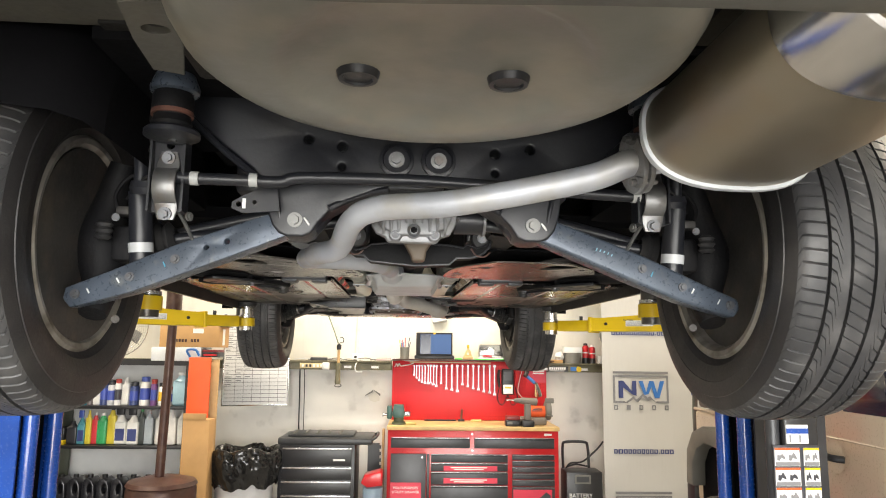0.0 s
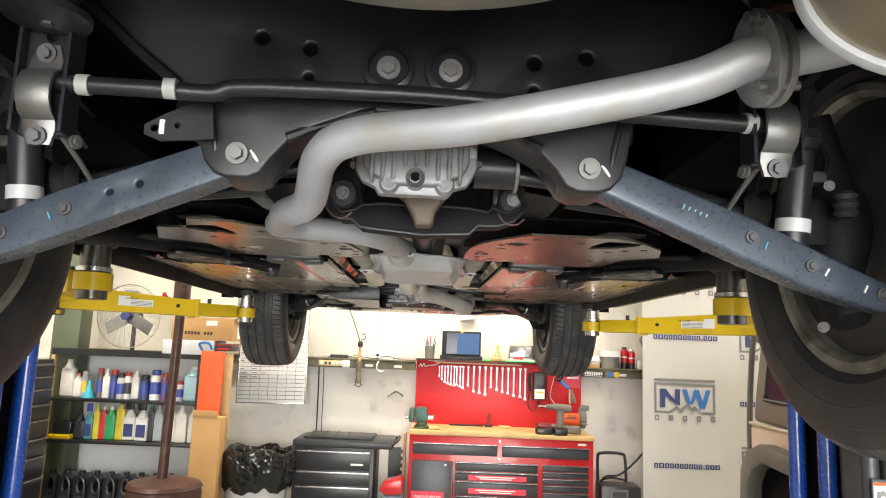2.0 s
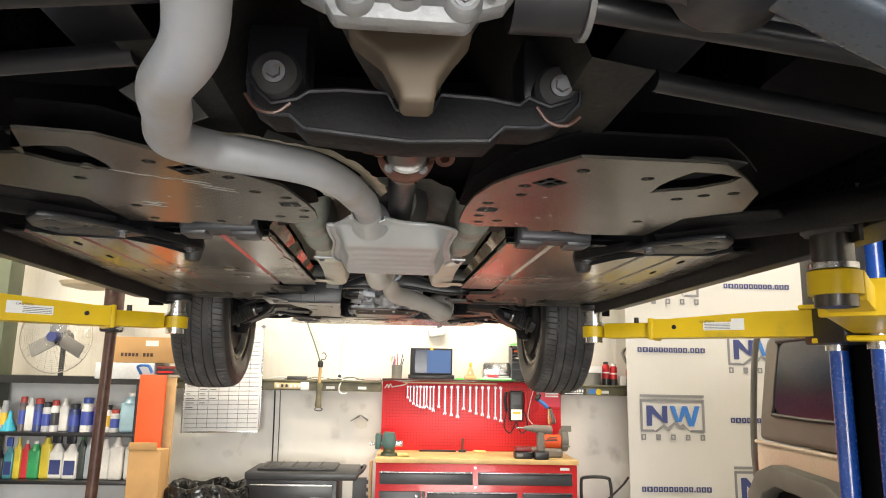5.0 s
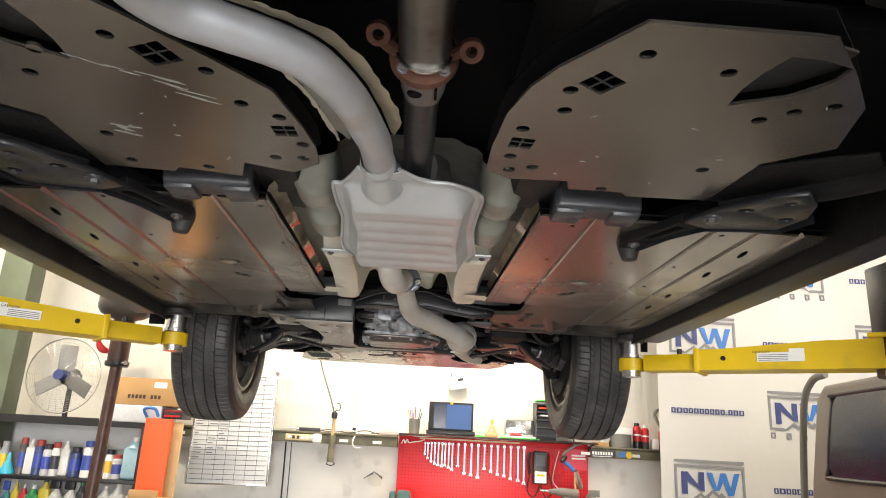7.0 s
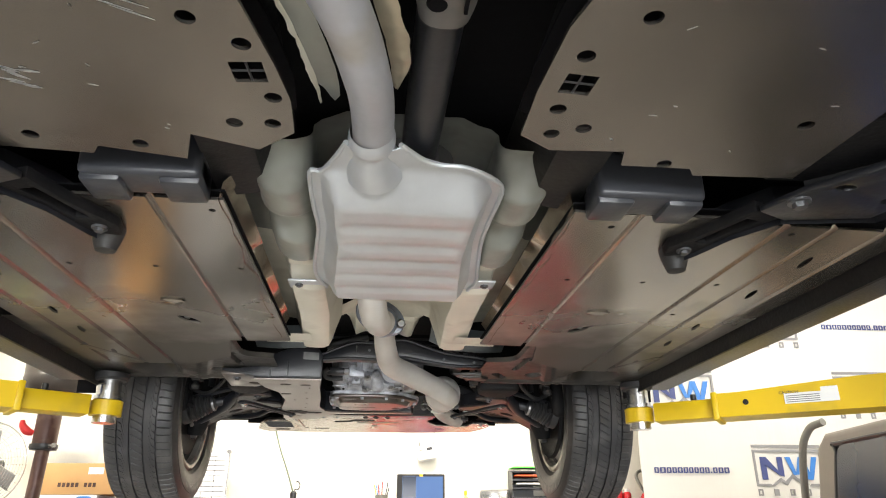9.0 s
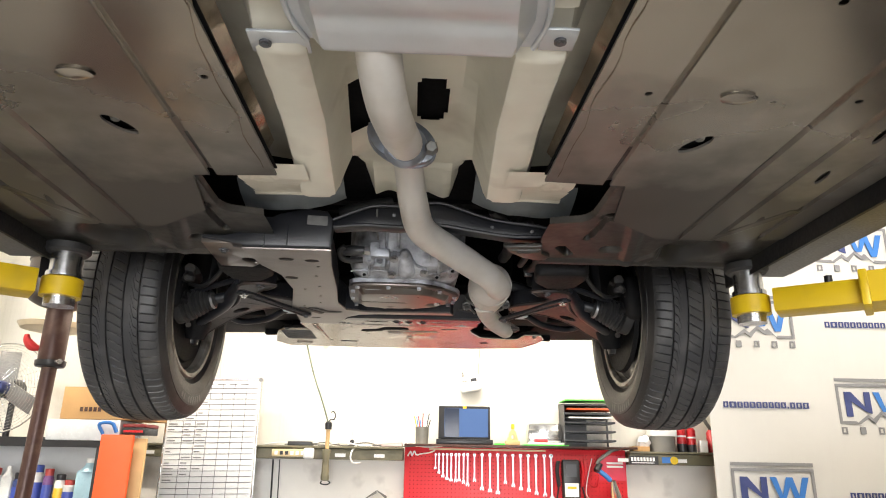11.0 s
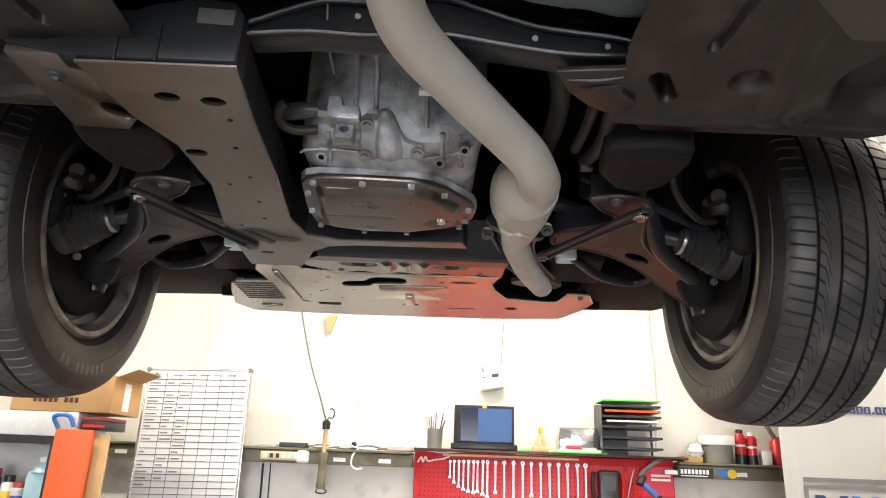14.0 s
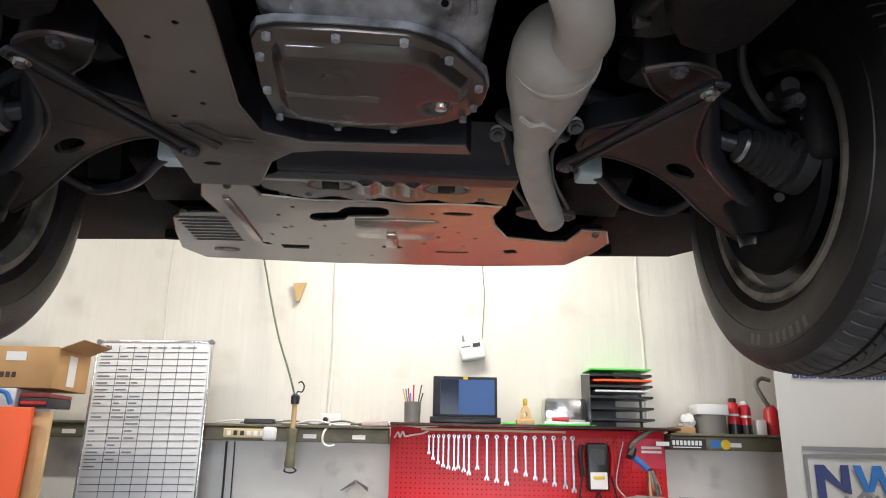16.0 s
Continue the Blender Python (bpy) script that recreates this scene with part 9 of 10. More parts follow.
def off_roader():
    t = thing("off_roader", "tan off-road car with a brown hard top and grey flares", "car", pose(2.0, 4.70, 0, 0, 0, -2))
    # local: +x away from the lift, -y towards its nose
    part("tub_body", B(0, 1.6, -3.2, 0.0, 0.78, 1.375, 0.03, 3), "tan_paint", t, "tan painted body")
    part("body_rail", S([(-0.004, -2.6, 1.378), (-0.004, -0.02, 1.378)], 0.01, seg=8, steps=1), "tan_paint", t)
    top = [(-2.3, 1.385), (0.0, 1.385), (-0.02, 1.5), (-0.13, 1.90), (-0.2, 1.955), (-1.9, 2.0), (-2.2, 1.95)]
    mm2 = Matrix(((0, 0, 1, 0), (1, 0, 0, 0), (0, 1, 0, 0), (0, 0, 0, 1)))
    part("hard_top", soften(P(top, (), 0.02, 1.58, m=mm2), 0.03, 3), "brown_top", t, "brown hard top")
    win = part("quarter_window", P([(-1.05, 1.53), (-0.26, 1.53), (-0.22, 1.57), (-0.30, 1.86), (-0.34, 1.89), (-1.05, 1.90)], (), 0.004, 0.012, m=mm2), "screen", t, "dark glossy side window")
    part("window_seal", S([(0.012, -1.05, 1.525), (0.012, -0.26, 1.525), (0.012, -0.21, 1.57), (0.012, -0.295, 1.865), (0.012, -0.335, 1.897), (0.012, -1.05, 1.905)], 0.012, seg=8, steps=3), "black", win)
    fl = [(0.02, 0.9), (-0.0, 1.12), (-0.10, 1.24), (-0.25, 1.29), (-0.72, 1.27), (-0.95, 1.16), (-1.10, 0.92), (-1.0, 0.92), (-0.88, 1.09), (-0.70, 1.17), (-0.28, 1.19), (-0.16, 1.14), (-0.09, 1.05), (-0.08, 0.9)]
    part("fender_flare", soften(P([(y - 0.06, z) for y, z in fl], (), -0.09, 0.01, m=mm2), 0.012, 2), "flare", t, "grey plastic wheel flare")
    # black block on the solid body: shade of the wheel opening as colour
    part("wheel_well", B(-0.003, 0.25, -0.92, -0.10, 0.77, 1.16), "void", t)
    for y in (-0.52, -2.9):
        w = part("tyre", lathe(bmesh.new(), [(0.2, -0.12), (0.40, -0.13), (0.45, -0.10), (0.455, 0.10), (0.40, 0.13), (0.2, 0.12)], pose(0.02, y, 0.455, 0, 90, 0), 48), "rubber", t, "large off-road tyre")
        part("rim", lathe(bmesh.new(), [(0.0, -0.08), (0.1, -0.09), (0.2, -0.06), (0.215, -0.115)], pose(0.02, y, 0.455, 0, 90, 0), 32), "flare", w)
    d = part("door", B(-0.012, 0.02, -2.35, -1.43, 0.82, 1.72, 0.012), "tan_paint", t, "tan door")
    part("handle", S([(-0.015, -1.50, 1.305), (-0.055, -1.52, 1.31), (-0.06, -1.62, 1.30), (-0.015, -1.66, 1.295)], 0.016, seg=10), "black", d, "black door handle")
    part("handle_dish", lathe(bmesh.new(), [(0, 0.0), (0.06, 0.0), (0.07, 0.006), (0.0, 0.006)], pose(-0.014, -1.60, 1.30, 0, -90, 0), 24), "tan_paint", d)
    part("hinge", B(-0.03, -0.012, -1.46, -1.40, 1.25, 1.32, 0.006), "white", d, "pale hinge"), part("hinge_pin", C((-0.033, -1.43, 1.24), (-0.033, -1.43, 1.33), 0.008, seg=10), "steel", d)
    part("door_window", B(-0.016, 0.026, -2.25, -1.66, 1.50, 1.69, 0.01), "screen", d, "dark glossy door window")
    part("pillar", B(0.0, 0.03, -1.43, -1.10, 1.38, 1.72, 0.01), "tan_paint", t)
    part("badge", B(-0.004, -0.0005, -1.38, -1.34, 1.42, 1.45), "red", t)
    part("bonnet", B(0.15, 1.45, -4.2, -3.2, 0.85, 1.32, 0.05, 3), "tan_paint", t)
    part("rear_bumper", B(-0.02, 1.6, 0.0, 0.14, 0.70, 0.88, 0.02), "black", t)
    part("tail_lamp", B(0.03, 0.15, 0.0, 0.05, 1.05, 1.3, 0.01), solid("lamp_red", (0.5, 0.02, 0.02)), t)
    part("ladder_tube", S([(0.05, 0.04, 1.12), (0.05, 0.10, 1.16), (0.05, 0.11, 1.4), (0.06, 0.06, 1.85), (0.08, 0.0, 1.99), (0.10, -0.10, 2.02)], 0.018, seg=12), "flare", t, "grey tube of the rear ladder")


off_roader()


def drawer_cabinet():
    """A tall black drawer cabinet along the side, its drawers facing the middle of the shop."""
    t = thing("drawer_cabinet", "tall black drawer cabinet with pale drawer edges beside the shelf", "cabinet", pose(-2.74, 5.25, 0))
    part("case", B(-0.55, 0, -0.55, 0.55, 0.1, 1.56, 0.008), "black", t)
    z = 1.53
    for h in (0.09, 0.09, 0.11, 0.11, 0.13, 0.13, 0.15, 0.15, 0.2, 0.2):
        dr = part("drawer", B(-0.004, 0.016, -0.53, 0.53, z - h + 0.008, z, 0.004), "black", t)
        part("pull", B(0.016, 0.026, -0.53, 0.53, z - 0.014, z - 0.004, 0.003), "rim", dr, "pale drawer edge")
        z -= h
    for y in (-0.45, 0.45):
        part("caster", C((-0.3, y, 0.05), (-0.26, y, 0.05), 0.05), "rubber", t), part("caster", C((-0.06, y, 0.05), (-0.02, y, 0.05), 0.05), "rubber", t)


drawer_cabinet()

# ---- small things along the wall ----


def at_wall(name, label, category, group=""):
    return wthing(name, label, category, group)


TOP = 1.6305  # top of the timber ledge
DECK = 1.6555  # top of the dark board over the pegboard

t = at_wall("pen_cup", "mottled cup full of pens and brushes", "cup")
part("cup", lathe(bmesh.new(), [(0, 0), (0.042, 0), (0.046, 0.11), (0.042, 0.11), (0.038, 0.01), (0, 0.01)], Matrix.Translation((-0.22, -0.13, DECK)), 24), "tub", t)
for k in range(9):
    a = k * 2.4
    q = Vector((-0.22 + 0.02 * math.cos(a), -0.13 + 0.02 * math.sin(a), DECK + 0.03))
    part("pen", C(q, q + Vector((0.035 * math.cos(a), 0.02 * math.sin(a), 0.13 + 0.02 * (k % 3))), 0.0035, seg=8), ("black", "logo_blue", "red", "white", "yellow")[k % 5], t)

t = at_wall("wooden_figure", "small pale wooden block with a yellow top", "ornament")
part("block", B(0.345, 0.44, -0.17, -0.10, DECK, DECK + 0.03, 0.006), "wood", t)
part("arch", P([(0.355, DECK + 0.03), (0.43, DECK + 0.03), (0.415, DECK + 0.085), (0.395, DECK + 0.11), (0.375, DECK + 0.085)], [ring_points(0.393, DECK + 0.055, 0.01, 0.014)], -0.155, -0.115, m=STAND), "wood", t)
part("clip", B(0.385, 0.405, -0.16, -0.11, DECK + 0.105, DECK + 0.14, 0.004), "yellow", t)

t = at_wall("chrome_tin", "shiny rounded tin box with a reflecting side", "tin")
part("tin_body", soften(P([(0.50, DECK + 0.012), (0.715, DECK + 0.012), (0.735, DECK + 0.06), (0.72, DECK + 0.145), (0.50, DECK + 0.145), (0.492, DECK + 0.07)], (), -0.17, -0.06, m=STAND), 0.01, 2), "chrome", t)
t = at_wall("papers", "loose papers and a green folder on the shelf", "papers")
part("folder", B(0.46, 0.76, -0.215, -0.04, DECK, DECK + 0.006), "green", t, "green folder")
part("sheet", B(0.49, 0.73, -0.21, -0.18, DECK + 0.007, DECK + 0.02, 0.003), "paper", t)
part("marker", C((0.53, -0.20, DECK + 0.032), (0.62, -0.205, DECK + 0.03), 0.009, seg=10), "red", t)
t = at_wall("green_tape", "small green strip lying beside the laptop", "tape")
part("strip", B(0.265, 0.335, -0.20, -0.16, DECK, DECK + 0.01, 0.002), "green", t)

t = at_wall("wire_box", "flat beige box on the ledge", "box")
part("box_body", B(1.20, 1.31, -0.17, -0.05, TOP, TOP + 0.032, 0.002), "cardboard", t)
t = at_wall("crumpled_wrap", "crumpled clear plastic wrap on the flat box", "wrapping")
bm = bmesh.new()
bmesh.ops.create_icosphere(bm, subdivisions=3, radius=0.045, matrix=Matrix.Translation((1.285, -0.12, TOP + 0.066)))
for v in bm.verts:
    v.co += Vector((1, 1, 0.7)) * noise.noise(v.co * 45) * 0.02
part("wrap", bm, "paper", t)
t = at_wall("tape_roll", "dark grey roll of tape lying flat", "tape")
part("roll", lathe(bmesh.new(), [(0.04, 0), (0.085, 0), (0.085, 0.10), (0.04, 0.10), (0.04, 0)], Matrix.Translation((1.415, -0.11, TOP)), 32), "flare", t)
t = at_wall("white_box", "white cardboard box lying on the tape roll", "box")
part("box_body", B(1.325, 1.50, -0.17, -0.05, TOP + 0.101, TOP + 0.155, 0.003), "white", t)
for u, h, cap in ((1.545, 0.195, "black"), (1.61, 0.18, "white")):
    t = at_wall("spray_can", "red aerosol spray can standing on the ledge", "spray can", "aerosols on the ledge")
    m = Matrix.Translation((u, -0.12, TOP))
    part("body", lathe(bmesh.new(), [(0, 0), (0.03, 0), (0.031, 0.004), (0.031, h * 0.8), (0.02, h * 0.88), (0, h * 0.88)], m, 24), "red", t)
    part("cap", lathe(bmesh.new(), [(0.02, h * 0.86), (0.021, h * 0.98), (0.012, h), (0, h)], m, 20), cap, t)
    part("label_band", lathe(bmesh.new(), [(0.0315, 0.0), (0.0315, h * 0.28)], m, 24), "black", t)
    part("label_bar", lathe(bmesh.new(), [(0.0314, h * 0.5), (0.0314, h * 0.56)], m, 24), "white", t)
t = at_wall("white_box", "small upright white carton on the ledge", "box")
part("box_body", B(1.66, 1.71, -0.15, -0.09, TOP, TOP + 0.078, 0.002), "white", t)
t = at_wall("red_canister", "red canister with a grey hose at the banner's edge", "canister")
part("canister", lathe(bmesh.new(), [(0, 0), (0.04, 0), (0.04, 0.13), (0.02, 0.16), (0, 0.16)], Matrix.Translation((1.765, -0.10, TOP)), 24), "red", t)
part("hose", S([(1.755, -0.11, TOP + 0.15), (1.72, -0.12, TOP + 0.2), (1.70, -0.10, TOP + 0.27), (1.74, -0.08, TOP + 0.31), (1.79, -0.08, TOP + 0.3)], 0.012, seg=10), "flare", t)

# stickers on the ledge front
t = at_wall("ledge_sticker", "black sticker with a pale bar of lettering", "sticker")
part("sticker", B(1.165, 1.36, -0.1735, -0.1705, 1.548, 1.6), "black", t)
for k in range(8):
    part("lettering_block", B(1.178 + 0.0205 * k, 1.192 + 0.0205 * k, -0.1755, -0.1736, 1.568, 1.592), "white", t)
part("lettering_bar", B(1.18, 1.33, -0.1755, -0.1736, 1.555, 1.56), "white", t)
t = at_wall("ledge_sticker", "blue sticker with a round yellow emblem", "sticker")
part("sticker", B(1.385, 1.48, -0.1735, -0.1705, 1.558, 1.596), "logo_blue", t)
part("disc", C((1.465, -0.1755, 1.575), (1.465, -0.1736, 1.575), 0.026), "yellow", t)
for u in (-2.03, -0.76, -0.50, 1.515, 1.125):
    t = at_wall("ledge_label", "small white label stuck on the ledge front", "label", "ledge labels")
    part("label", B(u - 0.035, u + 0.035, -0.1735, -0.1705, 1.562, 1.584), "paper", t)

# power strip, plug, cords
t = at_wall("power_strip", "beige power strip with a white plug adapter", "power strip")
part("strip", B(-1.21, -0.99, -0.205, -0.172, 1.558, 1.606, 0.006), solid("beige_strip", (0.62, 0.50, 0.28)), t)
for k in range(6):
    part("socket", B(-1.19 + 0.035 * k, -1.17 + 0.035 * k, -0.2075, -0.2052, 1.57, 1.594), "black" if k in (1, 2) else "white", t)
part("adapter", B(-0.995, -0.925, -0.255, -0.206, 1.545, 1.615, 0.016, 3), "white", t, "white rounded plug adapter")
t = at_wall("outlet_box", "white wall outlet with plugged cords", "outlet")
part("plate", B(-0.735, -0.62, -0.03, -0.021, 1.632, 1.70, 0.004), "white", t)
part("plug", C((-0.70, -0.06, 1.665), (-0.70, -0.03, 1.665), 0.014), "black", t)
part("plug", C((-0.655, -0.06, 1.66), (-0.655, -0.03, 1.66), 0.014), "white", t)
part("cord", S([(-0.655, -0.06, 1.655), (-0.68, -0.20, 1.60), (-0.685, -0.21, 1.55), (-0.66, -0.205, 1.525), (-0.62, -0.20, 1.53)], 0.006, seg=8), "white", t, "white cord")
t = at_wall("black_box", "flat black charger lying on the ledge", "charger")
part("box_body", B(-1.12, -0.96, -0.16, -0.06, TOP, TOP + 0.028, 0.006), "plastic", t)
rc = random.Random(21)
for k in range(7):
    t = at_wall("cable", "loose dark cable lying along the ledge", "cable", "cables on the ledge")
    u = -1.28 + 0.14 * k
    pts = [(u + 0.12 * j, -0.10 - 0.06 * rc.random(), TOP + 0.006 + (0.022 * rc.random() if j % 2 else 0)) for j in range(4)]
    part("cord", S(pts, 0.0045, seg=8), "flare" if k % 3 else "white", t)
for u, z in ((-1.235, 1.54), (-1.19, 1.54)):
    t = at_wall("cable", "thin dark cable hanging below the ledge", "cable", "cables on the wall")
    part("cord", S([(u, -0.03, z), (u + 0.006, -0.03, 1.3), (u + 0.01, -0.028, 1.0), (u + 0.02, -0.03, 0.6), (u + 0.03, -0.03, 0.1)], 0.006 if u < -1.2 else 0.0035, seg=8), "black", t)
t = at_wall("clear_pouch", "crumpled clear pouch on the ledge", "pouch")
bm = B(-0.49, -0.35, -0.17, -0.08, TOP, TOP + 0.026, 0.006, 3)
for v in bm.verts:
    v.co.z += 0.01 * noise.noise(v.co * 30)
part("pouch", bm, solid("pouch_pink", (0.5, 0.38, 0.36), 0.25), t)


def trouble_light():
    t = at_wall("work_light", "olive hand lamp hanging by its hook from the ledge", "work light")
    part("handle", lathe(bmesh.new(), [(0, 0), (0.026, 0.004), (0.028, 0.03), (0.024, 0.04), (0.022, 0.14), (0.03, 0.19), (0.026, 0.2), (0, 0.2)], Matrix.Translation((-0.845, -0.225, 1.41)), 20), "ledge", t)
    part("lamp_tube", C((-0.843, -0.225, 1.61), (-0.842, -0.225, 1.74), 0.013), "ply", t)
    part("head", lathe(bmesh.new(), [(0, 0), (0.022, 0.0), (0.024, 0.04), (0.016, 0.05), (0, 0.05)], Matrix.Translation((-0.842, -0.225, 1.735)), 20), "black", t)
    part("hook", S([(-0.842, -0.225, 1.78), (-0.83, -0.225, 1.80), (-0.808, -0.225, 1.80), (-0.80, -0.225, 1.83), (-0.815, -0.225, 1.852), (-0.832, -0.225, 1.845)], 0.004, seg=8), "black", t)
    part("bottom_loop", S([(-0.865, -0.225, 1.41), (-0.87, -0.225, 1.395), (-0.835, -0.225, 1.388), (-0.81, -0.225, 1.40), (-0.825, -0.225, 1.412)], 0.004, seg=8), "black", t)
    part("cord", S([(-0.842, -0.225, 1.77), (-0.90, -0.19, 1.92), (-0.98, -0.12, 2.10), (-1.05, -0.06, 2.30), (-1.10, -0.04, 2.48), (-1.135, -0.03, 2.62), (-1.16, -0.03, 2.9), (-1.17, -0.03, 3.6)], 0.0055, seg=8), "green_paint", t, "green cord running up the wall")


trouble_light()
t = at_wall("wall_clip", "small brown metal clip screwed to the wall", "clip")
part("clip", P([(-0.945, 2.44), (-0.87, 2.445), (-0.885, 2.40), (-0.905, 2.33), (-0.92, 2.335), (-0.935, 2.40)], (), -0.03, -0.003, m=STAND), "ply", t)
t = at_wall("torn_patch", "torn flap in the wall facing", "flap")
for a, b in ((-0.595, -0.52), (-0.515, -0.45)):
    z0, z1 = (1.30, 1.352) if a < -0.55 else (1.352, 1.315)
    part("flap", P([(a, z0), (b, z1), (b, z1 - 0.02), ((a + b) / 2, (z0 + z1) / 2 - 0.012), (a, z0 - 0.006)], (), -0.05, -0.025, m=STAND), "flare", t)
part("torn_sheet", P([(-0.57, 1.30), (-0.52, 1.34), (-0.46, 1.31), (-0.455, 1.25), (-0.50, 1.235), (-0.55, 1.25)], (), -0.027, -0.0245, m=STAND), "wall", t)

# ---- on and round the tool chest ----
WT = 1.0765


def vise():
    t = at_wall("bench_vise", "green cast bench vise on the worktop", "vise")
    part("base", lathe(bmesh.new(), [(0, 0), (0.065, 0), (0.06, 0.02), (0.045, 0.03), (0.045, 0.06), (0, 0.06)], Matrix.Translation((-0.255, -0.47, WT)), 24), "green_paint", t)
    part("fixed_jaw", soften(P([(-0.30, WT + 0.06), (-0.21, WT + 0.06), (-0.20, WT + 0.10), (-0.215, WT + 0.17), (-0.30, WT + 0.175), (-0.31, WT + 0.11)], (), -0.55, -0.40, m=STAND), 0.01, 2), solid("vise_green", (0.05, 0.12, 0.11)), t)
    part("slide", B(-0.34, -0.15, -0.50, -0.45, WT + 0.07, WT + 0.115, 0.008), "steel", t)
    part("moving_jaw", B(-0.36, -0.315, -0.54, -0.41, WT + 0.05, WT + 0.165, 0.012), solid("vise_green", (0.05, 0.12, 0.11)), t)
    part("screw", C((-0.40, -0.475, WT + 0.085), (-0.34, -0.475, WT + 0.085), 0.012), "steel", t)
    part("bar", C((-0.395, -0.56, WT + 0.08), (-0.395, -0.39, WT + 0.09), 0.006), "steel", t)


vise()
t = at_wall("rag", "pale yellow rag beside the vise", "rag")
bm = B(-0.19, -0.10, -0.56, -0.46, WT, WT + 0.025, 0.008, 3)
for v in bm.verts:
    v.co.z = max(WT, v.co.z + 0.016 * noise.noise(v.co * 22))
part("cloth", bm, solid("rag_yellow", (0.6, 0.5, 0.2), 0.8), t)


def grinder():
    t = at_wall("bench_grinder", "orange and dark grey bench grinder at the worktop's end", "bench grinder")
    d = 0.42
    part("base", B(0.83, 1.09, -d - 0.08, -d + 0.08, WT, WT + 0.07, 0.02, 3), "brown_top", t, "dark grey cast base")
    part("motor", C((0.936, -d, WT + 0.115), (1.081, -d, WT + 0.115), 0.054, seg=28), "orange", t, "orange motor housing")
    for k in range(3):
        part("cooling_slot", B(0.955 + 0.012 * k, 1.05, -d - 0.056, -d - 0.05, WT + 0.125 + 0.012 * k, WT + 0.131 + 0.012 * k), "drawer", t)
    for u0, u1, r in ((1.085, 1.135, 0.088), (0.905, 0.932, 0.05)):
        part("wheel_guard", soften(C((u0, -d, WT + 0.13), (u1, -d, WT + 0.13), r, seg=28), 0.01, 2), "flare", t)
    part("eye_shield", B(1.07, 1.15, -d - 0.10, -d - 0.094, WT + 0.20, WT + 0.245, 0.002), "flare", t)
    part("tool_rest", B(1.085, 1.135, -d - 0.12, -d - 0.08, WT + 0.085, WT + 0.095, 0.002), "zinc", t)


grinder()
t = at_wall("power_drill", "dark grey cordless drill standing on the worktop", "drill")
part("body", soften(C((0.84, -0.58, WT + 0.225), (0.985, -0.58, WT + 0.215), 0.030, 0.034), 0.006, 2), "brown_top", t)
part("chuck", C((0.775, -0.58, WT + 0.228), (0.842, -0.58, WT + 0.225), 0.014, 0.026), "flare", t)
part("bit", C((0.71, -0.58, WT + 0.23), (0.776, -0.58, WT + 0.228), 0.008), "steel", t)
part("grip", B(0.868, 0.93, -0.605, -0.555, WT + 0.055, WT + 0.205, 0.016, 3), "brown_top", t)
part("battery", B(0.845, 0.955, -0.63, -0.53, WT, WT + 0.06, 0.012, 3), "black", t)
t = at_wall("battery_pack", "red and black tool battery charger on the worktop", "charger")
part("case", B(0.70, 0.835, -0.60, -0.50, WT, WT + 0.055, 0.010, 3), "black", t)
part("cover", B(0.705, 0.83, -0.595, -0.505, WT + 0.055, WT + 0.09, 0.008, 3), solid("dark_red", (0.2, 0.02, 0.02)), t, "dark red cover")
part("label", B(0.715, 0.76, -0.6015, -0.5995, WT + 0.02, WT + 0.04), "flare", t)
t = at_wall("tool_holder", "small dark tool standing near the pegboard", "hand tool")
part("foot", B(0.30, 0.36, -0.20, -0.15, WT, WT + 0.02, 0.003), "black", t)
part("stem", C((0.33, -0.175, WT + 0.02), (0.335, -0.175, WT + 0.11), 0.010), "rust", t)
t = at_wall("pry_bar", "long dark bar lying along the back of the worktop", "bar")
part("bar", B(-0.02, 0.28, -0.18, -0.155, WT, WT + 0.014, 0.003), "black", t)
t = at_wall("rag", "folded pale cloth at the back of the worktop", "rag")
part("cloth", B(0.42, 0.52, -0.23, -0.15, WT, WT + 0.016, 0.005), solid("rag_yellow", (0.6, 0.5, 0.2), 0.8), t)

t = at_wall("battery_tester", "black battery tester with red leads on the pegboard", "tester")
part("case", B(0.722, 0.838, -0.15, -0.097, 1.325, 1.57, 0.012, 3), "black", t)
part("dial", B(0.735, 0.825, -0.1535, -0.1505, 1.335, 1.42), "paper", t, "white dial plate")
part("dial_mark", B(0.75, 0.81, -0.1555, -0.1536, 1.385, 1.40), "yellow", t)
part("louvre", B(0.745, 0.815, -0.1525, -0.1505, 1.46, 1.54), "drawer", t)
for s, u in ((-1, 0.70), (1, 0.855)):
    part("clamp", S([(u, -0.12, 1.56), (u + s * 0.01, -0.125, 1.50), (u, -0.125, 1.40)], 0.013, seg=8), "red" if s > 0 else "black", t)
    part("lead", S([(u, -0.12, 1.40), (u + s * 0.02, -0.13, 1.28), (u - s * 0.03, -0.13, 1.23), (0.78, -0.13, 1.32)], 0.005, seg=8), "black", t)
t = at_wall("pegboard_sticker", "red printed card with pale lettering bars", "sticker")
part("card", B(0.975, 1.155, -0.0995, -0.0965, 1.44, 1.60), solid("label_red", (0.66, 0.03, 0.07)), t)
for k in range(2):
    part("lettering_bar", B(1.03, 1.14, -0.1015, -0.0996, 1.545 - 0.022 * k, 1.558 - 0.022 * k), "white", t)
t = at_wall("inspection_lamp", "jointed inspection lamp with a chrome shade", "lamp")
part("arm", S([(1.10, -0.15, 1.645), (1.05, -0.17, 1.63), (0.97, -0.18, 1.575), (0.945, -0.18, 1.545)], 0.012, seg=10), "flare", t)
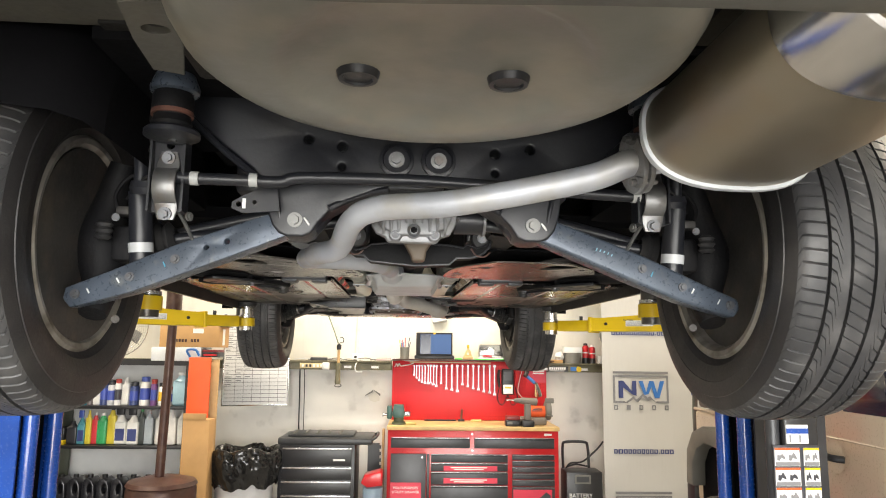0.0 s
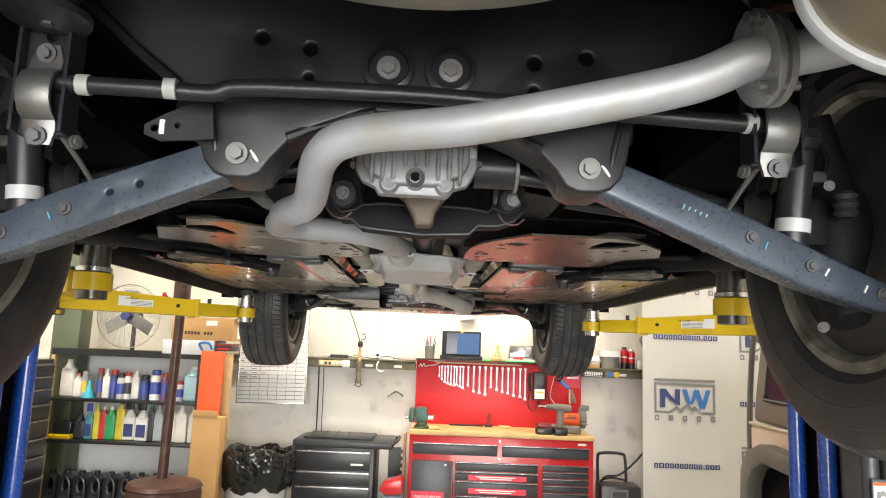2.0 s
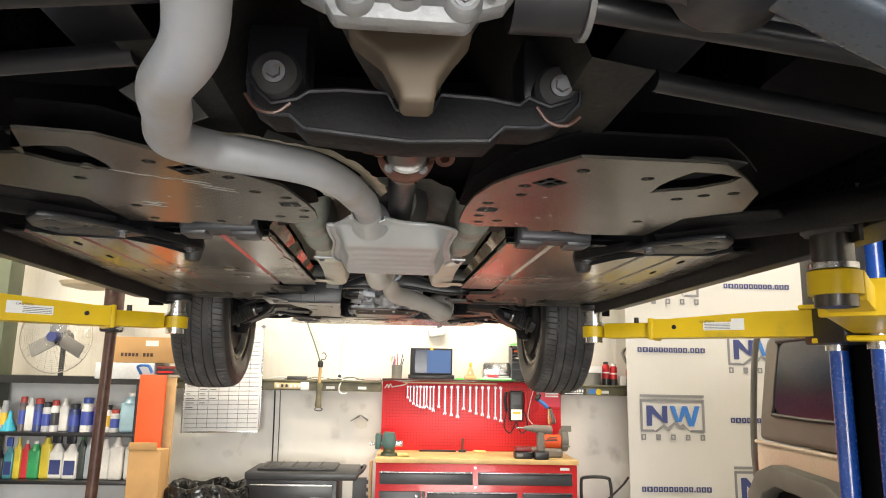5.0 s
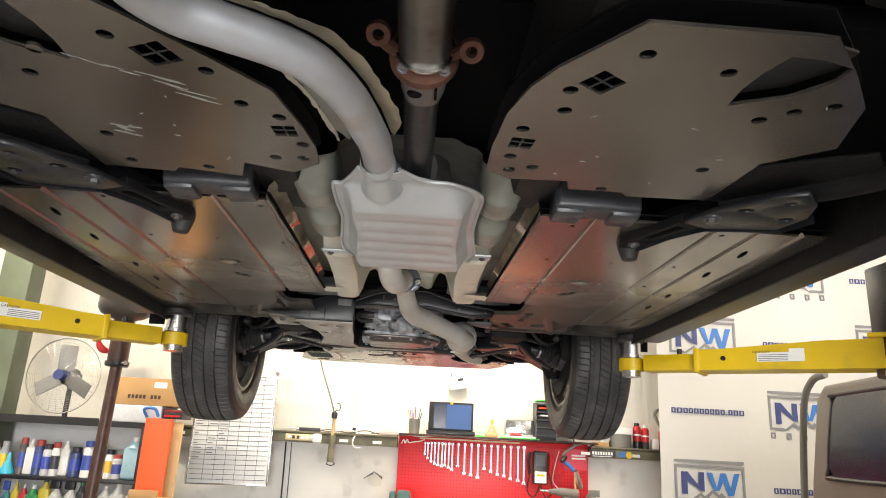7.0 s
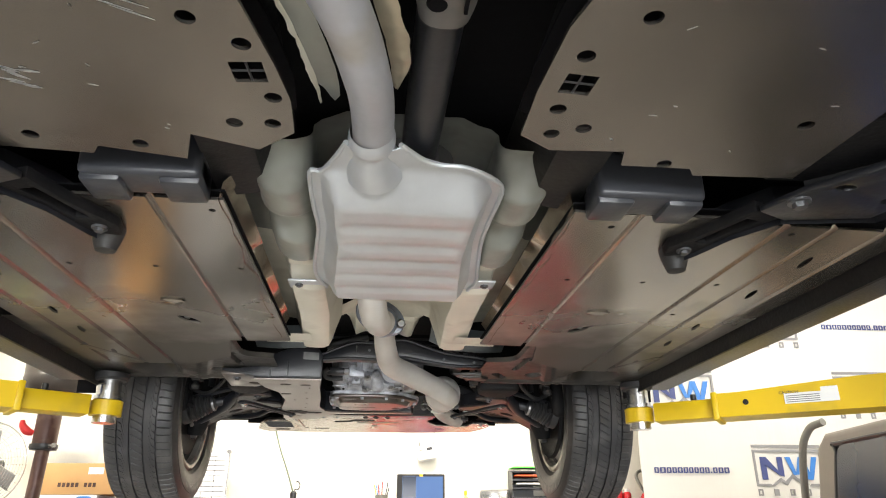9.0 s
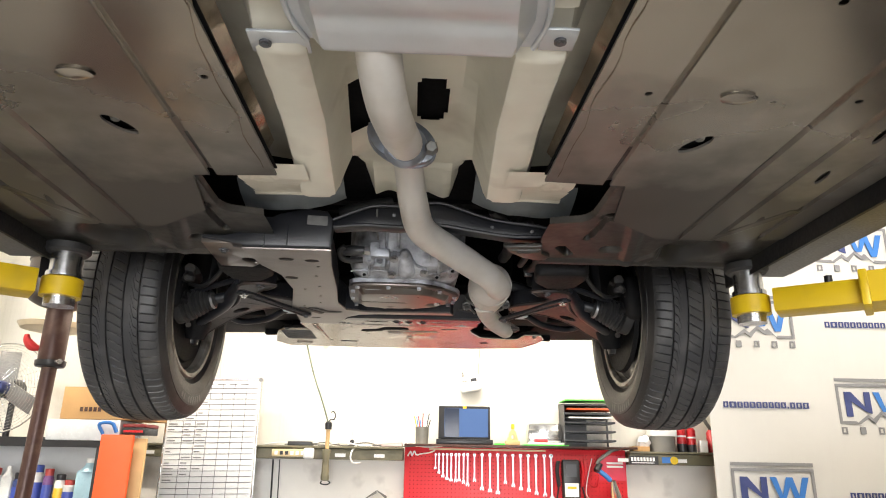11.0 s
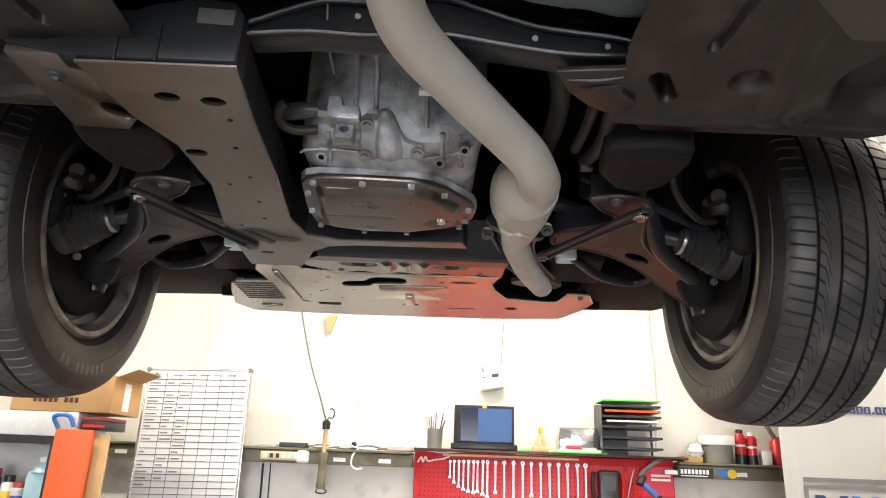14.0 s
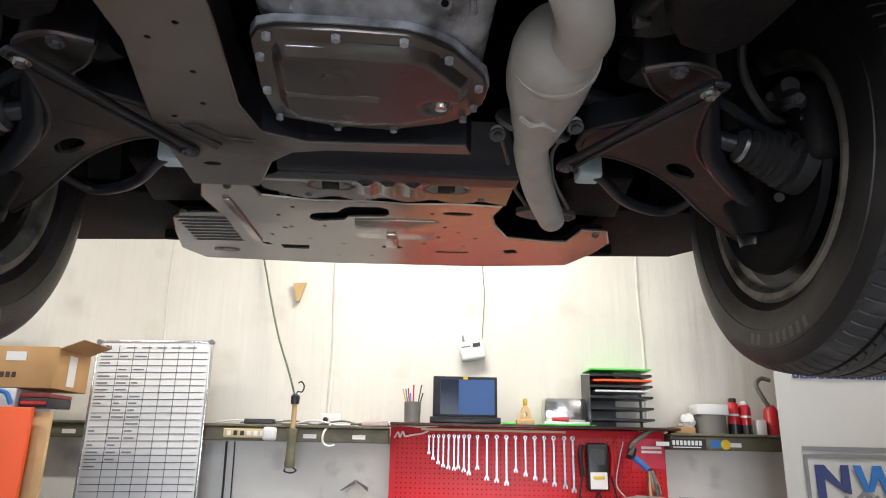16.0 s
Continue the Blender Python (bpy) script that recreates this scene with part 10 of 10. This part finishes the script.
part("joint", C((0.94, -0.19, 1.50), (0.965, -0.17, 1.545), 0.022), "black", t)
part("hose", S([(0.95, -0.18, 1.51), (1.0, -0.19, 1.47), (1.03, -0.19, 1.44)], 0.016, seg=10), "logo_blue", t)
part("shade", lathe(bmesh.new(), [(0.016, 0), (0.022, 0.03), (0.036, 0.09), (0.04, 0.13), (0.036, 0.13), (0.012, 0.02)], Matrix.Translation((1.045, -0.19, 1.44)) @ pose(0, 0, 0, 200, -12, 0), 28), "chrome", t, "chrome lamp shade")
t = at_wall("wire_coil", "thin red and black leads hanging on the pegboard", "cable")
part("lead", S([(0.89, -0.11, 1.60), (0.87, -0.12, 1.52), (0.90, -0.12, 1.42), (0.95, -0.12, 1.40), (0.97, -0.12, 1.46)], 0.003, seg=6), "red", t)
part("lead", S([(0.93, -0.11, 1.58), (0.90, -0.12, 1.48), (0.88, -0.12, 1.36), (0.92, -0.12, 1.30)], 0.003, seg=6), "white", t)
t = at_wall("label_strip", "narrow beige strip of size labels above the wrenches", "label strip")
part("strip", B(-0.17, 0.62, -0.1005, -0.0965, 1.618, 1.63), solid("strip_beige", (0.55, 0.40, 0.22)), t)


def battery_charger():
    t = at_wall("battery_charger", "black wheeled battery charger with a tube handle", "battery charger")
    part("case", B(1.225, 1.545, -0.66, -0.42, 0.20, 0.70, 0.01), "black", t)
    part("meter", B(1.30, 1.44, -0.664, -0.6605, 0.60, 0.675), "flare", t, "pale meter window")
    part("meter_face", B(1.315, 1.425, -0.6665, -0.6642, 0.615, 0.66), "drawer", t)
    part("yellow_band", B(1.24, 1.53, -0.664, -0.6605, 0.40, 0.43), "yellow", t)
    writing(t, "BATTERY", pose(1.35, -0.664, 0.50, 90, 0, 0), 0.05, "white")
    writing(t, "CHARGER", pose(1.35, -0.664, 0.46, 90, 0, 0), 0.045, "white")
    part("handle", S([(1.245, -0.44, 0.68), (1.245, -0.42, 0.88), (1.275, -0.42, 0.925), (1.44, -0.42, 0.925), (1.475, -0.42, 0.88), (1.48, -0.44, 0.68)], 0.0125, seg=10), "black", t, "black tube handle")
    part("lead", S([(1.26, -0.47, 0.70), (1.30, -0.5, 0.75), (1.42, -0.46, 0.76), (1.55, -0.44, 0.86), (1.62, -0.42, 0.93)], 0.008, seg=8), "black", t)
    part("lead", S([(1.27, -0.45, 0.71), (1.36, -0.44, 0.73), (1.46, -0.48, 0.72)], 0.008, seg=8), "black", t)
    for u in (1.26, 1.51):
        part("wheel", C((u - 0.02, -0.45, 0.08), (u + 0.02, -0.45, 0.08), 0.08), "rubber", t)
    part("foot", B(1.30, 1.47, -0.64, -0.60, 0.0, 0.2, 0.006), "black", t)


battery_charger()
t = at_wall("trolley_jack", "red trolley jack with a blue-grey drum beside the chest", "jack")
part("frame", soften(P([(-0.56, 0.62), (-0.53, 0.68), (-0.40, 0.715), (-0.375, 0.70), (-0.375, 0.60), (-0.5, 0.585)], (), -0.80, -0.60, m=STAND), 0.01, 2), "red", t)
part("drum", lathe(bmesh.new(), [(0, 0), (0.085, 0), (0.09, 0.02), (0.085, 0.57), (0.05, 0.59), (0, 0.59)], Matrix.Translation((-0.46, -0.70, 0)), 24), solid("grey_blue", (0.22, 0.30, 0.38)), t)
t = at_wall("floor_mat", "black interlocking foam mat standing against the wall", "mat")
teeth = [(-0.55, 0.0), (-0.44, 0.0)]
for k in range(14):
    z = 0.06 * k + 0.03
    teeth += [(-0.44, z), (-0.425, z), (-0.425, z + 0.03), (-0.44, z + 0.03)]
teeth += [(-0.44, 0.86), (-0.55, 0.86)]
part("mat", P(teeth, (), -0.12, -0.10, m=STAND), "plastic", t)
t = at_wall("plank", "narrow wooden plank leaning beside the chest", "plank")
part("plank", B(-0.405, -0.385, -0.40, -0.30, 0.0, 1.02, 0.003), "ply", t)

# clutter at the shelf
t = at_wall("yellow_tray", "black case in a yellow tray on the shelf", "case")
part("tray", B(-3.22, -3.04, -SH + 0.02, -SH + 0.24, 0.921, 0.955, 0.006), "yellow", t)
part("case", B(-3.20, -3.05, -SH + 0.04, -SH + 0.22, 0.956, 1.06, 0.012), "black", t)
t = at_wall("drawer_cabinet", "dark grey drawer cabinet beside the shelf", "cabinet")
part("cabinet", B(-3.90, -3.34, -1.35, -0.8, 0.0, 1.25, 0.006), "drawer", t)
for k in range(10):
    dr = part("drawer", B(-3.87, -3.37, -1.362, -1.351, 0.06 + 0.117 * k, 0.165 + 0.117 * k, 0.003), "drawer", t)
    part("pull", B(-3.85, -3.39, -1.372, -1.363, 0.145 + 0.117 * k, 0.158 + 0.117 * k, 0.003), "steel", dr)
t = at_wall("ceiling_dish", "pale round dish hanging high behind the fan", "lamp")
part("dish", lathe(bmesh.new(), [(0, 0.02), (0.10, 0.0), (0.20, 0.02), (0.22, 0.05), (0.1, 0.08), (0, 0.08)], Matrix.Translation((-2.62, -0.5, 2.30)), 32), solid("dish_beige", (0.6, 0.5, 0.35)), t)
part("hanger", C((-2.62, -0.5, 2.38), (-2.62, -0.5, 4.58), 0.006, seg=8), "flare", t)
